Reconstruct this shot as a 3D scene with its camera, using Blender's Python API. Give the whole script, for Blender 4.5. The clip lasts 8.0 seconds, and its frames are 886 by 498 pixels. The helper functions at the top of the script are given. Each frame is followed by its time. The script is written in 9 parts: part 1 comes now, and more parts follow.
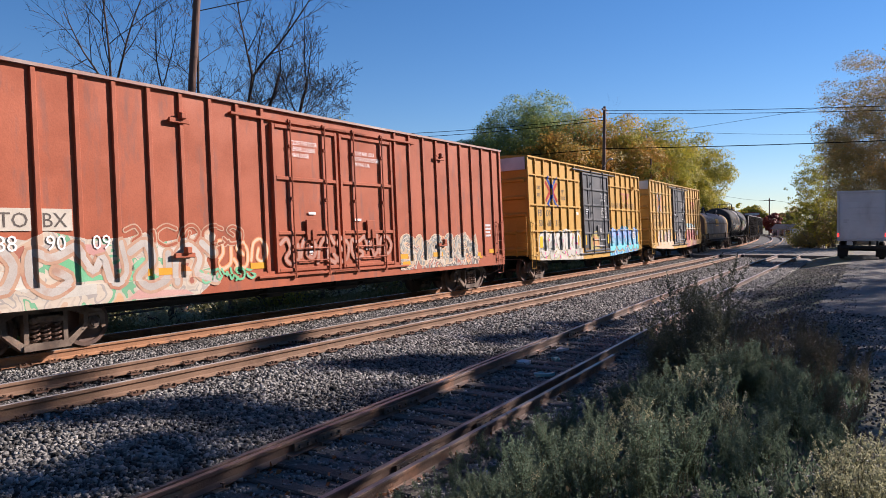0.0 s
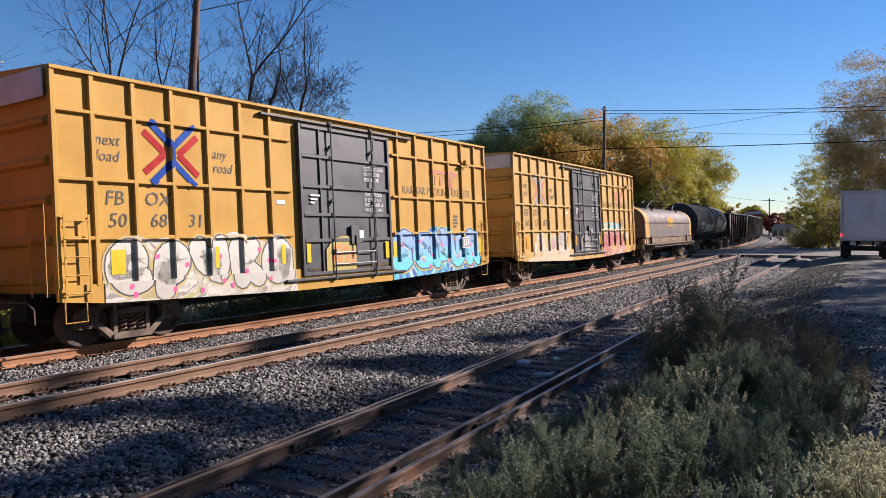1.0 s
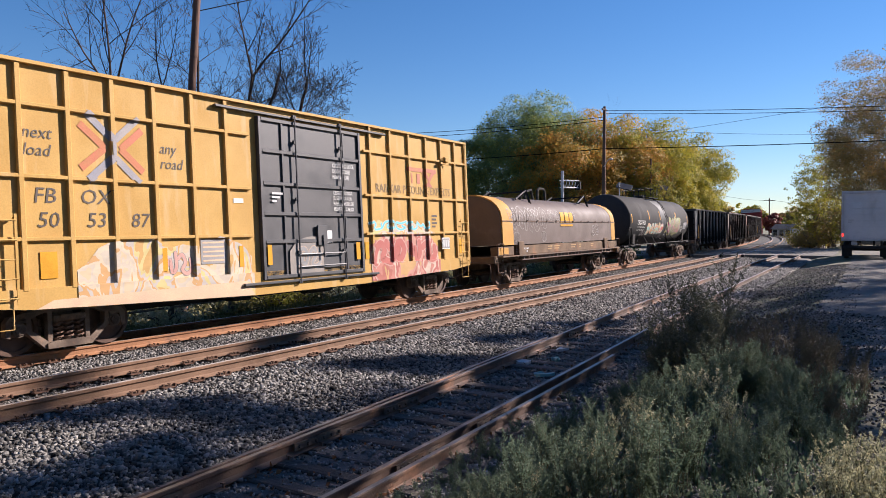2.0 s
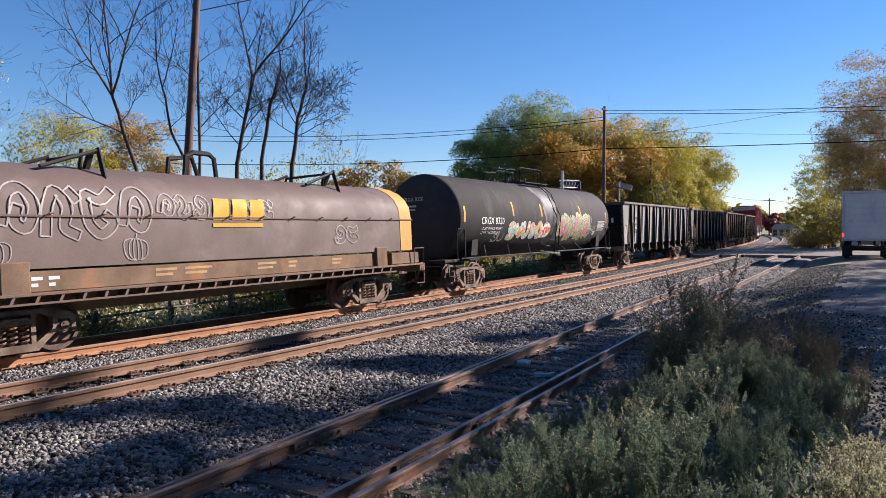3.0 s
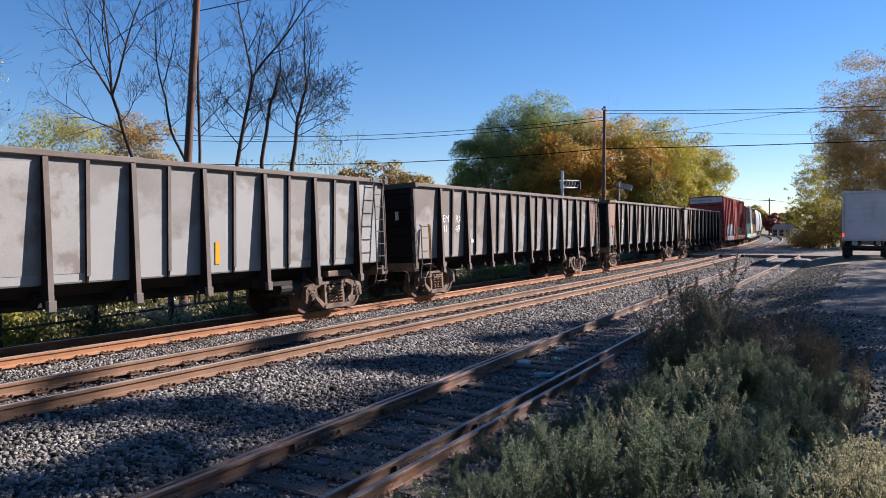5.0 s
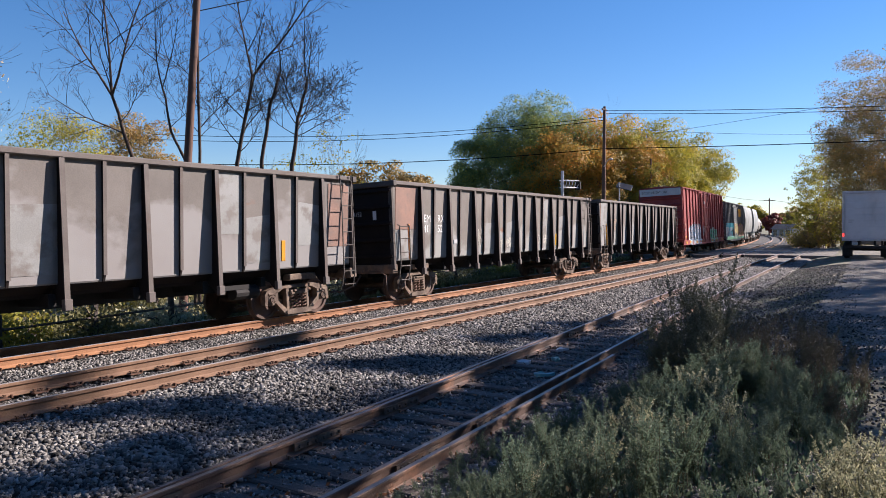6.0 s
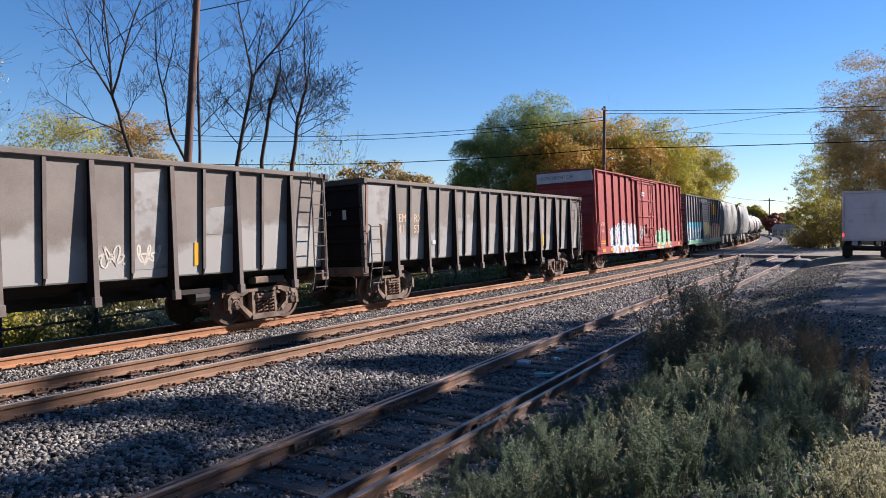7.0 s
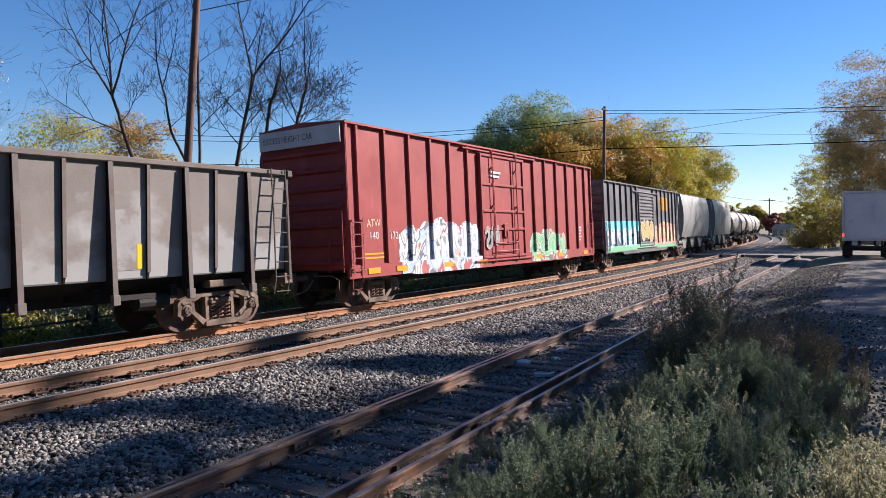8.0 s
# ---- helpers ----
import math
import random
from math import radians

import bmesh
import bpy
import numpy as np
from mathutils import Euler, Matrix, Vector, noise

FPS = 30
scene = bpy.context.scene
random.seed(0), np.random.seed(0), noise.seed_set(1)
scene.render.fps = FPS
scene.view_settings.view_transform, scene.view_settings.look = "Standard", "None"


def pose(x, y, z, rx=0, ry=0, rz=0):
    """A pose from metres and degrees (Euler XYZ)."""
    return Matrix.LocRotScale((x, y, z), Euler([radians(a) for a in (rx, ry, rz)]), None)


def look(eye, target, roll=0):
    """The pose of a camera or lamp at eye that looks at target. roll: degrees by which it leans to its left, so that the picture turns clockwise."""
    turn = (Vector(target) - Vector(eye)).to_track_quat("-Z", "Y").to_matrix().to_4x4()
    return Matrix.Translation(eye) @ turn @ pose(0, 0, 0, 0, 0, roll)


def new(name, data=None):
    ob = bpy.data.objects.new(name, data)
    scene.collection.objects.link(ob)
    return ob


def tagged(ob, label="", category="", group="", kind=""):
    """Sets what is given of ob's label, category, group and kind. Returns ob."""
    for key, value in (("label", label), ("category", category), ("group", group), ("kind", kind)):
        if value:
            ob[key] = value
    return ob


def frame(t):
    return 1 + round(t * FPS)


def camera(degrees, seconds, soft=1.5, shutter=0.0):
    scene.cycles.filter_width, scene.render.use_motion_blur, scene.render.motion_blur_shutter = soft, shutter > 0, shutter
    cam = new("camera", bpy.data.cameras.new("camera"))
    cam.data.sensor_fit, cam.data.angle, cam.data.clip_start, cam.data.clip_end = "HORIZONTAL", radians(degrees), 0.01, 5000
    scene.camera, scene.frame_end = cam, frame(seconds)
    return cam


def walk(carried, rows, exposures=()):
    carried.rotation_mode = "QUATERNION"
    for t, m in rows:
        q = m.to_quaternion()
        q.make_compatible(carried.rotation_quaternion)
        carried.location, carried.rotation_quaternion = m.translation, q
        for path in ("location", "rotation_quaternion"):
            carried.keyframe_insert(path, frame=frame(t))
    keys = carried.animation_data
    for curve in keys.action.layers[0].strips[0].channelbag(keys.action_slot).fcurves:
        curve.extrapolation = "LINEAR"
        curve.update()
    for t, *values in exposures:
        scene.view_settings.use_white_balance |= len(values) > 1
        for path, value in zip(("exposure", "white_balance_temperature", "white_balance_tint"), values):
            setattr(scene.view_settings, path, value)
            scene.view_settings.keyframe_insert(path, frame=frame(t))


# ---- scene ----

# ---------------------------------------------------------------- camera
EYE = Vector((0.0, 0.0, 2.232))
cam = camera(62.09, 8.0, 0.9)
yaw, dip = radians(32.391), radians(1.752)
AIM = EYE + Vector((math.cos(yaw) * math.cos(dip), math.sin(yaw) * math.cos(dip), -math.sin(dip))) * 10
walk(cam, [(0.0, look(EYE, AIM, -0.13)), (8.0, look(EYE, AIM, -0.13))], [(0.0, 1.10, 5950, 21), (1.5, 1.12, 5950, 21), (3.0, 1.32, 5950, 21), (8.0, 1.32, 5950, 21)])

# ---------------------------------------------------------------- world and sun
SUN_EL, SUN_AZ = radians(29), radians(-34)      # azimuth is counted from +X towards +Y
world = bpy.data.worlds.new("world")
scene.world = world
world.use_nodes = True
wn = world.node_tree.nodes
sky = wn.new("ShaderNodeTexSky")
sky.sky_type, sky.sun_disc = "NISHITA", False
sky.sun_elevation, sky.sun_rotation = SUN_EL, math.pi / 2 - SUN_AZ
sky.air_density, sky.dust_density, sky.ozone_density = 1.0, 0.0, 4.0
wn["Background"].inputs["Strength"].default_value = 0.050
tone = wn.new("ShaderNodeHueSaturation")
tone.inputs["Saturation"].default_value = 1.2
world.node_tree.links.new(sky.outputs[0], tone.inputs["Color"])
world.node_tree.links.new(tone.outputs[0], wn["Background"].inputs["Color"])
sun = new("sun", bpy.data.lights.new("sun", "SUN"))
sun.data.energy, sun.data.angle, sun.data.color = 5.0, radians(0.5), (1.0, 0.88, 0.72)
to_sun = Vector((math.cos(SUN_AZ) * math.cos(SUN_EL), math.sin(SUN_AZ) * math.cos(SUN_EL), math.sin(SUN_EL)))
sun.matrix_world = look(to_sun * 60, (0, 0, 0))

# ---------------------------------------------------------------- the line of the tracks
KAPPA, KAPPA2 = 0.000812, 3.63e-6               # curvature and its growth along the line
Y_MAIN = 13.839                                 # centre line of the far main track abreast of the eye
CANT = radians(2.75)                            # the near rail lies higher
CANT_NEAR, NEAR_UP = radians(1.86), 0.0935     # the near main track
SPEED = 19.225                                  # metres a second
B_OFF = -3.855                                  # the near main track from the far one
STEP = 1.0
_s = np.arange(0, 900 + STEP, STEP)
_th = KAPPA * _s + KAPPA2 * np.minimum(_s, 300) ** 2 / 2
_x = np.concatenate([[0], np.cumsum(np.cos((_th[1:] + _th[:-1]) / 2) * STEP)])
_y = np.concatenate([[0], np.cumsum(np.sin((_th[1:] + _th[:-1]) / 2) * STEP)])


def line_at(s):
    """x, y and heading of the far main track's centre line, s metres along it."""
    if s < 0:
        th = KAPPA * s
        return s, Y_MAIN + KAPPA * s * s / 2, th
    return float(np.interp(s, _s, _x)), Y_MAIN + float(np.interp(s, _s, _y)), float(np.interp(s, _s, _th))


def beside(s, off, z=0.0):
    """A point off metres left of the line (towards the far side)."""
    x, y, th = line_at(s)
    return Vector((x - math.sin(th) * off, y + math.cos(th) * off, z))


def cant_z(off, base=0.0):
    """Height of the canted plane of rails at off metres from its track's centre; the near track is canted less."""
    return base - 0.036 - off * math.sin(CANT if base == 0 else CANT_NEAR)


def siding_at(x):
    """y of the siding's centre line and the height of its rails."""
    y = 5.355 + 0.021 * x + 0.00025 * x * x if x < 90 else 9.27 + 0.066 * (x - 90)
    return y, float(np.interp(x, (4, 5, 10, 15, 20, 30, 40, 60, 90), (-.38, -.36, -.26, -.14, -.03, .08, .13, .10, .05)))


# ---------------------------------------------------------------- mesh helpers
class Shape:
    """Collects corners and faces of one mesh."""

    def __init__(self):
        self.v, self.f, self.m = [], [], []

    def add(self, verts, faces, mat=0):
        n = len(self.v)
        self.v += [tuple(q) for q in verts]
        self.f += [tuple(i + n for i in f) for f in faces]
        self.m += [mat] * len(faces)
        return self

    def box(self, c, s, mat=0, turn=None, bevel=0.0):
        hx, hy, hz = s[0] / 2, s[1] / 2, s[2] / 2
        if bevel:
            b = min(bevel, hx * .9, hy * .9, hz * .9)
            vs, ix = [], {}
            for sx in (-1, 1):
                for sy in (-1, 1):
                    for sz in (-1, 1):
                        for k in range(3):
                            q = [sx * (hx - b), sy * (hy - b), sz * (hz - b)]
                            q[k] = (sx * hx, sy * hy, sz * hz)[k]
                            ix[sx, sy, sz, k] = len(vs)
                            vs.append(Vector(q))
            fs = []
            for k in range(3):
                a, bb = (k + 1) % 3, (k + 2) % 3
                for s1 in (-1, 1):
                    ring = []
                    for s2, s3 in ((-1, -1), (1, -1), (1, 1), (-1, 1)):
                        sg = [0, 0, 0]
                        sg[k], sg[a], sg[bb] = s1, s2, s3
                        ring.append(ix[sg[0], sg[1], sg[2], k])
                    fs.append(ring if s1 > 0 else ring[::-1])
                for s2 in (-1, 1):
                    for s3 in (-1, 1):
                        lo, hi = [0, 0, 0], [0, 0, 0]
                        lo[k], hi[k] = -1, 1
                        lo[a] = hi[a] = s2
                        lo[bb] = hi[bb] = s3
                        ring = [ix[(*lo, a)], ix[(*hi, a)], ix[(*hi, bb)], ix[(*lo, bb)]]
                        fs.append(ring if s2 * s3 < 0 else ring[::-1])
            for sx in (-1, 1):
                for sy in (-1, 1):
                    for sz in (-1, 1):
                        ring = [ix[sx, sy, sz, 0], ix[sx, sy, sz, 1], ix[sx, sy, sz, 2]]
                        fs.append(ring if sx * sy * sz > 0 else ring[::-1])
        else:
            vs = [Vector((x, y, z)) for x in (-hx, hx) for y in (-hy, hy) for z in (-hz, hz)]
            fs = [(0, 1, 3, 2), (4, 6, 7, 5), (0, 4, 5, 1), (2, 3, 7, 6), (0, 2, 6, 4), (1, 5, 7, 3)]
        if turn is not None:
            vs = [turn @ q for q in vs]
        c = Vector(c)
        return self.add([q + c for q in vs], fs, mat)

    def tube(self, points, radii, n=6, mat=0, caps=True):
        """A tube through the points; radii is one number or one for each point."""
        pts = [Vector(q) for q in points]
        if not isinstance(radii, (list, tuple)):
            radii = [radii] * len(pts)
        vs, fs = [], []
        side = None
        for i, q in enumerate(pts):
            d = (pts[min(i + 1, len(pts) - 1)] - pts[max(i - 1, 0)]).normalized()
            if side is None:
                side = d.orthogonal().normalized()
            else:
                side = side - d * side.dot(d)
                side = side.normalized() if side.length > 1e-6 else d.orthogonal().normalized()
            up = d.cross(side)
            for k in range(n):
                a = 2 * math.pi * k / n
                vs.append(q + (side * math.cos(a) + up * math.sin(a)) * radii[i])
        for i in range(len(pts) - 1):
            for k in range(n):
                j = (k + 1) % n
                fs.append((i * n + k, i * n + j, (i + 1) * n + j, (i + 1) * n + k))
        if caps:
            fs.append(tuple(range(n))[::-1])
            fs.append(tuple(range((len(pts) - 1) * n, len(pts) * n)))
        return self.add(vs, fs, mat)

    def prism(self, outline, axis, lo, hi, mat=0):
        """An outline of (u, v) drawn out along an axis: x takes (y, z), y takes (x, z), z takes (x, y)."""
        n = len(outline)
        put = {"x": lambda u, v, w: (w, u, v), "y": lambda u, v, w: (u, w, v), "z": lambda u, v, w: (u, v, w)}[axis]
        vs = [put(u, v, lo) for u, v in outline] + [put(u, v, hi) for u, v in outline]
        fs = [tuple(range(n)), tuple(range(2 * n - 1, n - 1, -1))]
        fs += [(i, i + n, (i + 1) % n + n, (i + 1) % n) for i in range(n)]
        return self.add(vs, fs, mat)

    def lathe(self, profile, axis="y", n=24, centre=(0, 0, 0), mat=0, close=False):
        """A profile of (radius, along) turned round an axis."""
        c = Vector(centre)
        vs, fs = [], []
        for r, w in profile:
            for k in range(n):
                a = 2 * math.pi * k / n
                u, v = r * math.cos(a), r * math.sin(a)
                vs.append(c + Vector({"x": (w, u, v), "y": (u, w, v), "z": (u, v, w)}[axis]))
        m = len(profile)
        for i in range(m if close else m - 1):
            for k in range(n):
                j, i2 = (k + 1) % n, (i + 1) % m
                fs.append((i * n + k, i * n + j, i2 * n + j, i2 * n + k))
        if not close:
            fs.append(tuple(range(n))[::-1])
            fs.append(tuple(range((m - 1) * n, m * n)))
        return self.add(vs, fs, mat)

    def mesh(self, name, mats, smooth=None, fix=True):
        me = bpy.data.meshes.new(name)
        me.from_pydata(self.v, [], self.f)
        for mt in (mats if isinstance(mats, (list, tuple)) else [mats]):
            me.materials.append(mt)
        if any(self.m):
            me.polygons.foreach_set("material_index", self.m)
        if fix:
            bm = bmesh.new()
            bm.from_mesh(me)
            bmesh.ops.recalc_face_normals(bm, faces=bm.faces)
            bm.to_mesh(me)
            bm.free()
        if smooth is not None:
            me.shade_smooth()
            me.set_sharp_from_angle(angle=radians(smooth))
        me.update()
        return me


def part(name, shape, material, parent, label="", smooth=None, at=None):
    """One mesh object under a thing or a part."""
    me = shape if isinstance(shape, bpy.types.Mesh) else shape.mesh(name, material, smooth)
    ob = new(name, me)
    ob.parent = parent
    if at is not None:
        ob.matrix_basis = at if isinstance(at, Matrix) else Matrix.Translation(at)
    return tagged(ob, label)


def thing(name, label, category, group="", kind="", at=None):
    ob = new(name)
    ob.empty_display_size = 0.3
    if at is not None:
        ob.matrix_basis = at
    return tagged(ob, label, category, group, kind)


def solid(name, shape, material, label="", category="", group="", kind="", smooth=None, at=None):
    me = shape if isinstance(shape, bpy.types.Mesh) else shape.mesh(name, material, smooth)
    ob = new(name, me)
    if at is not None:
        ob.matrix_basis = at
    return tagged(ob, label, category, group, kind)


# ---------------------------------------------------------------- materials
def node(tree, kind, **values):
    n = tree.nodes.new(kind)
    for k, v in values.items():
        n.inputs[k].default_value = v
    return n


def ramp(tree, fac, stops, smooth=False):
    r = tree.nodes.new("ShaderNodeValToRGB")
    if smooth:
        r.color_ramp.interpolation = "EASE"
    el = r.color_ramp.elements
    while len(el) < len(stops):
        el.new(0.5)
    for e, (at, col) in zip(el, stops):
        e.position = at
        e.color = (*col, 1) if isinstance(col, (tuple, list)) else (col, col, col, 1)
    tree.links.new(fac, r.inputs[0])
    return r.outputs[0]


def mix(tree, fac, a, b, how="MIX"):
    m = tree.nodes.new("ShaderNodeMix")
    m.data_type, m.blend_type = "RGBA", how
    for sock, val in ((m.inputs[0], fac), (m.inputs[6], a), (m.inputs[7], b)):
        if isinstance(val, bpy.types.NodeSocket):
            tree.links.new(val, sock)
        elif isinstance(val, (int, float)):
            sock.default_value = val
        else:
            sock.default_value = (*val, 1)
    return m.outputs[2]


def material(name, col, col2=None, scale=3.0, rough=0.6, metal=0.0, bump=0.15, fine=40.0, stretch=(1, 1, 1), stain=None,
             stain_at=(0.55, 0.72), stain_scale=1.2, island=0.0, random_ob=0.0, coat=0.0, spec=0.5, stain_stretch=None, through_leaf=0.0):
    """A worn surface: two colours over a broad noise, a fine grain, stains with a shape of their own, relief."""
    m = bpy.data.materials.new(name)
    m.use_nodes = True
    t = m.node_tree
    bsdf = t.nodes["Principled BSDF"]
    co = t.nodes.new("ShaderNodeTexCoord")
    mp = t.nodes.new("ShaderNodeMapping")
    mp.inputs["Scale"].default_value = stretch
    t.links.new(co.outputs["Object"], mp.inputs[0])

    def noise_of(sc, detail, vec):
        n = node(t, "ShaderNodeTexNoise", Scale=sc, Detail=detail, Roughness=0.6)
        t.links.new(vec, n.inputs["Vector"])
        return n.outputs["Fac"]

    broad = noise_of(scale, 5.0, mp.outputs[0])
    grain = noise_of(fine, 3.0, mp.outputs[0])
    c2 = col2 or tuple(q * 0.75 for q in col)
    colour = mix(t, ramp(t, broad, [(0.35, 0.0), (0.65, 1.0)]), col, c2)
    dark = tuple(0.78 for _ in range(3))
    colour = mix(t, ramp(t, grain, [(0.35, 0.5), (0.6, 0.0)]), colour, mix(t, 1.0, colour, dark, "MULTIPLY"))
    if stain:
        mp2 = t.nodes.new("ShaderNodeMapping")
        mp2.inputs["Scale"].default_value = stain_stretch or stretch
        mp2.inputs["Location"].default_value = (3.1, 7.7, 1.3)
        t.links.new(co.outputs["Object"], mp2.inputs[0])
        st = noise_of(stain_scale, 6.0, mp2.outputs[0])
        colour = mix(t, ramp(t, st, [(stain_at[0], 0.0), (stain_at[1], 1.0)]), colour, stain)
    if island or random_ob:
        if island:
            g = t.nodes.new("ShaderNodeNewGeometry")
            src, amount = g.outputs["Random Per Island"], island
        else:
            g = t.nodes.new("ShaderNodeObjectInfo")
            src, amount = g.outputs["Random"], random_ob
        colour = mix(t, 1.0, colour, ramp(t, src, [(0.0, 1 - amount), (1.0, 1 + amount * 0.6)]), "MULTIPLY")
    t.links.new(colour, bsdf.inputs["Base Color"])
    bsdf.inputs["Metallic"].default_value = metal
    bsdf.inputs["Specular IOR Level"].default_value = spec
    bsdf.inputs["Coat Weight"].default_value = coat
    t.links.new(ramp(t, broad, [(0.3, max(rough - 0.1, 0.02)), (0.7, min(rough + 0.12, 1.0))]), bsdf.inputs["Roughness"])
    if bump:
        b = node(t, "ShaderNodeBump", Strength=bump, Distance=0.02)
        t.links.new(grain, b.inputs["Height"])
        t.links.new(b.outputs[0], bsdf.inputs["Normal"])
    if through_leaf:
        tr = t.nodes.new("ShaderNodeBsdfTranslucent")
        t.links.new(colour, tr.inputs[0])
        ms = node(t, "ShaderNodeMixShader", Fac=through_leaf)
        t.links.new(bsdf.outputs[0], ms.inputs[1])
        t.links.new(tr.outputs[0], ms.inputs[2])
        t.links.new(ms.outputs[0], t.nodes["Material Output"].inputs[0])
    return m


M = {}
RUST = (0.14, 0.06, 0.03)
# Bed is near-black, the shade in gaps between loose stones put into its colour.
M["ballast"] = material("ballast", (0.05, 0.048, 0.046), (0.03, 0.029, 0.028), 6.0, 0.9, bump=1.0, fine=22, stain=(0.10, 0.098, 0.092), stain_scale=14)
M["stone"] = material("stone", (0.27, 0.256, 0.232), (0.125, 0.12, 0.112), 0.9, 0.85, bump=0.4, fine=60, island=0.92, spec=.2)
M["stone_dark"] = material("stone_dark", (0.32, 0.30, 0.275), (0.17, 0.158, 0.142), 1.2, 0.85, bump=0.5, fine=60, island=0.7)
M["cinder"] = material("cinder", (0.11, 0.10, 0.09), (0.16, 0.145, 0.13), 3.0, 0.95, bump=0.9, fine=30, stain=(0.14, 0.12, 0.10), stain_scale=6)
M["rail_side"] = material("rail_side", (0.31, 0.145, 0.062), (0.22, 0.10, 0.046), 1.4, 0.8, bump=0.3, fine=50, stain=(0.13, 0.07, 0.045), stain_scale=2.5)
M["rail_brown"] = material("rail_brown", (0.20, 0.112, 0.062), (0.14, 0.08, 0.047), 1.4, 0.8, bump=0.3, fine=50, stain=(0.24, 0.125, 0.065), stain_scale=2.5)
M["plate_rust"] = material("plate_rust", (0.15, 0.075, 0.042), (0.09, 0.052, 0.036), 3, 0.85, bump=0.3, spec=.2)
M["rail_dark"] = material("rail_dark", (0.135, 0.08, 0.055), (0.085, 0.055, 0.042), 1.4, 0.75, bump=0.3, fine=50, stain=(0.30, 0.14, 0.07), stain_scale=2.0)
M["rail_head"] = material("rail_head", (0.62, 0.61, 0.60), (0.48, 0.46, 0.44), 3, 0.34, 0.45, bump=0.05)
M["rail_worn"] = material("rail_worn", (0.34, 0.31, 0.29), (0.24, 0.18, 0.14), 2, 0.42, 0.8, bump=0.1)
M["tie"] = material("tie", (0.14, 0.115, 0.095), (0.075, 0.063, 0.055), 4, 0.9, bump=0.7, fine=30, stretch=(5, 0.6, 5), random_ob=0.35)
M["iron"] = material("iron", (0.075, 0.06, 0.05), (0.14, 0.075, 0.045), 5, 0.7, 0.2, bump=0.3)
M["cast"] = material("cast", (0.20, 0.15, 0.112), (0.09, 0.066, 0.052), 3, 0.8, 0.0, bump=0.4, stain=(0.27, 0.155, 0.09), stain_scale=3, spec=.2)
M["spring"] = material("spring", (0.20, 0.125, 0.09), (0.13, 0.082, 0.06), 5, .75, bump=.2, spec=.2)
M["wheel"] = material("wheel", (0.13, 0.07, 0.045), (0.07, 0.045, 0.035), 3, 0.75, 0.1, bump=0.2)
M["black"] = material("black", (0.016, 0.016, 0.016), (0.03, 0.027, 0.025), 3, 0.7, bump=0.15, spec=.2)
M["dirt"] = material("dirt", (0.12, 0.105, 0.07), (0.17, 0.15, 0.095), 0.5, 0.95, bump=0.6, fine=15, stain=(0.085, 0.095, 0.04), stain_scale=0.25, stain_at=(.42, .58))
M["asphalt"] = material("asphalt", (0.155, 0.142, 0.124), (0.21, 0.192, 0.166), 0.35, 0.92, bump=0.9, fine=45, stain=(0.125, 0.12, 0.115), stain_scale=0.5, spec=.25)
M["bark"] = material("bark", (0.12, 0.095, 0.075), (0.07, 0.055, 0.045), 3, 0.95, bump=0.8, fine=14, stretch=(1, 1, 0.25))
M["bark_dark"] = material("bark_dark", (0.06, 0.045, 0.036), (0.095, 0.07, 0.054), 3, 0.95, bump=0.6, fine=14, stretch=(1, 1, 0.25), spec=.1)
M["pole_wood"] = material("pole_wood", (0.13, 0.068, 0.045), (0.08, 0.048, 0.036), 2, 0.9, bump=0.6, fine=18, stretch=(2, 2, 0.15))
M["wire"] = material("wire", (0.012, 0.012, 0.012), rough=0.9, bump=0, spec=0)
M["white"] = material("white", (0.74, 0.74, 0.72), (0.62, 0.61, 0.58), 2, 0.55, bump=0.05)
M["yellow_mark"] = material("yellow_mark", (0.58, 0.30, 0.02), (0.50, 0.24, 0.015), 2, 0.6, bump=0.05, spec=.15)


# ---------------------------------------------------------------- ground
def smooth(a, b, x):
    t = min(max((x - a) / (b - a), 0.0), 1.0)
    return t * t * (3 - 2 * t)


def ground_z(x, y):
    """Height of the open ground: a low strip under the tracks, a raised lot beside the siding."""
    yc, zc = siding_at(max(min(x, 120), -30))
    right = yc - 1.5 - y                        # metres to the lot's side of the siding
    z = max(-0.80, zc - 0.46 + 0.24 * smooth(9, 20, x) * smooth(-0.3, 0.3, right))
    if right > 0:
        lot = 0.20 + 0.24 * (1 - smooth(3, 11, x))
        z += (lot - z) * smooth(0.0, 2.6, right)
    far = y - (Y_MAIN + KAPPA * x * x * 0.5 + 3.0)
    if far > 0:
        z -= 0.25 * smooth(0, 3, far)
    return z + 0.03 * noise.noise((x * 0.3, y * 0.3, 0))


def axis(lo, hi, fine_lo, fine_hi, step):
    a = list(np.arange(fine_lo, fine_hi, step))
    d, q = step, fine_hi
    while q < hi:
        a.append(q)
        d *= 1.35
        q += d
    a.append(hi)
    d, q = step, fine_lo - step
    pre = []
    while q > lo:
        pre.append(q)
        d *= 1.35
        q -= d
    return [lo] + pre[::-1] + a


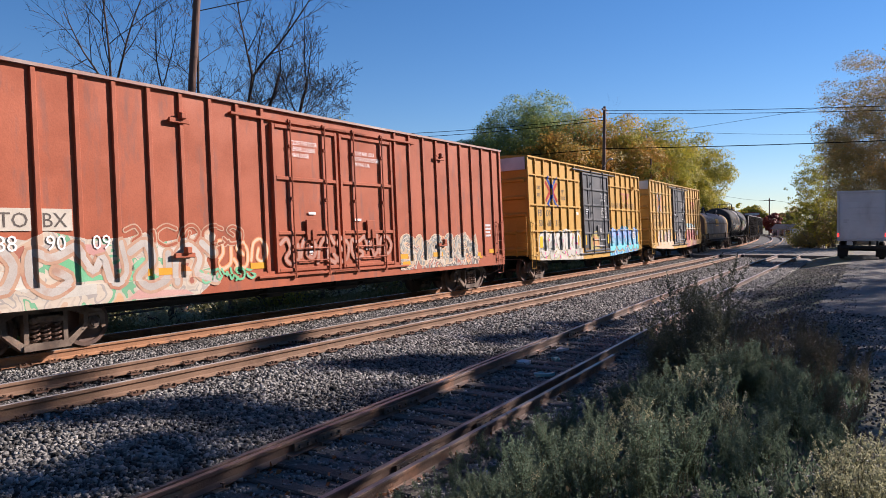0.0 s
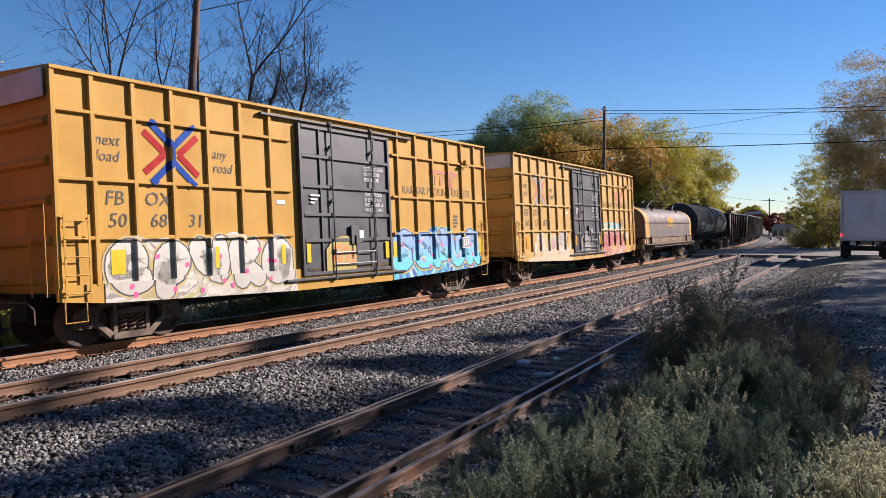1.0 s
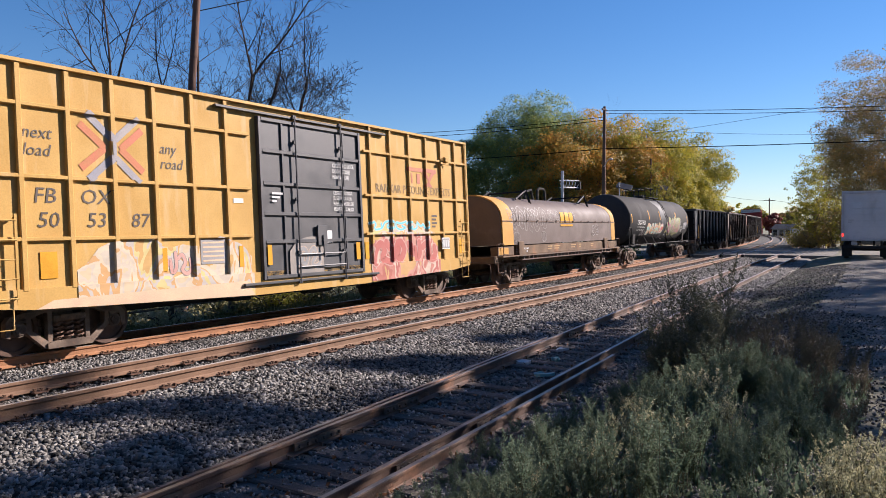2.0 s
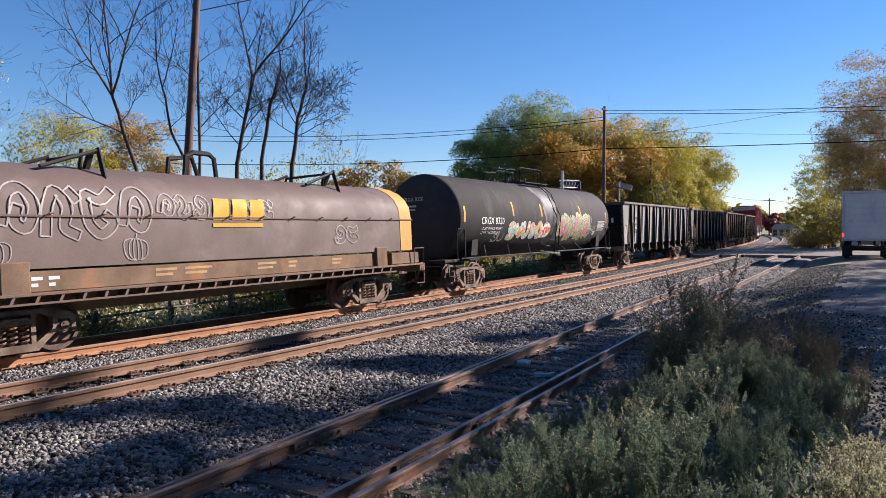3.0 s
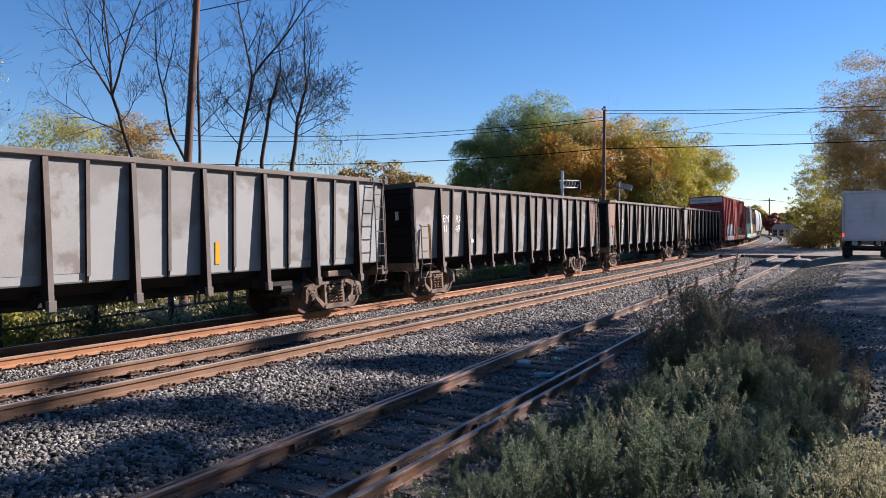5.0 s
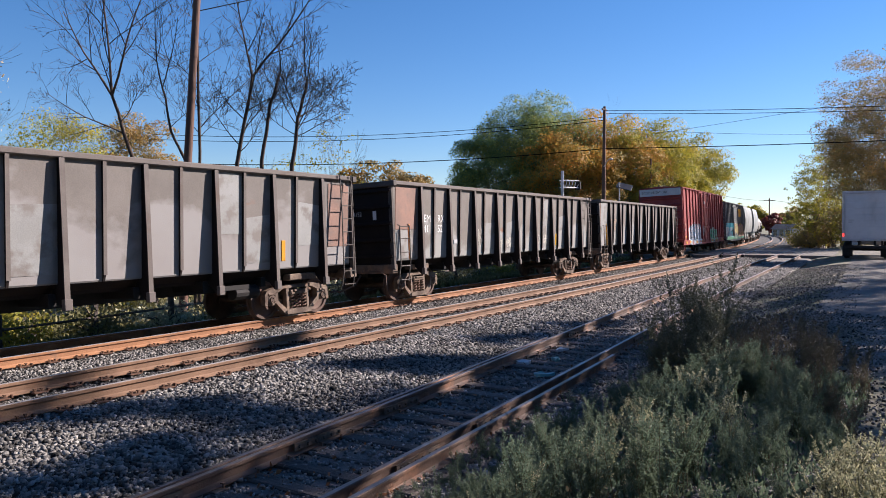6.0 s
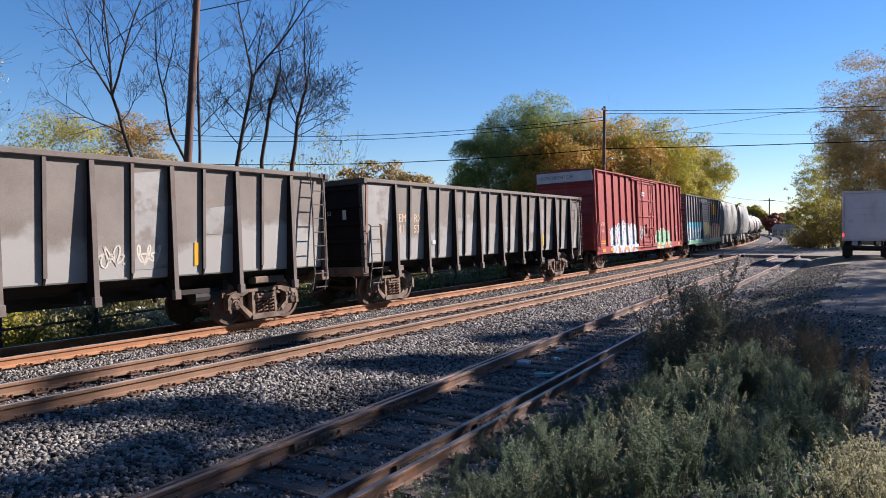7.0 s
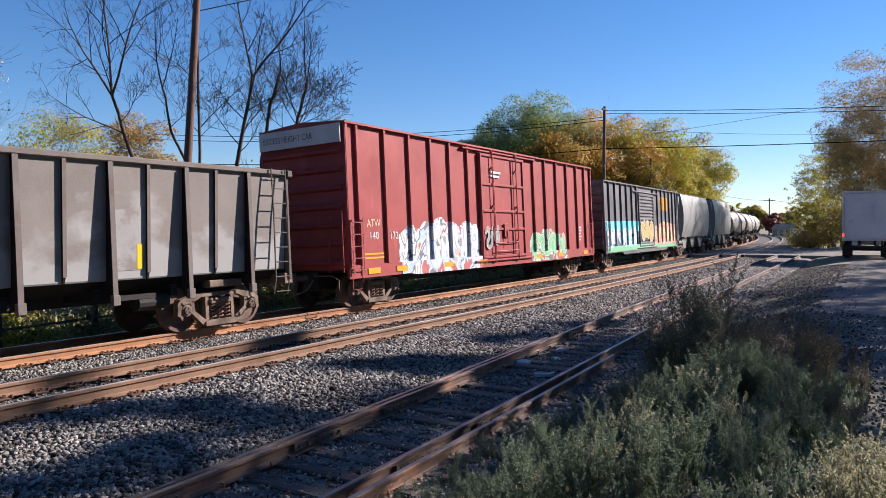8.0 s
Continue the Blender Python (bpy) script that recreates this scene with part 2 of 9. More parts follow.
def ground():
    xs, ys = axis(-900, 2600, -6, 70, 0.8), axis(-1500, 1800, -8, 24, 0.5)
    s = Shape()
    s.v = [(x, y, ground_z(x, y)) for x in xs for y in ys]
    n = len(ys)
    s.f = [(i * n + j, (i + 1) * n + j, (i + 1) * n + j + 1, i * n + j + 1) for i in range(len(xs) - 1) for j in range(n - 1)]
    s.m = [0] * len(s.f)
    solid("ground", s, M["dirt"], "dry earth with sparse grass beside the tracks", "ground", kind="structure", smooth=60)


def sweep(outline, stations, place, mat=0):
    """An outline of (off, z) carried along stations; place(station, off, z) gives the point."""
    s = Shape()
    n = len(outline)
    for st in stations:
        s.v += [tuple(place(st, o, z)) for o, z in outline]
    for i in range(len(stations) - 1):
        for k in range(n):
            j = (k + 1) % n
            s.f.append((i * n + k, i * n + j, (i + 1) * n + j, (i + 1) * n + k))
    s.f.append(tuple(range(n)))
    s.f.append(tuple(range((len(stations) - 1) * n, len(stations) * n))[::-1])
    s.m = [mat] * len(s.f)
    return s


STATIONS = list(np.arange(-40, 0, 4)) + list(np.arange(0, 60, 2)) + list(np.arange(60, 460, 6))
SIDING_X = list(np.arange(-30, 60, 2)) + list(np.arange(60, 170, 5))


def rail_outline():
    """Half a T rail's outline, mirrored: foot, web, head; the head's top at z = 0."""
    h = [(0.076, -0.186), (0.076, -0.175), (0.022, -0.155), (0.009, -0.14), (0.009, -0.06), (0.036, -0.045), (0.037, -0.012), (0.030, -0.002)]
    return h + [(-a, z) for a, z in h[::-1]]


def set_head(me, material_count=2):
    """Gives the running surface the second material."""
    ids = [1 if (abs(p.normal.z) > 0.6 and p.normal.z > 0 and p.area > 0 and max(me.vertices[v].co.z for v in p.vertices) - min(
        me.vertices[v].co.z for v in p.vertices) < 0.4 and len(p.vertices) == 4 and p.index % 16 in (6, 7, 8)) else 0 for p in me.polygons]
    me.polygons.foreach_set("material_index", ids)


def tracks():
    # one bed of crushed stone under both main tracks
    bed = [(2.6, -0.7), (1.6, -0.30), (0.0, -0.27), (-1.2, -0.235), (-1.9, -0.25), (-2.5, -0.24), (-3.855, -0.185), (-5.2, -0.15), (-6.1, -0.21),
           (-7.42, -0.37), (-7.7, -0.66), (-8.4, -0.80), (0, -1.2)]
    s = sweep(bed, STATIONS, lambda st, o, z: beside(st, o, z))
    solid("ballast_bed", s, M["ballast"], "bed of grey crushed stone under the main tracks", "ballast", kind="structure", smooth=50)
    bed2 = [(1.75, -0.45), (1.3, -0.23), (-1.3, -0.23), (-1.8, -0.40), (-1.8, -0.9), (1.8, -0.9)]
    s = sweep(bed2, SIDING_X, lambda x, o, z: Vector((x, siding_at(x)[0] + o, siding_at(x)[1] + z)))
    solid("siding_bed", s, M["cinder"], "thin dark ballast under the old siding", "ballast", kind="structure", smooth=50)
    for k, (track, heads) in enumerate(((0.0, 0.0), (B_OFF, NEAR_UP))):
        base = heads
        t = thing("railway_track", "main line track with rust-brown rails on crushed stone", "track", "main tracks", "structure")
        for side in (0.755, -0.755):
            zc = cant_z(side, base)
            s = sweep(rail_outline(), STATIONS, lambda st, o, z: beside(st, track + side + o, zc + z))
            ob = part("rail", s, [M["rail_side"] if track == 0 else M["rail_brown"], M["rail_head"]], t, "rusty steel rail with a polished head", smooth=35)
            set_head(ob.data)
        # tie plates and spikes along the near stretch, ties flush with the stone
        plate = Shape().box((0, 0, 0), (0.20, 0.36, 0.02), bevel=0.006)
        for a, b in ((-0.07, 0.095), (0.07, 0.10), (-0.05, -0.095), (0.05, -0.10)):
            plate.box((a, b, 0.02), (0.02, 0.02, 0.05)).box((a, b * 0.92, 0.044), (0.03, 0.042, 0.014))
        # anchors gripping the rail's foot beside the tie
        plate.box((0.15, -.09, .014), (.03, .05, .05), bevel=.006).box((0.15, .09, .014), (.03, .05, .05), bevel=.006)
        plate = plate.mesh("tie_plate", M["plate_rust"])
        tie = Shape().box((0, 0, 0), (0.23, 2.6, 0.18), bevel=0.015).mesh("tie", M["tie"])
        for i in range(110):
            st = -2 + i * 0.52
            x, y, th = line_at(st)
            turn = Matrix.Rotation(th, 4, "Z") @ Matrix.Rotation(-CANT if base == 0 else -CANT_NEAR, 4, "X")
            q = beside(st, track, cant_z(0, base) - 0.325)
            part("tie", tie, None, t, at=Matrix.Translation(q) @ turn)
            for side in (0.755, -0.755):
                q = beside(st, track + side, cant_z(side, base) - 0.197)
                part("tie_plate", plate, None, t, at=Matrix.Translation(q) @ turn)
    # the old siding: worn rails, open wooden ties, a second rail laid beside each
    t = thing("siding_track", "old siding with worn brown rails on weathered wooden ties", "track", "", "structure")
    for side, heads in ((0.755, 0.0), (-0.755, 0.0)):
        place = lambda x, o, z: Vector((x, siding_at(x)[0] + side + o, siding_at(x)[1] + heads + z))
        ob = part("rail", sweep(rail_outline(), SIDING_X, place), [M["rail_dark"], M["rail_worn"]], t, "worn brown steel rail", smooth=35)
        set_head(ob.data)
    for side, x0, x1, drop in ((0.755 + 0.14, -20, 14.6, -0.012), (-0.755 - 0.20, -20, 13.5, -0.03)):
        place = lambda x, o, z: Vector((x, siding_at(x)[0] + side + o, siding_at(x)[1] + drop + z))
        ob = part("spare_rail", sweep(rail_outline(), list(np.arange(x0, x1, 1.0)) + [x1], place), [M["rail_dark"], M["rail_worn"]], t,
                  "unused rail laid beside the running rail", smooth=35)
        set_head(ob.data)
    rnd = random.Random(5)
    ties = [Shape().box((0, 0, 0), (0.22 + rnd.uniform(-.02, .02), 2.5, 0.17), bevel=0.02).mesh("tie", M["tie"]) for _ in range(4)]
    plate = Shape().box((0, 0, 0), (0.19, 0.32, 0.02), bevel=0.006)
    for a, b in ((-0.07, 0.10), (0.07, -0.10)):
        plate.box((a, b, 0.025), (0.02, 0.02, 0.06)).box((a, b * 0.92, 0.055), (0.032, 0.05, 0.014))
    plate = plate.mesh("tie_plate", M["cast"])
    for i in range(96):
        x = -1 + i * 0.56 + rnd.uniform(-0.06, 0.06)
        y, z = siding_at(x)
        part("tie", rnd.choice(ties), None, t, at=pose(x, y + rnd.uniform(-.08, .08), z - 0.283 - .05 * smooth(16, 28, x) + rnd.uniform(-.015, .02), 0, 0, rnd.uniform(-3, 3) + 2.3))
        for side in (0.755, -0.755):
            part("tie_plate", plate, None, t, at=pose(x, y + side, z - 0.194, 0, 0, 2.3))
    bar = Shape().prism([(-0.46, -0.145), (0.46, -0.145), (0.46, -0.055), (-0.46, -0.055)], "y", -0.016, 0.016)
    for i in range(6):
        bar.lathe([(0.020, -0.04), (0.020, 0.016)], "y", 6, (-0.38 + i * 0.152, -0.004, -0.10))
    bar = bar.mesh("joint_bar", M["cast"])
    for side in (0.755, -0.755):
        for x in (4.35, 6.9, 8.75, 15.9, 28.1, 40.0):
            y, z = siding_at(x)
            for d in (-0.035, 0.035):
                part("joint_bar", bar, None, t, at=pose(x, y + side + d, z, 0, 0, 2.2 + (180 if d > 0 else 0)))


def stones():
    """Loose crushed stone over the near stretch of the beds."""
    rng = np.random.default_rng(3)
    block = np.array([(x, y, z) for x in (-.8, .8) for y in (-.8, .8) for z in (-.62, .62)], float)
    block_tri = np.array([(0, 1, 3), (0, 3, 2), (4, 6, 7), (4, 7, 5), (0, 4, 5), (0, 5, 1), (2, 3, 7), (2, 7, 6), (0, 2, 6), (0, 6, 4), (1, 5, 7), (1, 7, 3)])
    chip = np.array([(1, 0, 0), (-1, 0, 0), (0, 1, 0), (0, -1, 0), (0, 0, .8), (0, 0, -.8)], float)
    chip_tri = np.array([(0, 2, 4), (2, 1, 4), (1, 3, 4), (3, 0, 4), (2, 0, 5), (1, 2, 5), (3, 1, 5), (0, 3, 5)])

    def field(name, pos, size, label, mat, angular=True):
        base, tri = (block, block_tri) if angular else (chip, chip_tri)
        n, nv, nt = len(pos), len(base), len(tri)
        v = base[None] * (1 + rng.uniform(-.6, .3, (n, nv, 3)))
        v *= (size[:, None] * rng.uniform(.55, 1.25, (n, 3)))[:, None, :]
        a, b = rng.uniform(0, 6.28, n), rng.normal(0, .55, n)
        ca, sa, cb, sb = np.cos(a), np.sin(a), np.cos(b), np.sin(b)
        rz = np.zeros((n, 3, 3))
        rz[:, 0, 0], rz[:, 0, 1], rz[:, 1, 0], rz[:, 1, 1], rz[:, 2, 2] = ca, -sa, sa, ca, 1
        rx = np.zeros((n, 3, 3))
        rx[:, 0, 0], rx[:, 1, 1], rx[:, 1, 2], rx[:, 2, 1], rx[:, 2, 2] = 1, cb, -sb, sb, cb
        v = np.einsum("nij,nkj->nki", rz @ rx, v) + pos[:, None, :]
        me = bpy.data.meshes.new(name)
        me.vertices.add(n * nv)
        me.vertices.foreach_set("co", v.reshape(-1))
        me.loops.add(n * nt * 3)
        me.polygons.add(n * nt)
        idx = (tri[None] + (np.arange(n) * nv)[:, None, None]).reshape(-1)
        me.loops.foreach_set("vertex_index", idx)
        me.polygons.foreach_set("loop_start", np.arange(n * nt) * 3)
        me.materials.append(mat)
        me.update(calc_edges=True)
        tagged(new(name, me), label, "gravel", kind="stuff")

    # the top of the main bed between and before the tracks
    prof_o = [2.4, 1.6, 0.0, -1.2, -1.9, -2.5, -3.855, -5.2, -6.1, -7.42, -7.7]
    prof_z = [-0.6, -0.29, -0.26, -0.225, -0.24, -0.23, -0.172, -0.138, -0.20, -0.36, -0.6]
    near, far = [], []
    for s0, s1, o0, o1, dens, size in ((1, 15, -7.5, -4.45, 1250, .030), (15, 28, -7.5, -4.45, 620, .037), (28, 58, -7.5, -4.45, 170, .06),
                                       (2, 18, -3.05, -0.85, 900, .025), (18, 58, -3.05, -0.85, 240, .042),
                                       (2, 30, -4.5, -3.1, 420, .026), (30, 58, -4.5, -3.1, 150, .05), (2, 30, -0.7, 1.6, 60, .03)):
        n = int((s1 - s0) * (o0 - o1) * -dens)
        s, o = rng.uniform(s0, s1, n), rng.uniform(o0, o1, n)
        z = np.interp(-o, [-q for q in prof_o], prof_z) + rng.uniform(-.016, .016, n)
        x0 = np.interp(s, _s, _x)
        y0 = Y_MAIN + np.interp(s, _s, _y)
        th = np.interp(s, _s, _th)
        (near if s1 < 29 else far).append(np.column_stack([x0 - np.sin(th) * o, y0 + np.cos(th) * o, z, rng.uniform(.6, 1.4, n) * size]))
    near, far = np.concatenate(near), np.concatenate(far)
    field("crushed_stone", near[:, :3], near[:, 3], "loose angular grey crushed stone between the tracks", M["stone"])
    field("crushed_stone", far[:, :3], far[:, 3], "grey crushed stone further along the tracks", M["stone"], False)
    n = 20000
    x = rng.uniform(7, 44, n)
    y = np.array([siding_at(q)[0] for q in x]) - 1.2 - 3.6 * rng.uniform(0, 1, n) ** 1.6
    z = np.array([ground_z(a, b) for a, b in zip(x, y)]) + rng.uniform(0, .02, n)
    field("verge_gravel", np.column_stack([x, y, z]), rng.uniform(.012, .03, n), "loose gravel along the edge of the lot", M["stone"])
    n = 15000
    x = rng.uniform(4, 19, n)
    y = np.array([siding_at(q)[0] for q in x]) - rng.uniform(1.4, 6.4, n) - .9 * np.sin(x * 1.1) * rng.uniform(0, 1, n)
    z = np.array([ground_z(a, b) for a, b in zip(x, y)]) + rng.uniform(.01, .035, n)
    field("verge_gravel", np.column_stack([x, y, z]), rng.uniform(.010, .028, n), "loose gravel spilling over the worn edge of the lot", M["stone"])
    n = 36000
    x = rng.uniform(2, 50, n)
    y = np.array([siding_at(q)[0] for q in x]) + rng.uniform(-1.7, 1.5, n)
    z = np.array([siding_at(q)[1] for q in x]) - 0.208 + rng.uniform(-.03, .015, n) + .035 * np.clip((x - 18) / 10, 0, 1)
    field("siding_stone", np.column_stack([x, y, z]), rng.uniform(.015, .035, n) * (1 + np.clip((x - 15) / 25, 0, .8)), "small dark stones between the siding's ties", M["stone_dark"])


def litter():
    """Fallen leaves between the siding's near rails, some scraps of plastic on the ties."""
    rng = np.random.default_rng(12)
    x = np.concatenate([rng.uniform(3.6, 6.2, 330), rng.uniform(6, 16, 160)])
    y = np.array([siding_at(q)[0] for q in x]) - .86 + rng.normal(0, .10, len(x)) + np.where(rng.uniform(0, 1, len(x)) < .25, rng.uniform(0, 1.4, len(x)), 0)
    z = np.array([siding_at(q)[1] for q in x]) - .15
    up = np.tile([.6, .3, .05], (len(x), 1)) * rng.choice((-1, 1), (len(x), 1))
    tagged(new("fallen_leaves", leaf_mesh("fallen_leaves", np.column_stack([x, y, z]), .05, M["leaf_fallen"], rng, 1.5, 0, up)), "curled orange-brown fallen leaves between the rails", "leaves", kind="stuff")
    for k, (x, off, w, col) in enumerate(((14.1, .35, .34, "plastic_white"), (13.2, .1, .22, "plastic_teal"), (12.6, .5, .26, "plastic_white"), (11.9, -.2, .30, "plastic_teal"), (4.9, .15, .18, "plastic_white"))):
        y, z = siding_at(x)
        o = blob(0, 0, w * .5, w * .3, random.Random(k), 10, .5)
        sh = Shape().prism(o, "z", 0, .05)
        for i in range(len(sh.v)):
            a, b, c = sh.v[i]
            sh.v[i] = (a, b, c + .03 * math.sin(a * 31 + b * 17))
        solid("litter_scrap", sh, M[col], "crumpled plastic scrap lying on the ties", "litter", "litter on the siding", at=pose(x, y + off, z - .19, 0, 0, 40 * k))


def crossing():
    t = thing("level_crossing", "asphalt road crossing over the tracks", "level crossing", "", "structure")
    cuts = [(45, 0.85), (0.66, -0.66), (-0.85, B_OFF + 0.85), (B_OFF + 0.66, B_OFF - 0.66), (B_OFF - 0.85, -22)]
    for a, b in cuts:
        s = Shape()
        for k in range(9):
            st = 58.5 + k * 2.2
            for o, d in ((a, 0), (b, 0), (b, -.4), (a, -.4)):
                base = NEAR_UP - .01 if o < -2 else 0.0
                zo = max(min(o - (B_OFF if o < -2 else 0), 1.2), -1.2)
                s.v.append(tuple(beside(st, o, cant_z(zo, base) - 0.006 + d)))
        for k in range(8):
            for q in range(4):
                r = (q + 1) % 4
                s.f.append((k * 4 + q, k * 4 + r, k * 4 + 4 + r, k * 4 + 4 + q))
        s.f += [(0, 1, 2, 3), (35, 34, 33, 32)]
        s.m = [0] * len(s.f)
        part("road_panel", s, M["asphalt"], t)
    # rubber edge blocks at the rails
    for o in (0.755, -0.755, B_OFF + 0.755, B_OFF - 0.755):
        for d in (-0.2, 0.2):
            x, y, th = line_at(58.3)
            q = beside(58.3, o + d, cant_z(o if o > -2 else o - B_OFF, 0 if o > -2 else NEAR_UP) - 0.09)
            part("edge_block", Shape().box((0, 0, 0), (0.5, 0.24, 0.19), bevel=0.03), M["black"], t, "black rubber end block", at=Matrix.Translation(q) @ Matrix.Rotation(th, 4, "Z"))


def lot():
    """The asphalt lot and the road that comes to the crossing."""
    s = Shape()
    xs = list(np.arange(3, 30, .5)) + list(np.arange(30, 90, 1.5))
    for x in xs:
        yc, zc = siding_at(x)
        edge = yc - 3.6 + 0.9 * noise.noise((x * 0.35, 0, 5)) - 1.6 * (1 - smooth(9, 20, x))
        edge += .25 * noise.noise((x * 1.3, 0, 9)) if x < 30 else 0
        for k in range(9):                          # the worn edge dips under the dirt
            y = edge - k * k * 0.5
            s.v.append((x, y, max(ground_z(x, y), 0.05 if x > 40 else -9) + (0.02 if k and x > 3 else -.10)))
    for i in range(len(xs) - 1):
        for k in range(8):
            s.f.append((i * 9 + k, i * 9 + k + 1, i * 9 + k + 10, i * 9 + k + 9))
    s.m = [0] * len(s.f)
    solid("road", s, M["asphalt"], "worn grey asphalt lot beside the siding", "road", kind="structure", smooth=60)


ground()
tracks()
crossing()
lot()


# ---------------------------------------------------------------- the train: running gear
def wheelset_mesh():
    s = Shape()
    for k in (-1, 1):
        prof = [(0.02, .70), (0.12, .70), (0.13, .735), (0.30, .745), (0.385, .715), (0.475, .70), (0.49, .712), (0.462, .735), (0.456, .835), (0.385, .838), (0.375, .80),
                (0.30, .785), (0.14, .80), (0.125, .85), (0.02, .85)]
        s.lathe([(r, w * k) for r, w in prof], "y", 32)
        # bearing with its end cap and three bolts
        s.lathe([(r, w * k) for r, w in ((0.02, .88), (0.12, .88), (0.125, .9), (0.125, 1.08), (0.09, 1.085), (0.085, 1.12), (0.01, 1.125))], "y", 16, mat=1)
        for i in range(3):
            a = i * 2.094
            s.lathe([(0.016, 1.10 * k), (0.016, 1.14 * k)], "y", 6, (0.052 * math.cos(a), 0, 0.052 * math.sin(a)), mat=1)
    s.lathe([(0.08, -.9), (0.085, 0), (0.08, .9)], "y", 12)
    return s.mesh("wheelset", [M["wheel"], M["cast"]], 35)


def side_frame_shape(s, y):
    """A cast side frame: arched top, sloping tension members, columns, jaws over the bearings."""
    w = 0.075
    top = [(-1.12, .46), (-1.12, .60), (-1.05, .69), (-.90, .73), (-.55, .80), (.55, .80), (.90, .73), (1.05, .69), (1.12, .60), (1.12, .46), (1.03, .46), (1.0, .58), (.88, .635), (.76, .60), (.50, .715),
           (-.50, .715), (-.76, .60), (-.88, .635), (-1.0, .58), (-1.03, .46)]
    s.prism(top, "y", y - w, y + w)
    for k in (-1, 1):
        s.prism([(k * 1.12, .47), (k * 1.13, .36), (k * 1.05, .33), (k * 1.03, .47)], "y", y - w, y + w)
        s.prism([(k * .79, .62), (k * .77, .38), (k * .70, .33), (k * .64, .36), (k * .69, .45), (k * .70, .66)], "y", y - w, y + w)
        s.prism([(k * .70, .44), (k * .73, .35), (k * .44, .08), (k * .32, .08), (k * .37, .19)], "y", y - w * .9, y + w * .9)
        s.prism([(k * .31, .10), (k * .395, .16), (k * .395, .74), (k * .31, .74)], "y", y - w * .85, y + w * .85)
        # adapter over the bearing
        s.box((k * .90, y, .605), (.25, .19, .06), bevel=.015)
    s.prism([(-.42, .075), (.42, .075), (.42, .17), (.30, .20), (-.30, .20), (-.42, .17)], "y", y - w * 1.35, y + w * 1.35)
    # springs between the columns
    for x in (-.19, 0.0, .19):
        pts = []
        for i in range(33):
            a = i / 8 * 2 * math.pi
            pts.append((x * 1.02 + .078 * math.cos(a), y + math.copysign(.04, y) + .07 * math.sin(a), .20 + .33 * i / 32))
        s.tube(pts, .017, 4, mat=1)
    s.box((0, y, .60), (.60, .24, .13), bevel=.03)
    s.box((0, y + math.copysign(.1, y), .645), (.40, .10, .05), bevel=.01)


def truck_mesh():
    s = Shape()
    for y in (-1.0, 1.0):
        side_frame_shape(s, y)
    s.box((0, 0, .60), (.42, 1.85, .22), bevel=.05)
    s.lathe([(.2, .68), (.2, .86)], "z", 16)
    for k in (-1, 1):
        s.box((k * .42, 0, .42), (.09, 1.7, .12), bevel=.02)
        for y in (-.755, .755):
            s.box((k * .40, y, .43), (.07, .1, .34), bevel=.02)
    return s.mesh("truck", [M["cast"], M["spring"]])


def coupler_mesh():
    s = Shape()
    s.box((-.28, 0, .86), (.56, .14, .17), bevel=.03)
    s.prism([(-.56, -.13), (-.66, -.16), (-.86, -.12), (-.88, .02), (-.80, .02), (-.76, -.04), (-.72, .06), (-.80, .13), (-.66, .15), (-.56, .11)], "z", .74, 1.02)
    s.tube([(-.1, -.32, .80), (-.5, -.42, .55), (-.85, -.12, .38), (-.98, 0, .42)], .025, 6)
    s.tube([(-.2, -.5, 1.0), (-.3, -.55, .92), (-.35, -1.2, .92), (-.35, -1.42, .80), (-.35, -1.42, .55)], .016, 5)
    return s.mesh("coupler", M["iron"])


MESH = {"wheelset": wheelset_mesh(), "truck": truck_mesh(), "coupler": coupler_mesh()}
TRAIN = []                                       # (car, centre of the car along the line at 0 s, half the truck spacing)
WHEELS = []


def running_gear(car, length, spread):
    """Trucks, wheelsets and couplers of a car whose body is that long."""
    for x in (-spread, spread):
        t = part("truck", MESH["truck"], None, car, "rusty cast-steel truck", at=(x, 0, 0))
        for d in (-.89, .89):
            WHEELS.append(part("wheelset", MESH["wheelset"], None, t, "rust-brown steel wheels", at=(d, 0, .46)))
    for k in (0, 180):
        part("coupler", MESH["coupler"], None, car, at=pose(-length / 2 if k == 0 else length / 2, 0, 0, 0, 0, k))


def car_thing(name, label, category, front, rear, spread=None, group="train cars"):
    car = thing(name, label, category, group)
    length = rear - front
    spread = spread or length / 2 - 1.75
    TRAIN.append((car, (front + rear) / 2, spread))
    running_gear(car, length, spread)
    return car, length


# ---------------------------------------------------------------- lettering and painted shapes
def letters(word, size, mat, parent, x, z, y, squash=1.0, name="lettering", label="", shear=0.0, turn=0.0, far_side=False):
    """Words on a car's side; x, z is the lower left corner."""
    cu = bpy.data.curves.new(name, "FONT")
    cu.body, cu.size, cu.shear = word, size, shear
    cu.resolution_u = 2
    ob = new(name, cu)
    dg = bpy.context.evaluated_depsgraph_get()
    me = bpy.data.meshes.new_from_object(ob.evaluated_get(dg))
    bpy.data.objects.remove(ob)
    bpy.data.curves.remove(cu)
    me.materials.clear()
    me.materials.append(mat)
    m = pose(x, y, z, 90, 0, 0) @ pose(0, 0, 0, 0, 0, turn) @ Matrix.Diagonal((squash, 1, 1, 1))
    me.transform(m)
    ob = part(name, me, None, parent, label)
    return tagged(ob, label, kind="stuff") if size < .25 else ob


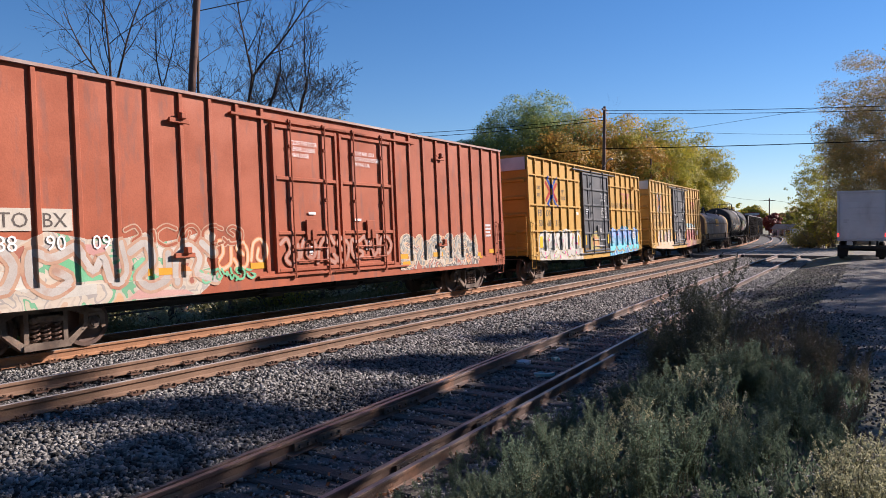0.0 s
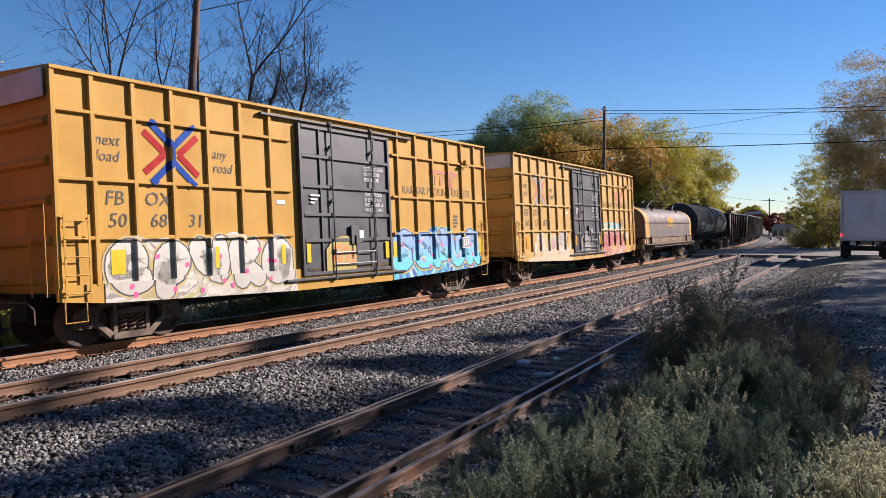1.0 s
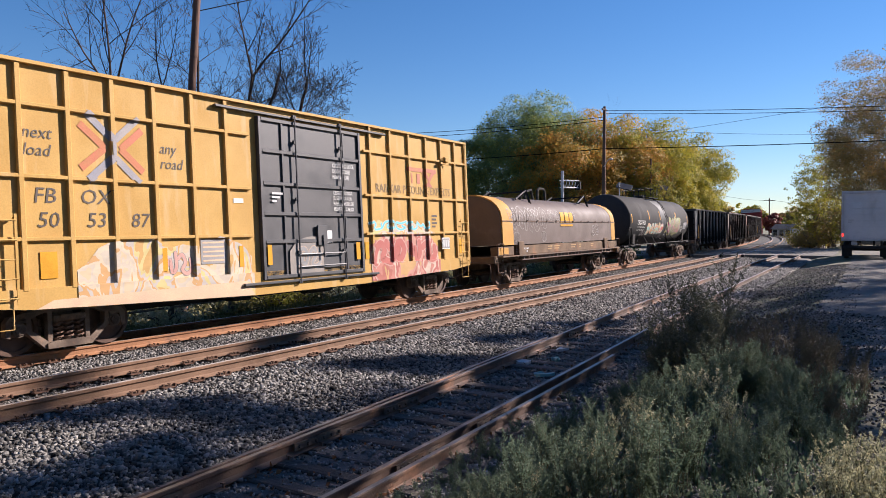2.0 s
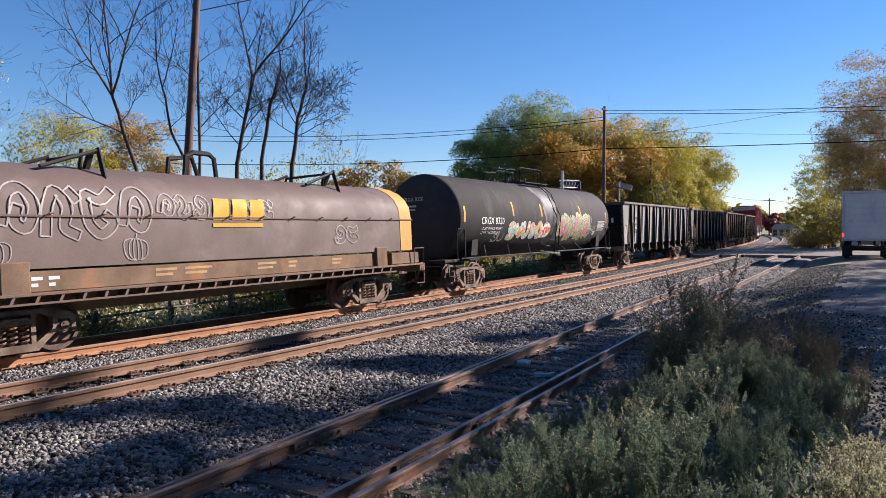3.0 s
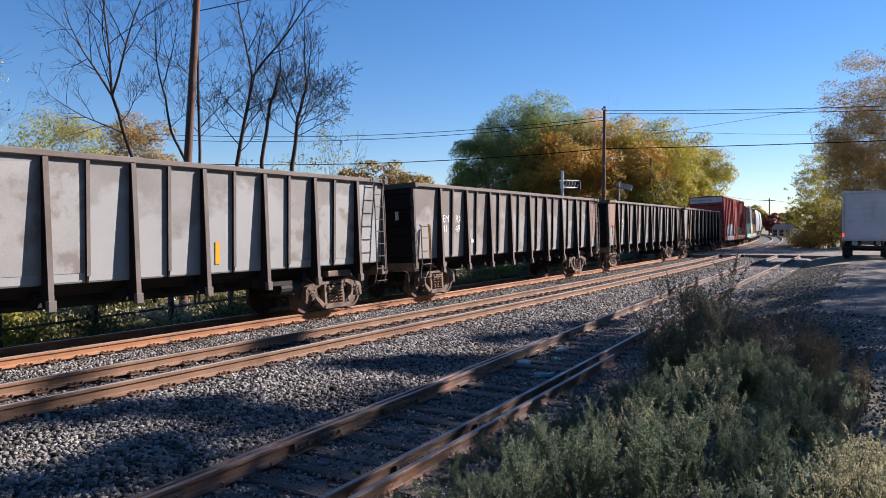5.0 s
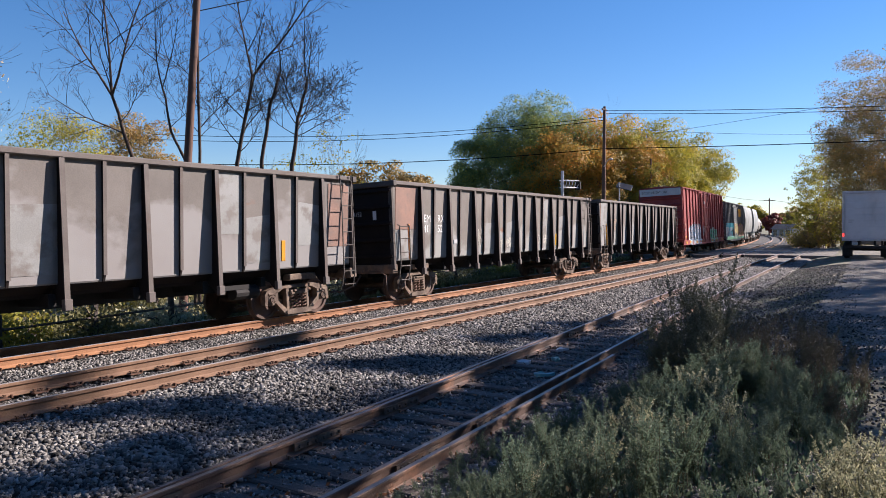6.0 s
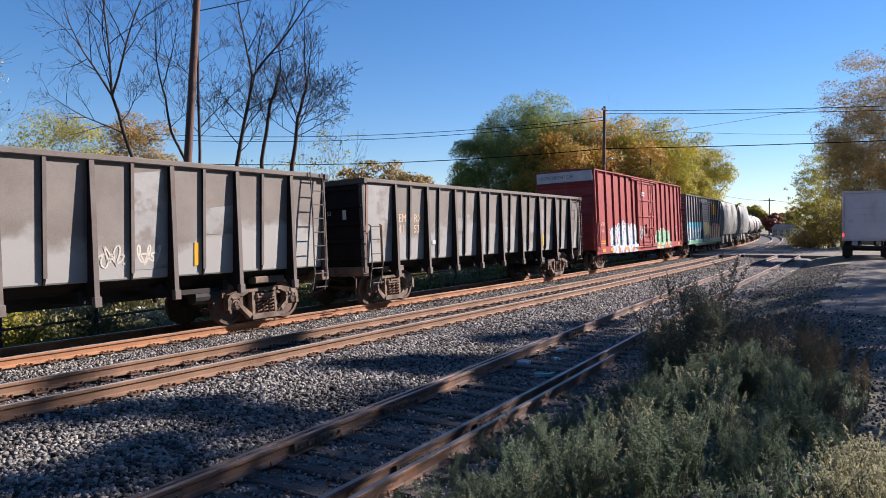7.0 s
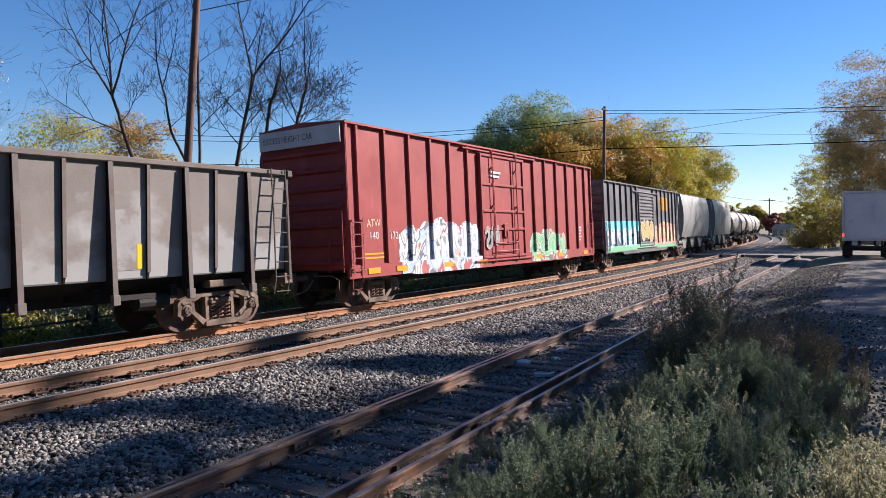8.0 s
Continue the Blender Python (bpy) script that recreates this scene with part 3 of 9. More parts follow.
def letters_each(word, size, mat, parent, x, z, y, squash=1.0, shear=0.0):
    """Large words on a car's side, each letter a part of its own."""
    whole = letters(word, size, mat, parent, x, z, y, squash, shear=shear)
    out, bm = [], bmesh.new()
    bm.from_mesh(whole.data)
    bm.verts.ensure_lookup_table()
    left = set(range(len(bm.verts)))
    groups = []
    while left:
        todo, found = [left.pop()], []
        while todo:
            i = todo.pop()
            found.append(i)
            for e in bm.verts[i].link_edges:
                j = e.other_vert(bm.verts[i]).index
                if j in left:
                    left.remove(j)
                    todo.append(j)
        groups.append(set(found))
    groups.sort(key=lambda g: min(bm.verts[i].co.x for i in g))
    for g in groups:
        one = bm.copy()
        one.verts.ensure_lookup_table()
        bmesh.ops.delete(one, geom=[v for v in one.verts if v.index not in g], context="VERTS")
        me = bpy.data.meshes.new("lettering")
        one.to_mesh(me)
        one.free()
        me.materials.append(mat)
        out.append(part("lettering", me, None, parent))
    bm.free()
    bpy.data.objects.remove(whole)
    return out


def flat(outlines, y, mats, name, parent, label="", step=0.0):
    """Thin painted shapes on a side: (outline of (x, z), material index)."""
    s = Shape()
    for k, (o, mt) in enumerate(outlines):
        yy = y - k * step
        n = len(o)
        s.add([(x, yy, z) for x, z in o], [tuple(range(n))], mt)
    me = s.mesh(name, mats, fix=False)
    bm = bmesh.new()
    bm.from_mesh(me)
    bmesh.ops.triangulate(bm, faces=bm.faces)
    for f in bm.faces:
        if f.normal.y > 0:
            f.normal_flip()
    bm.to_mesh(me)
    bm.free()
    return part(name, me, None, parent, label)


def drape(ob, posts, half, w, deep, sill_top, levels=()):
    """Lays paint drawn on one plane over a ribbed side: on posts, level ribs and sill it lies in front, between them on the sheet."""
    me = ob.data
    bm = bmesh.new()
    bm.from_mesh(me)
    lo, hi = min(v.co.x for v in bm.verts), max(v.co.x for v in bm.verts)
    bot, top = min(v.co.z for v in bm.verts), max(v.co.z for v in bm.verts)
    y0 = -w + deep - .004                       # paint laid further out stays in front
    cuts = [(Vector((x + k * (half + e), 0, 0)), Vector((1, 0, 0))) for x in posts for k in (-1, 1) for e in (0, .004) if lo < x + k * half < hi]
    cuts += [(Vector((0, 0, z + k * (.036 + e))), Vector((0, 0, 1))) for z in levels for k in (-1, 1) for e in (0, .004) if bot < z + k * .036 < top]
    cuts += [(Vector((0, 0, sill_top + e)), Vector((0, 0, 1))) for e in (0, .004) if bot < sill_top < top]
    for co, no in cuts:
        bmesh.ops.bisect_plane(bm, geom=bm.verts[:] + bm.edges[:] + bm.faces[:], plane_co=co, plane_no=no, dist=1e-5)
    for v in bm.verts:
        front = v.co.z < sill_top + .002 or any(abs(v.co.x - x) < half + .002 for x in posts) or any(abs(v.co.z - z) < .038 for z in levels)
        v.co.y = (-w - .003 if front else -w + deep - .004) + min(v.co.y - y0, 0)
    bm.to_mesh(me)
    bm.free()
    return ob


def blob(cx, cz, rx, rz, rnd, n=18, rough=.22):
    """An uneven rounded outline."""
    p1, p2 = rnd.uniform(0, 6.3), rnd.uniform(0, 6.3)
    out = []
    for i in range(n):
        a = 2 * math.pi * i / n
        r = 1 + rough * (math.sin(2 * a + p1) * .5 + math.sin(3 * a + p2) * .5)
        c, s = math.cos(a), math.sin(a)
        out.append((cx + rx * r * math.copysign(abs(c) ** .7, c), cz + rz * r * math.copysign(abs(s) ** .7, s)))
    return out


M["graf_white"] = material("graf_white", (0.50, 0.47, 0.40), (0.42, 0.39, 0.33), 1.5, 0.6, bump=0.05)
M["graf_grey"] = material("graf_grey", (0.20, 0.20, 0.20), (0.28, 0.27, 0.26), 1.5, 0.6, bump=0.05)
M["graf_green"] = material("graf_green", (0.10, 0.36, 0.16), (0.16, 0.42, 0.24), 1.5, 0.6, bump=0.05)
M["graf_cyan"] = material("graf_cyan", (0.07, 0.42, 0.52), (0.16, 0.52, 0.58), 1.5, 0.6, bump=0.05)
M["graf_sky"] = material("graf_sky", (0.25, 0.42, 0.60), (0.36, 0.52, 0.66), 1.5, 0.6, bump=0.05)
M["graf_pink"] = material("graf_pink", (0.62, 0.05, 0.20), (0.55, 0.10, 0.24), 1.5, 0.6, bump=0.05)
M["graf_orange"] = material("graf_orange", (0.62, 0.22, 0.05), (0.50, 0.18, 0.06), 1.5, 0.6, bump=0.05)
M["graf_tan"] = material("graf_tan", (0.50, 0.34, 0.22), (0.60, 0.42, 0.26), 1.5, 0.65, bump=0.05)
M["graf_lime"] = material("graf_lime", (0.36, 0.32, 0.07), (0.36, 0.24, 0.05), 1.5, 0.65, bump=0.05)


def patches(name, cols, scale, stretch=(1, 1, 1), warp=1.5, cells=False, seed=0.0):
    """Old spray paint: fields of several colours with hard ragged edges, or a quilt of cells."""
    m = material(name, cols[0], None, 2.0, .65, bump=.04)
    t = m.node_tree
    co = t.nodes.new("ShaderNodeTexCoord")
    mp = t.nodes.new("ShaderNodeMapping")
    mp.inputs["Scale"].default_value = stretch
    mp.inputs["Location"].default_value = (seed, 0, seed * .7)
    t.links.new(co.outputs["Object"], mp.inputs[0])
    if cells:
        n = node(t, "ShaderNodeTexVoronoi", Scale=scale, Randomness=.35)
        n.distance = "CHEBYCHEV"
        out = n.outputs["Color"]
    else:
        n = node(t, "ShaderNodeTexNoise", Scale=scale, Detail=2.5, Roughness=.5, Distortion=warp)
        out = n.outputs["Fac"]
    t.links.new(mp.outputs[0], n.inputs["Vector"])
    r = t.nodes.new("ShaderNodeValToRGB")
    r.color_ramp.interpolation = "CONSTANT"
    k = len(cols)
    lo, hi = (0.0, 1.0) if cells else (.30, .68)
    el = r.color_ramp.elements
    el[1].position = lo + (hi - lo) / k
    while len(el) < k:
        el.new(.99)
    for i, c in enumerate(cols):
        el[i].position = 0 if i == 0 else lo + (hi - lo) * i / k
        el[i].color = (*c, 1)
    t.links.new(out, r.inputs[0])
    worn = node(t, "ShaderNodeTexNoise", Scale=9.0, Detail=4.0)
    t.links.new(mix(t, ramp(t, worn.outputs["Fac"], [(.35, .35), (.6, 0)]), r.outputs[0], mix(t, 1.0, r.outputs[0], (.6, .56, .52), "MULTIPLY")), t.nodes["Principled BSDF"].inputs["Base Color"])
    return m


CREAM, OXIDE_, TAN_, GREEN_, DARK_, GREY_ = (.46, .39, .30), (.30, .085, .045), (.52, .30, .15), (.12, .32, .17), (.10, .075, .06), (.30, .27, .24)
M["old_cream"] = patches("old_cream", [OXIDE_, (.44, .30, .2), CREAM, (.40, .34, .27), CREAM, GREY_, (.46, .40, .31), CREAM, GREEN_, (.42, .36, .26), TAN_], .75, (1, 1, 1.2), 1.8)
M["old_grey"] = patches("old_grey", [OXIDE_, CREAM, DARK_, GREY_, OXIDE_, CREAM, DARK_, TAN_, OXIDE_], .9, (1, 1, 1), 2.2, seed=3)
M["old_slate"] = patches("old_slate", [(.20, .20, .17), (.40, .35, .27), (.14, .14, .125), (.24, .23, .20), (.42, .30, .18), (.17, .17, .15), (.44, .39, .31)], 1.3, (1, 1, .8), 2.4, seed=17)
M["old_white"] = patches("old_white", [(.38, .31, .13), (.46, .42, .34), (.50, .47, .40), (.40, .36, .29), (.50, .47, .40), (.26, .23, .20), (.45, .41, .33), (.33, .33, .12)], .9, (1, 1, .8), 1.5, seed=5)
M["old_blue"] = patches("old_blue", [(.03, .08, .25), (.05, .30, .42), (.10, .42, .52), (.04, .14, .36), (.08, .40, .48), (.35, .5, .6), (.03, .1, .3)], .85, (1, 1, .8), 1.8, seed=7)
M["old_tan"] = patches("old_tan", [(.42, .24, .07), (.50, .42, .30), (.40, .16, .14), (.46, .34, .2), (.3, .2, .16), (.5, .42, .3), (.44, .25, .07)], .85, (1, 1, .8), 1.8, seed=9)
M["old_pale"] = patches("old_pale", [(.44, .26, .07), (.48, .38, .24), (.44, .38, .30), (.50, .42, .30), (.47, .27, .10), (.40, .36, .32), (.48, .40, .16), (.45, .27, .08)], 1.1, (1, 1, .8), 1.4, seed=13)
M["old_rose"] = patches("old_rose", [(.44, .26, .10), (.34, .10, .07), (.40, .15, .11), (.46, .36, .28), (.34, .09, .07), (.42, .20, .15), (.44, .26, .09)], 1.1, (1, 1, .6), 1.4, seed=15)
M["graf_rust"] = material("graf_rust", (0.34, 0.07, 0.055), (0.38, 0.12, 0.09), 1.5, 0.65, bump=0.05)
M["old_snow"] = patches("old_snow", [(.33, .06, .05), (.40, .30, .24), (.52, .54, .55), (.30, .40, .50), (.12, .12, .14), (.54, .56, .56), (.36, .44, .52), (.34, .08, .07)], .85, (1, 1, .8), 1.8, seed=11)
M["old_mint"] = patches("old_mint", [(.33, .05, .05), (.16, .36, .2), (.55, .56, .5), (.08, .12, .09), (.3, .42, .3), (.34, .05, .05)], .85, (1, 1, .8), 1.8, seed=13)
M["quilt"] = patches("quilt", [(.52, .06, .07), (.56, .53, .46), (.14, .46, .44), (.50, .22, .10), (.54, .30, .06), (.26, .52, .50), (.46, .05, .10)], 11.0, cells=True)
M["quilt_red"] = patches("quilt_red", [(.55, .05, .08), (.62, .58, .52), (.5, .06, .12), (.62, .58, .52), (.45, .3, .05), (.62, .58, .52)], 9.0, cells=True, seed=4)
M["neon"] = patches("neon", [(.06, .06, .05), (.34, .32, .05), (.10, .09, .06), (.46, .44, .34), (.38, .36, .06), (.05, .05, .05), (.36, .36, .08), (.14, .34, .24), (.45, .44, .38), (.40, .30, .05)], 2.2, (1.5, 1, .6), 3.0, seed=2)

STROKES = (                                       # bold abstract swirls and hooks in a unit square
    [[(.05, .25), (.2, .85), (.65, .98), (.95, .6), (.7, .15), (.35, .3), (.5, .62)]],
    [[(.0, .75), (.35, .98), (.55, .55), (.15, .25), (.45, .02), (.95, .2), (.9, .7)]],
    [[(.95, .95), (.5, .7), (.08, .92), (.1, .3), (.5, .03), (.95, .3), (.6, .48)]],
    [[(.05, .05), (.1, .6), (.4, .97), (.72, .6), (.5, .2), (.98, .05)], [(.75, .95), (.98, .7)]],
    [[(.02, .9), (.3, .35), (.5, .8), (.62, .1), (.95, .35), (.85, .95)]],
    [[(.5, .5), (.2, .75), (.5, .98), (.92, .7), (.8, .12), (.3, .03), (.02, .35)], [(.05, .02), (.25, .2)]],
)


def rounded(pts, n=4, passes=3):
    """A polyline with finer steps and rounded corners."""
    q = []
    for (xa, za), (xb, zb) in zip(pts, pts[1:]):
        q += [(xa + (xb - xa) * j / n, za + (zb - za) * j / n) for j in range(n)]
    q.append(pts[-1])
    for _ in range(passes):
        q = [q[0]] + [tuple((q[j - 1][c] + 2 * q[j][c] + q[j + 1][c]) / 4 for c in (0, 1)) for j in range(1, len(q) - 1)] + [q[-1]]
    return q


GLYPHS = {                                        # bold forms in a unit square
    "S": [[(.92, .82), (.6, 1), (.2, .9), (.1, .68), (.4, .52), (.8, .42), (.9, .2), (.6, 0), (.05, .06)]],
    "E": [[(.92, .95), (.3, .98), (.1, .75), (.35, .55), (.7, .55)], [(.35, .55), (.08, .3), (.3, .02), (.95, .06)]],
    "N": [[(.06, .0), (.14, .95), (.5, .5), (.84, .05), (.92, 1)]],
    "U": [[(.06, 1), (.12, .25), (.45, 0), (.85, .25), (.92, 1)]],
    "R": [[(.12, 0), (.14, .95), (.7, 1), (.88, .7), (.5, .48), (.2, .45)], [(.45, .5), (.95, .0)]],
    "e": [[(.15, .48), (.85, .55), (.8, .85), (.45, 1), (.08, .72), (.1, .25), (.45, 0), (.95, .14)]],
    "P": [[(.18, 0), (.18, .95), (.7, 1), (.9, .7), (.5, .42), (.2, .45)]],
    "K": [[(.15, 0), (.15, 1)], [(.9, 1), (.25, .5), (.95, .02)]],
    "a": [[(.82, .78), (.4, 1), (.08, .6), (.15, .12), (.55, .02), (.82, .4), (.86, .95), (.95, .0)]],
    "O": [[(.5, 1), (.12, .8), (.05, .35), (.45, 0), (.88, .25), (.92, .75), (.5, 1)]],
    "C": [[(.92, .8), (.5, 1), (.1, .72), (.1, .28), (.5, 0), (.95, .16)]],
    "M": [[(.04, 0), (.18, .95), (.5, .35), (.82, .95), (.96, 0)]],
    "I": [[(.5, 0), (.48, 1)]],
}
GLYPHS.update({str(i + 1): q for i, q in enumerate(STROKES)})


def ribbon(s, pts, r, y, mat, floor=-9.0):
    """A painted stroke of one width as one connected strip with rounded ends."""
    v, n = [], len(pts)
    rows = []
    for i, (px, pz) in enumerate(pts):
        (xa, za), (xb, zb) = pts[max(i - 1, 0)], pts[min(i + 1, n - 1)]
        ln = max(math.hypot(xb - xa, zb - za), 1e-5)
        rows.append((px, pz, (xb - xa) / ln, (zb - za) / ln, r))
    x, z, dx, dz, _ = rows[0]
    rows = [(x - dx * r * .95, z - dz * r * .95, dx, dz, r * .3), (x - dx * r * .6, z - dz * r * .6, dx, dz, r * .8)] + rows
    x, z, dx, dz, _ = rows[-1]
    rows += [(x + dx * r * .6, z + dz * r * .6, dx, dz, r * .8), (x + dx * r * .95, z + dz * r * .95, dx, dz, r * .3)]
    for x, z, dx, dz, rr in rows:
        v += [(x - dz * rr, y, max(z + dx * rr, floor)), (x + dz * rr, y, max(z - dx * rr, floor))]
    f = []
    for i in range(len(rows) - 1):
        a, b, c, d = 2 * i, 2 * i + 1, 2 * i + 3, 2 * i + 2
        f.append((a, b, c, d))
    s.add(v, f, mat)


def face_out(me):
    bm = bmesh.new()
    bm.from_mesh(me)
    bmesh.ops.triangulate(bm, faces=bm.faces)
    for q in bm.faces:
        if q.normal.y > 0:
            q.normal_flip()
    bm.to_mesh(me)
    bm.free()
    return me


def piece(parent, y, x0, x1, z0, z1, word, fill, outline, halo=None, dots=None, line=None, fat=.17, seed=1, label="painted graffiti letter", lean=0.0, uneven=.08, edge=1.3):
    """A row of bold painted letter forms, each one a part: halo, dark edge, fill, thin light line, spots."""
    rnd = random.Random(seed)
    mats = [M[halo or outline], M[outline], M[fill], M[line or outline], M[dots or outline]]
    w, out = (x1 - x0) / len(word), []
    for i, ch in enumerate(word):
        s, r = Shape(), min(w, z1 - z0) * fat
        wide, lo, hi = w * rnd.uniform(1.06, 1.24), z0 + rnd.uniform(0, uneven) * (z1 - z0), z1 - rnd.uniform(0, uneven) * (z1 - z0)
        tilt = lean + rnd.uniform(-.1, .1)
        strokes = []
        for pts in GLYPHS[ch]:
            q = [(x0 + (i + .5) * w + (u - .5) * (wide - 2 * r) + (v - .5) * tilt * (hi - lo), lo + r + v * (hi - lo - 2 * r)) for u, v in pts]
            strokes.append(rounded(q, 4, 2))
        base = y - .0002 * (i % 3)
        for j, q in enumerate(strokes):
            if halo:
                ribbon(s, q, r * (edge + .16), base - j * .0001, 0, z0 - .06)
            ribbon(s, q, r * edge, base - .0012 - j * .0001, 1, z0 - .04)
            ribbon(s, q, r, base - .0024 - j * .0001, 2, z0 - .03)
            if line:
                m = len(q)
                ribbon(s, [(a + r * .45, b + r * .35) for a, b in q[m // 6:m - m // 5]], r * .09, base - .0036, 3)
        for _ in range(3 if dots else 0):
            o = blob(x0 + (i + rnd.uniform(0, 1)) * w, z0 + rnd.uniform(.08, .75) * (z1 - z0), .055, .055, rnd, 9)
            s.add([(a, base - .0048, b) for a, b in o], [tuple(range(len(o)))], 4)
        out.append(part("graffiti", face_out(s.mesh("graffiti", mats, fix=False)), None, parent, label))
    return out


def field_of(parent, y, x0, x1, z0, z1, mat, seed, label):
    """An uneven field of old paint with a ragged top."""
    rnd = random.Random(seed)
    n = max(6, int((x1 - x0) / .22))
    top, h = [], z1 - z0
    for i in range(n + 1):
        end = min(i, n - i) / n
        top.append((x0 + (x1 - x0) * i / n, z1 - h * (.30 * math.exp(-end * 14) + rnd.uniform(0, .05) + .07 * math.sin(i * .6 + seed) + .04 * math.sin(i * 1.7))))
    s = Shape()
    s.v = [q for x, z in top for q in ((x, y, z0), (x, y, z))]
    s.f = [(2 * i, 2 * i + 2, 2 * i + 3, 2 * i + 1) for i in range(n)]
    s.m = [0] * n
    return part("graffiti", face_out(s.mesh("graffiti", M[mat], fix=False)), None, parent, label)


def fade_paint(name, low, high, z0, z1):
    """Spray paint that passes from one colour at its foot to another at its top."""
    m = material(name, low, None, 2.0, .6, bump=.03)
    t = m.node_tree
    co, sep = t.nodes.new("ShaderNodeTexCoord"), t.nodes.new("ShaderNodeSeparateXYZ")
    t.links.new(co.outputs["Object"], sep.inputs[0])
    rng_ = node(t, "ShaderNodeMapRange")
    rng_.inputs["From Min"].default_value, rng_.inputs["From Max"].default_value = z0, z1
    t.links.new(sep.outputs[2], rng_.inputs["Value"])
    worn = node(t, "ShaderNodeTexNoise", Scale=5.0, Detail=4.0)
    col = mix(t, rng_.outputs[0], low, high)
    t.links.new(mix(t, ramp(t, worn.outputs["Fac"], [(.4, .3), (.6, 0)]), col, mix(t, 1.0, col, (.75, .72, .68), "MULTIPLY")), t.nodes["Principled BSDF"].inputs["Base Color"])
    return m


M["fade_blue"] = fade_paint("fade_blue", (0.09, 0.50, 0.53), (0.20, 0.33, 0.58), .95, 1.75)
M["fade_chrome"] = fade_paint("fade_chrome", (0.40, 0.375, 0.32), (0.52, 0.50, 0.45), .9, 2.0)
M["fade_snow"] = fade_paint("fade_snow", (0.38, 0.45, 0.53), (0.50, 0.51, 0.52), .9, 2.2)
M["graf_faint"] = material("graf_faint", (0.38, 0.20, 0.14), (0.30, 0.12, 0.075), 1.2, .65, bump=.04)
M["graf_worn"] = material("graf_worn", (0.42, 0.27, 0.17), (0.36, 0.19, 0.11), 1.0, .65, bump=.04, stain=(0.33, 0.11, 0.055), stain_scale=2.0)
M["graf_ink"] = material("graf_ink", (0.03, 0.03, 0.04), (0.06, 0.055, 0.055), 2, .6, bump=.03)
M["graf_rose"] = material("graf_rose", (0.42, 0.20, 0.17), (0.48, 0.28, 0.23), 1.2, .65, bump=.04)
M["graf_yellow"] = material("graf_yellow", (0.52, 0.40, 0.03), (0.45, 0.30, 0.03), 1.2, .65, bump=.04)


# ---------------------------------------------------------------- box cars
FEET = {}                                       # the lower edge of each box car's side


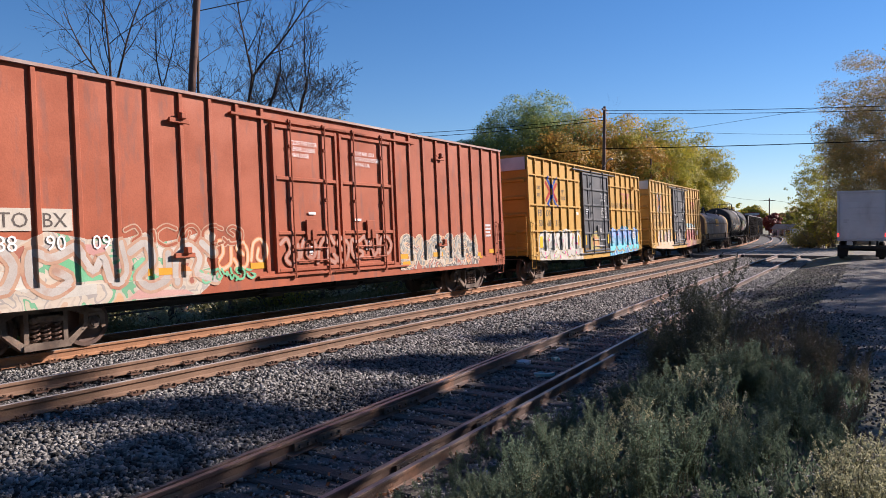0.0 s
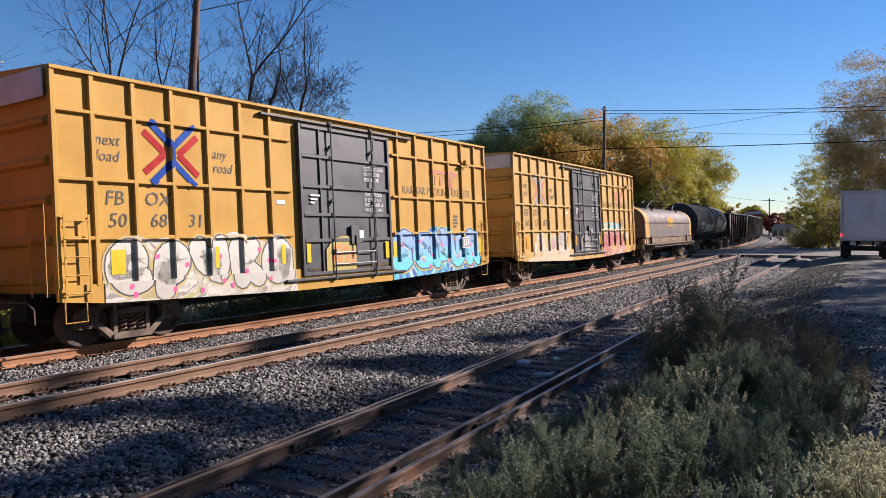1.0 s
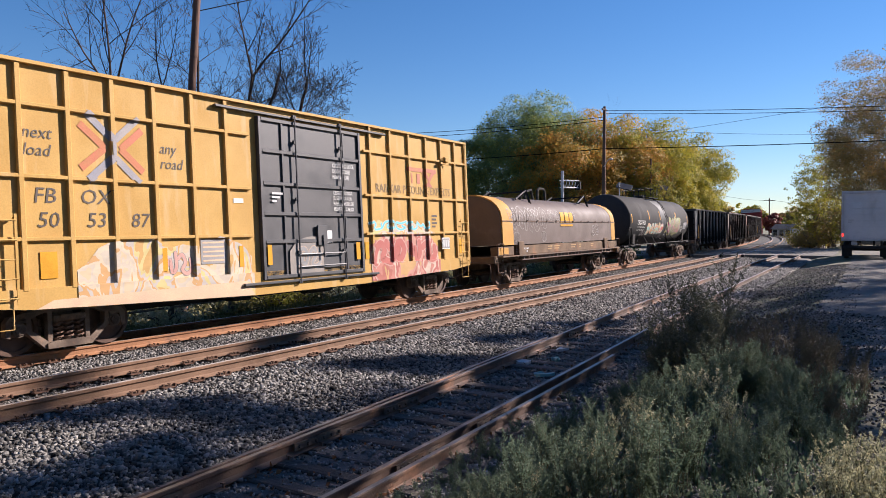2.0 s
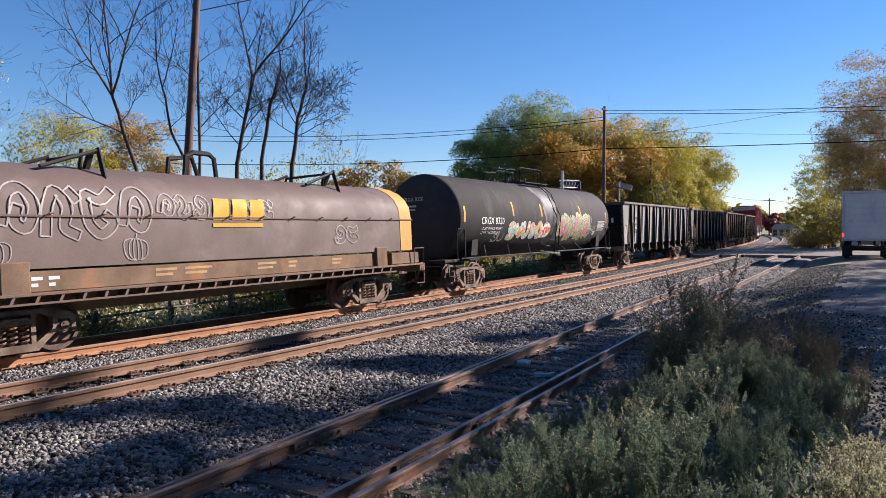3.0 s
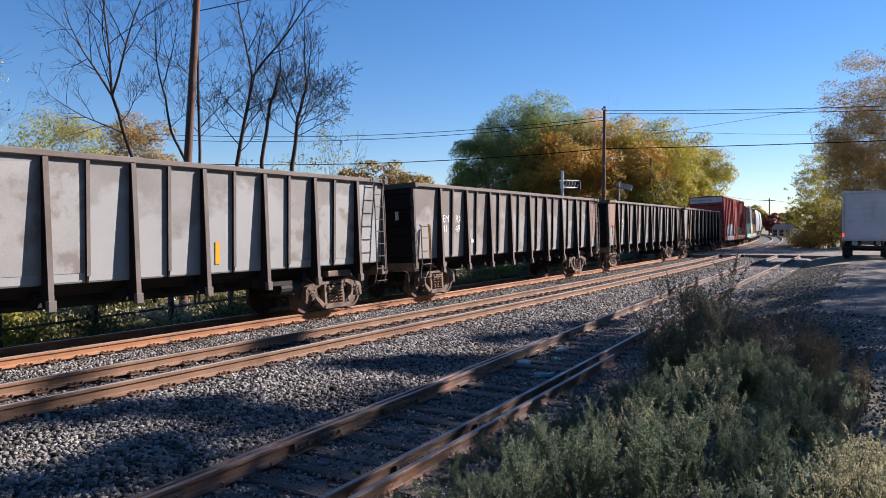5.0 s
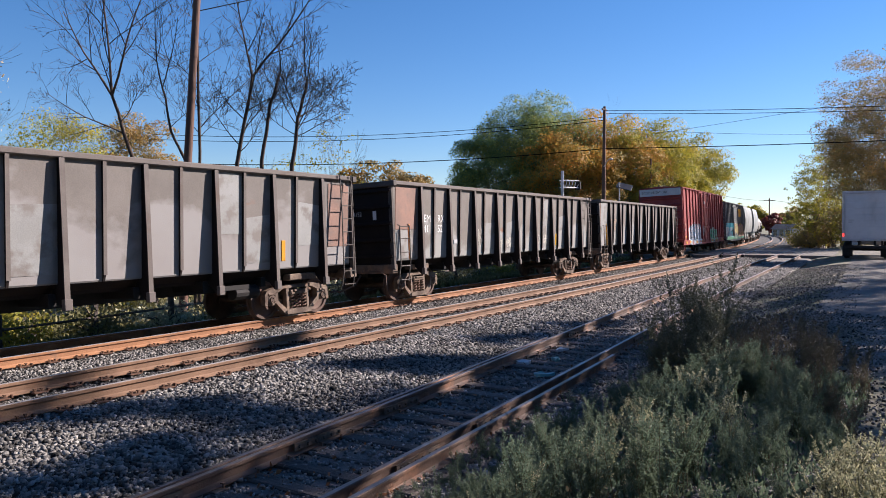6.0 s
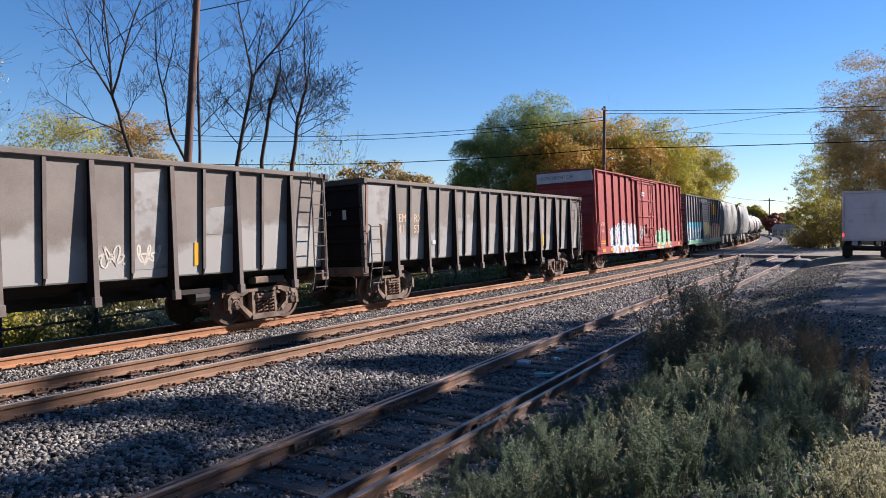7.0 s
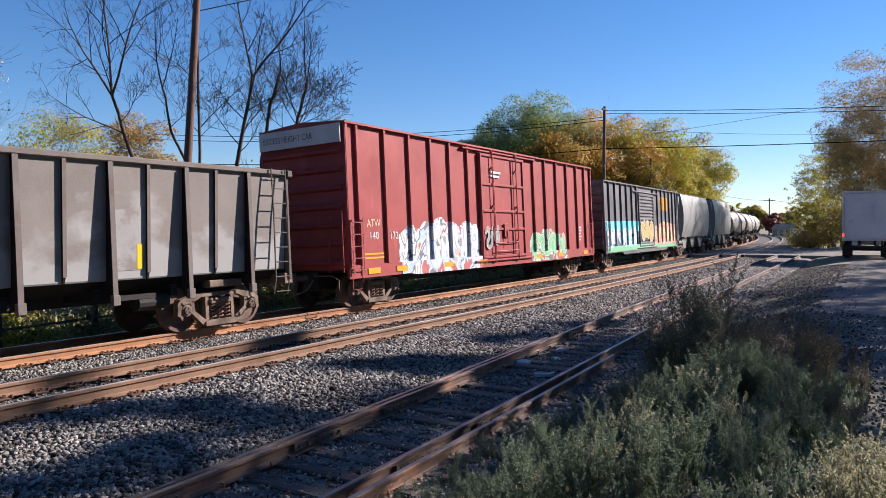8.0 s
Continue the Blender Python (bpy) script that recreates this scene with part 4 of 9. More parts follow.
def boxcar(name, label, front, rear, w, h, paint, roof, posts, rails, door, ends, floor=1.05, post=(.10, .09), sill_drop=.38, end_ribs=8, end_paint=None, end_panel=None, foot=None):
    """A box car. posts: x of the side posts; rails: heights of level stiffeners; door: a function that adds the doors to a side."""
    car, length = car_thing(name, label, "boxcar", front, rear)
    hl = length / 2
    body = Shape().box((0, 0, (floor + h - .06) / 2), (length - .12, 2 * w - 2 * post[1], h - .06 - floor), bevel=.02)
    part("body", body, paint, car)
    rf = Shape().prism([(-w - .02, h - .07), (w + .02, h - .07), (w + .02, h - .01), (0, h + .10), (-w - .02, h - .01)], "x", -hl, hl)
    for i in range(int(length / 1.25)):
        x = -hl + .6 + i * 1.25
        rf.prism([(-w, h - .005), (0, h + .13), (w, h - .005), (0, h + .09)], "x", x - .06, x + .06)
    part("roof", rf, roof, car, "galvanised ribbed roof")
    foot = [(-hl if i == 0 else hl if i == len(foot) - 1 else x, z) for i, (x, z) in enumerate(foot)] if foot else [(-hl, floor - .24), (-hl + 2.9, floor - .24), (-hl + 3.2, floor - sill_drop), (hl - 3.2, floor - sill_drop), (hl - 2.9, floor - .24), (hl, floor - .24)]
    FEET[car.name] = foot
    sill = Shape()
    for k in (-1, 1):
        sill.prism([(-hl, floor + .12), (hl, floor + .12)] + [(x, z) for x, z in reversed(foot)], "y", k * (w - post[1] - .01), k * (w - .01))
    part("side_sill", sill, paint, car)
    under = Shape().box((0, 0, .78), (length - .3, .55, .50)).box((0, 0, floor - .04), (length - .5, 2 * w - .3, .06))
    for i in range(9):
        under.box((-hl + 2.6 + i * (length - 5.2) / 8, 0, floor - .24), (.1, 2 * w - .35, .16))
    under.lathe([(.2, -.5), (.2, .5)], "x", 12, (1.2, -.55, .68)).lathe([(.13, -.25), (.13, .25)], "x", 10, (2.3, -.5, .7)).box((-1.6, -.6, .66), (.6, .3, .3), bevel=.03).tube([(-2.2, -.75, .62), (3.4, -.75, .58)], .022, 5).tube([(.2, -.9, .95), (.5, -.7, .6), (2.8, -.7, .6)], .02, 5).tube([(-hl + 2, -.6, .7), (hl - 2, -.6, .7)], .03, 5).tube([(-hl + 1, .5, .62), (hl - 1, .5, .62)], .025, 5)
    part("underframe", under, M["black"], car)
    pm = Shape().box((0, 0, 0), (post[0], post[1], h - floor - .16), bevel=.012).mesh("side_post", paint)
    zc = (floor + h) / 2
    for k in (-1, 1):
        for x in posts:
            part("side_post", pm, None, car, at=(x, k * (w - post[1] / 2), zc))
    for k in (-1, 1):
        for z, spans in rails:
            for a, b in spans:
                part("side_rail", Shape().box(((a + b) / 2, k * (w - post[1] * .45), z), (b - a, post[1] * .8, .07), bevel=.01), paint, car)
        door(car, k)
    # ends with pressed level ribs
    for k in (-1, 1):
        e, ribs = Shape(), []
        for i in range(end_ribs):
            z = floor + .25 + (h - floor - .5) * i / (end_ribs - 1)
            ribs.append(Shape().prism([(k * (hl - .07), z - .14), (k * (hl + .07), z - .07), (k * (hl + .09), z), (k * (hl - .03), z + .10)], "y", -w + .14, w - .14))
        e.box((k * (hl - .04), 0, (floor + h) / 2), (.05, 2 * w - .14, h - floor - .1))
        for y in (-w + .06, w - .06):
            e.box((k * (hl - .05), y, (floor + h) / 2), (.1, .1, h - floor - .08), bevel=.015)
        wall = part("end_wall", e, end_paint or paint, car)
        for r in ribs:
            part("end_rib", r, end_paint or paint, wall)
        if end_panel:
            part("end_panel", Shape().box((k * (hl + .085), 0, h - .32), (.03, 2 * w - .16, .5)), end_panel, car, "pale grey warning panel")
        # ladders and grab irons
        for side in (-1, 1):
            xa = k * (hl - .12)
            lad = Shape()
            for x in (xa, xa - k * .46):
                lad.box((x, side * (w + .05), floor + .62), (.045, .012, 1.5))
                for z in (floor + .0, floor + 1.3):
                    lad.box((x, side * (w + .02), z), (.045, .07, .03))
            for i in range(5):
                lad.tube([(xa, side * (w + .055), floor - .02 + i * .32), (xa - k * .46, side * (w + .055), floor - .02 + i * .32)], .013, 5)
            lad.tube([(xa, side * (w - .02), floor), (xa, side * (w - .02), .52), (xa - k * .4, side * (w - .02), .52), (xa - k * .4, side * (w - .02), floor)], .016, 5)
            part("ladder", lad, paint, car)
            lad = Shape()
            for i in range(5):
                z = floor + .2 + i * .32
                lad.tube([(k * (hl + .16), side * (w - .1), z), (k * (hl + .16), side * (w - .55), z)], .013, 5)
            for y in (w - .1, w - .55):
                lad.box((k * (hl + .15), side * y, floor + .75), (.012, .045, 1.6))
            part("end_ladder", lad, paint, car)
    return car, length


def plain_door(x0, x1, z0, z1, paint, bars, proud=.0, w=1.5, levels=(), rods=(), label="", rod_paint=None):
    """A door with a frame, stiffeners, locking rods and a handle; returns a function for one side."""

    def add(car, k):
        y = k * (w + proud)
        d = Shape().box(((x0 + x1) / 2, y - k * .03, (z0 + z1) / 2), (x1 - x0, .06, z1 - z0), bevel=.01)
        ob = part("door", d, paint, car, label)
        for x in (x0 + .05, x1 - .05):
            part("door_stile", Shape().box((x, y + k * .02, (z0 + z1) / 2), (.10, .07, z1 - z0), bevel=.012), paint, ob)
        for z in (z0 + .05, z1 - .05, *levels):
            part("door_rail", Shape().box(((x0 + x1) / 2, y + k * .02, z), (x1 - x0 - .2, .065, .09), bevel=.012), paint, ob)
        for x in bars:
            part("door_bar", Shape().box((x, y + k * .015, (z0 + z1) / 2), (.07, .05, z1 - z0 - .1), bevel=.01), paint, ob)
        for x in rods:
            r = Shape().tube([(x, y + k * .085, z0 - .12), (x, y + k * .085, z1 + .12)], .022, 6)
            for z in (z0 - .1, z0 + .6, (z0 + z1) / 2, z1 - .5, z1 + .1):
                r.box((x, y + k * .06, z), (.12, .06, .09), bevel=.01)
            part("locking_rod", r, rod_paint or paint, ob)
        if rods:
            xm = (rods[0] + rods[-1]) / 2
            hnd = Shape().box((xm, y + k * .06, z0 + 1.0), (.36, .05, .5), bevel=.01)
            hnd.tube([(xm, y + k * .1, z0 + 1.0), (xm, y + k * .12, z0 + .45)], .02, 5)
            hnd.tube([(rods[0], y + k * .09, z0 + .55), (rods[-1], y + k * .09, z0 + .55)], .018, 5)
            hnd.tube([(rods[0], y + k * .09, z0 + .25), (rods[-1], y + k * .09, z0 + .25)], .018, 5)
            part("door_latch", hnd, rod_paint or paint, ob)
        part("door_track", Shape().box(((x0 + x1) / 2, y + k * .03, z0 - .07), ((x1 - x0) + 1.2, .10, .06), bevel=.01), paint, car)
        part("door_track", Shape().box(((x0 + x1) / 2, y + k * .0, z1 + .08), ((x1 - x0) + 2.4, .10, .06), bevel=.01), paint, car)

    return add


# ---------------------------------------------------------------- the train: its cars
M["oxide"] = material("oxide", (0.355, 0.094, 0.041), (0.285, 0.077, 0.036), 1.1, 0.65, spec=.2, bump=0.12, fine=30, stain=(0.20, 0.075, 0.05), stain_scale=1.6, stain_stretch=(2.5, 2.5, .5))
M["yellow"] = material("yellow", (0.485, 0.275, 0.05), (0.42, 0.232, 0.042), 0.9, 0.6, spec=.2, bump=0.08, fine=30, stain=(0.33, 0.17, 0.05), stain_scale=1.3, stain_stretch=(2.5, 2.5, .4), stain_at=(.58, .85))
M["yellow_faded"] = material("yellow_faded", (0.49, 0.305, 0.087), (0.43, 0.258, 0.07), 0.9, 0.6, spec=.2, bump=0.08, fine=30, stain=(0.47, 0.33, 0.15), stain_scale=1.3, stain_stretch=(2.5, 2.5, .4))
M["door_black"] = material("door_black", (0.035, 0.036, 0.040), (0.055, 0.055, 0.058), 1.5, 0.5, bump=0.1)
M["roof_rusty"] = material("roof_rusty", (0.22, 0.085, 0.055), (0.30, 0.20, 0.16), 1.2, 0.65, bump=0.1, stain=(0.36, 0.33, 0.30), stain_scale=.6)
M["crimson"] = material("crimson", (0.29, 0.053, 0.049), (0.235, 0.045, 0.043), 0.9, 0.6, spec=.2, bump=0.08, stain=(0.34, 0.10, 0.08), stain_scale=1.4, stain_stretch=(2, 2, .5), stain_at=(.6, .85))


def gondola_paint(name, dark, dark2, pale, pale2, lift):
    """Dark weathered paint, faded pale grey low on the sheets, with a ragged level edge and rust tinges."""
    m = material(name, dark, dark2, 0.8, 0.65, spec=.25, bump=0.12, stain=(0.20, 0.085, 0.045), stain_scale=0.8, stain_stretch=(.6, .6, 2.2), stain_at=(.61, .74))
    t = m.node_tree
    bsdf = t.nodes["Principled BSDF"]
    was = bsdf.inputs["Base Color"].links[0].from_socket
    co = t.nodes.new("ShaderNodeTexCoord")
    sep = t.nodes.new("ShaderNodeSeparateXYZ")
    t.links.new(co.outputs["Object"], sep.inputs[0])
    info = t.nodes.new("ShaderNodeObjectInfo")
    mp = t.nodes.new("ShaderNodeMapping")
    mp.inputs["Scale"].default_value = (0.55, 0.0, 0.75)
    t.links.new(co.outputs["Object"], mp.inputs[0])
    shift = t.nodes.new("ShaderNodeCombineXYZ")
    mul = t.nodes.new("ShaderNodeMath")
    mul.operation = "MULTIPLY"
    mul.inputs[1].default_value = 37.0
    t.links.new(info.outputs["Random"], mul.inputs[0])
    t.links.new(mul.outputs[0], shift.inputs[1])
    t.links.new(shift.outputs[0], mp.inputs["Location"])
    n = node(t, "ShaderNodeTexNoise", Scale=1.1, Detail=5.0, Roughness=0.55)
    t.links.new(mp.outputs[0], n.inputs["Vector"])
    lvl = t.nodes.new("ShaderNodeMath")                 # noise * 3.2 - height
    lvl.operation = "MULTIPLY_ADD"
    lvl.inputs[1].default_value = lift
    neg = t.nodes.new("ShaderNodeMath")
    neg.operation = "MULTIPLY"
    neg.inputs[1].default_value = -1.0
    t.links.new(sep.outputs[2], neg.inputs[0])
    t.links.new(n.outputs["Fac"], lvl.inputs[0])
    t.links.new(neg.outputs[0], lvl.inputs[2])
    fac = ramp(t, lvl.outputs[0], [(0.0, 0.0), (0.45, 0.9)])
    pale = mix(t, n.outputs["Fac"], pale, pale2)
    t.links.new(mix(t, fac, was, pale), bsdf.inputs["Base Color"])
    return m


GOND = [gondola_paint("gond_pale_grey", (0.161, 0.157, 0.147), (0.236, 0.238, 0.230), (0.229, 0.238, 0.234), (0.298, 0.308, 0.304), 5.6),
        gondola_paint("gond_grey", (0.136, 0.122, 0.108), (0.186, 0.169, 0.152), (0.211, 0.186, 0.176), (0.273, 0.276, 0.269), 5.0),
        gondola_paint("gond_brown", (0.140, 0.123, 0.108), (0.198, 0.180, 0.160), (0.235, 0.236, 0.224), (0.31, 0.315, 0.30), 4.3),
        gondola_paint("gond_mixed", (0.149, 0.134, 0.120), (0.198, 0.182, 0.165), (0.223, 0.227, 0.221), (0.298, 0.306, 0.298), 4.7)]
M["gond_pale"] = material("gond_pale", (0.260, 0.266, 0.256), (0.205, 0.208, 0.198), 0.9, 0.55, bump=0.12, stain=(0.149, 0.133, 0.119), stain_scale=1.6, stain_at=(.50, .60))
M["rust_sheet"] = material("rust_sheet", (0.24, 0.125, 0.085), (0.17, 0.105, 0.08), 1.2, .7, bump=.2, stain=(0.12, 0.09, 0.075), stain_scale=1.6)
# Near-black: the shade on ends, undersides and post webs is put into it.
M["gond_shaded"] = material("gond_shaded", (0.014, 0.012, 0.012), (0.026, 0.02, 0.018), 1.2, 0.8, bump=0.15, spec=.1)
M["gond_cap"] = material("gond_cap", (0.10, 0.085, 0.076), (0.155, 0.135, 0.12), 1.2, 0.7, bump=0.15, spec=.25, stain=(0.10, 0.07, 0.055), stain_scale=1.4)
M["gond_post"] = material("gond_post", (0.062, 0.053, 0.046), (0.105, 0.09, 0.078), 1.2, 0.7, bump=0.15, spec=.25)
M["tank"] = material("tank", (0.036, 0.035, 0.035), (0.055, 0.053, 0.052), 0.7, 0.78, spec=.12, bump=0.04, fine=18, stain=(0.075, 0.072, 0.07), stain_scale=.9, stain_stretch=(2.5, .6, .6))
M["spill"] = material("spill", (0.055, 0.054, 0.053), (0.22, 0.22, 0.215), 1.6, 0.7, spec=.15, bump=0.04, stretch=(1.6, .6, .6), stain=(0.045, 0.044, 0.044), stain_scale=1.3, stain_stretch=(2.2, .5, .5), stain_at=(.56, .72))
M["spill_wet"] = material("spill_wet", (0.026, 0.026, 0.027), (0.085, 0.085, 0.087), 2.2, 0.55, spec=.3, bump=0.15, fine=10, stretch=(5, .35, .35))
M["hood"] = material("hood", (0.118, 0.086, 0.072), (0.094, 0.07, 0.06), 0.8, 0.65, bump=0.06, spec=.3, stain=(0.15, 0.115, 0.103), stain_scale=.8)
M["hood_yellow"] = material("hood_yellow", (0.50, 0.285, 0.075), (0.44, 0.24, 0.065), 1, 0.65, spec=.15, bump=0.06, stain=(0.5, 0.27, 0.1), stain_scale=1.5, stain_at=(.58, .8))
M["deck"] = material("deck", (0.175, 0.115, 0.07), (0.11, 0.075, 0.05), 1.5, 0.75, bump=0.2, stain=(0.25, 0.115, 0.05), stain_scale=1.5, spec=.2)
M["navy"] = material("navy", (0.055, 0.058, 0.068), (0.085, 0.085, 0.09), 0.8, 0.55, bump=0.1)
M["hopper"] = material("hopper", (0.21, 0.22, 0.205), (0.13, 0.135, 0.13), 0.7, 0.55, bump=0.06, stain=(0.20, 0.20, 0.21), stain_scale=.8, stain_stretch=(2, 2, .3))
M["tan_tank"] = material("tan_tank", (0.28, 0.265, 0.24), (0.17, 0.15, 0.13), 0.8, 0.55, bump=0.06, stain=(0.14, 0.10, 0.08), stain_scale=1.2, stain_stretch=(2, .5, .5))
M["panel_grey"] = material("panel_grey", (0.52, 0.52, 0.52), (0.42, 0.42, 0.42), 1.5, 0.6, bump=0.05)
M["graf_navy"] = material("graf_navy", (0.02, 0.045, 0.17), (0.03, 0.07, 0.22), 1.5, 0.6, bump=0.05)
M["cream_panel"] = material("cream_panel", (0.52, 0.47, 0.38), (0.44, 0.39, 0.31), 1.5, 0.6, bump=0.05)
M["graf_dull"] = material("graf_dull", (0.42, 0.38, 0.33), (0.34, 0.30, 0.26), 1.2, .65, bump=.05, stain=(0.30, 0.17, 0.11), stain_scale=1.6)
M["graf_fade"] = material("graf_fade", (0.40, 0.34, 0.17), (0.46, 0.33, 0.10), 1.2, .65, bump=.05)
M["graf_pale"] = material("graf_pale", (0.32, 0.29, 0.27), (0.20, 0.17, 0.16), 2.5, .65, bump=.0)
M["faded_yellow"] = material("faded_yellow", (0.36, 0.22, 0.07), (0.27, 0.16, 0.07), 3, .65, bump=.0)
M["graf_grey2"] = material("graf_grey2", (0.17, 0.16, 0.15), (0.25, 0.22, 0.19), 1.5, .65, bump=.05)
M["logo_red"] = material("logo_red", (0.40, 0.03, 0.03), rough=.7, spec=.1, bump=0)
M["yellow_fresh"] = material("yellow_fresh", (0.70, 0.44, 0.015), (0.64, 0.38, 0.012), 2, 0.6, bump=0.05, spec=.15)
M["faded_orange"] = material("faded_orange", (0.45, 0.12, 0.05), (0.42, 0.17, 0.07), 3, .7, bump=0)
M["faded_blue"] = material("faded_blue", (0.30, 0.27, 0.25), (0.24, 0.24, 0.27), 3, .7, bump=0)
M["logo_blue"] = material("logo_blue", (0.025, 0.075, 0.33), rough=.7, spec=.1, bump=0)
M["ink_thin"] = material("ink_thin", (0.16, 0.10, 0.035), (0.24, 0.14, 0.04), 3, .6, bump=0)
M["ink"] = material("ink", (0.07, 0.05, 0.035), rough=.6, bump=0)
M["faded_red"] = material("faded_red", (0.36, 0.08, 0.045), (0.40, 0.15, 0.06), 3, rough=.6, bump=0)
M["glow_red"] = material("glow_red", (0.5, 0.02, 0.02), rough=.4, bump=0)
_e = M["glow_red"].node_tree.nodes["Principled BSDF"]
_e.inputs["Emission Color"].default_value, _e.inputs["Emission Strength"].default_value = (1, 0.05, 0.03, 1), .9


def bars(parent, x, z, y, widths, h, gap, mat, name="stencil"):
    """Unreadable small lettering as plain bars."""
    s = Shape()
    for i, wd in enumerate(widths):
        zz = z - i * (h + gap)
        s.add([(x, y, zz), (x + wd, y, zz), (x + wd, y, zz + h), (x, y, zz + h)], [(0, 1, 2, 3)])
    return tagged(part(name, s.mesh(name, mat, fix=False), None, parent), kind="stuff" if len(widths) > 1 else "")


def side_paint(car, w, posts, half=.05, deep=.09, levels=()):
    """Drapes all paint of a box car's near side, drawn between its doors and ends, over its posts."""
    for ob in list(car.children):
        if ob.name.split(".")[0] in ("graffiti", "lettering", "emblem", "stencil") and ob.matrix_basis == Matrix.Identity(4):
            xs = [v.co.x for v in ob.data.vertices]
            if not (min(xs) > -1.75 and max(xs) < 2.05) and max(v.co.y for v in ob.data.vertices) < 0:
                foot = FEET[car.name]
                for v in ob.data.vertices:          # paint ends at the sill's lower edge
                    v.co.z = max(v.co.z, .006 + float(np.interp(v.co.x, [q[0] for q in foot], [q[1] for q in foot])))
                drape(ob, posts, half, w, deep, 1.17, levels)


def oxide_car():
    w = 1.55
    posts = [k * (2.62 + i * 0.752) for i in range(9) for k in (-1, 1)] + [k * 9.2 for k in (-1, 1)]
    posts = [q for q in posts if abs(q) < 9.25]
    d1 = plain_door(-2.37, -0.03, 1.12, 4.62, M["oxide"], (-1.85, -0.62), 0.0, 1.53, (2.05, 3.35), (-1.78, -0.55), "closed oxide-red sliding door")
    d2 = plain_door(0.05, 2.40, 1.12, 4.62, M["oxide"], (0.55, 1.85), 0.0, 1.53, (2.05, 3.35), (0.62, 1.88), "closed oxide-red sliding door")

    def doors(car, k):
        d1(car, k)
        d2(car, k)

    car, length = boxcar("boxcar", "oxide-red long boxcar with double doors and graffiti along its foot", 5.40, 24.04, w, 5.0, M["oxide"], M["roof_rusty"], posts, [], doors, None, post=(.10, .058), sill_drop=.25)
    y = -w + .053
    flat([([(-9.28, .80), (-9.28, 2.02), (-8.7, 2.08), (-8.1, 1.98), (-7.75, 2.14), (-7.0, 1.98), (-6.2, 2.0), (-5.8, 2.1), (-5.45, 1.9), (-4.9, 1.98), (-4.25, 2.16), (-4.12, 2.02), (-4.35, 1.5), (-4.15, 1.1), (-4.6, .80)], 0)],
         y, [M["old_cream"]], "graffiti", car, "faded cream field of old graffiti")
    flat([([(-7.62, 1.78), (-6.62, 1.24), (-7.5, 1.22)], 0), ([(-6.55, 1.18), (-5.9, 1.62), (-5.55, 1.55), (-6.1, 1.2)], 0), ([(-5.75, 1.32), (-5.35, 1.12), (-5.3, 1.02), (-5.8, 1.18)], 0),
          ([(-9.2, .82), (-8.9, 1.3), (-8.85, 1.75), (-9.2, 1.8)], 2), ([(-7.3, 1.9), (-6.6, 1.88), (-6.75, 1.6)], 1), ([(-6.5, 1.45), (-6.2, 1.85), (-6.05, 1.35)], 1), ([(-6.3, .83), (-6.05, 1.0), (-4.95, .93), (-4.75, .83)], 1), ([(-5.3, 1.62), (-4.7, 1.3), (-5.2, 1.3)], 2),
          ([(-8.75, 1.55), (-8.1, 1.35), (-8.15, 1.1), (-8.55, 1.25)], 3), ([(-5.6, 1.9), (-4.9, 1.72), (-5.0, 1.5), (-5.5, 1.6)], 3), ([(-7.9, .95), (-6.9, 1.0), (-6.9, 1.18), (-7.8, 1.2)], 3)],
         y - .0015, [M["graf_green"], M["graf_rose"], M["graf_orange"], M["graf_white"]], "graffiti", car, "green and pink shapes of old graffiti")
    piece(car, y - .003, -9.2, -4.2, .9, 2.06, "13524", "graf_dull", "graf_worn", fat=.07, seed=4, label="faded outline of a graffiti letter", edge=1.9)
    piece(car, y - .001, -6.2, -3.3, 1.75, 2.3, "2C1C6", "oxide", "graf_worn", fat=.05, seed=6, label="orange-cream graffiti scrawl", edge=2.0)
    piece(car, y - .003, -4.6, -3.0, .98, 1.35, "21563", "graf_green", "graf_green", fat=.08, seed=7, label="small green graffiti tag", edge=1.1)
    piece(car, y - .001, -4.15, -2.6, 1.2, 2.0, "261", "graf_tan", "graf_orange", fat=.06, seed=9, label="orange and cream graffiti scrawl", edge=1.8)
    piece(car, -1.564, -2.2, 2.25, 1.2, 2.05, "2146351", "graf_faint", "oxide", fat=.07, seed=10, label="faded cream graffiti stroke", edge=1.6)
    flat([([(2.66, .92), (2.66, 1.75), (3.2, 1.9), (4.0, 1.7), (4.8, 1.95), (5.7, 1.8), (6.4, 2.0), (7.2, 1.75), (7.5, 1.2), (7.3, .92)], 0)], y, [M["old_grey"]], "graffiti", car, "grey and cream field of old graffiti")
    piece(car, y - .002, 2.7, 7.4, .92, 2.05, "S21635", "old_slate", "graf_tan", fat=.14, seed=12, label="grey and cream graffiti letter", line="graf_white", edge=1.22)
    flat([([(2.75, 1.05), (3.15, 1.05), (3.15, 1.17), (2.75, 1.17)], 0), ([(7.4, 1.1), (7.6, 1.1), (7.6, 1.3), (7.4, 1.3)], 0)], y - .006, [M["yellow_mark"]], "stencil", car)
    piece(car, y - .001, -9.15, -8.55, 3.45, 3.95, "15", "graf_white", "graf_white", fat=.045, seed=15, label="white scrawled tag", edge=1.02)
    piece(car, y - .001, -9.15, -8.5, 2.95, 3.35, "426", "graf_white", "graf_white", fat=.045, seed=16, label="white scrawled tag", edge=1.02)
    part("notice", Shape().box((-8.75, y - .008, 1.32), (.30, .006, .22)), M["cream_panel"], car, "small cream notice")
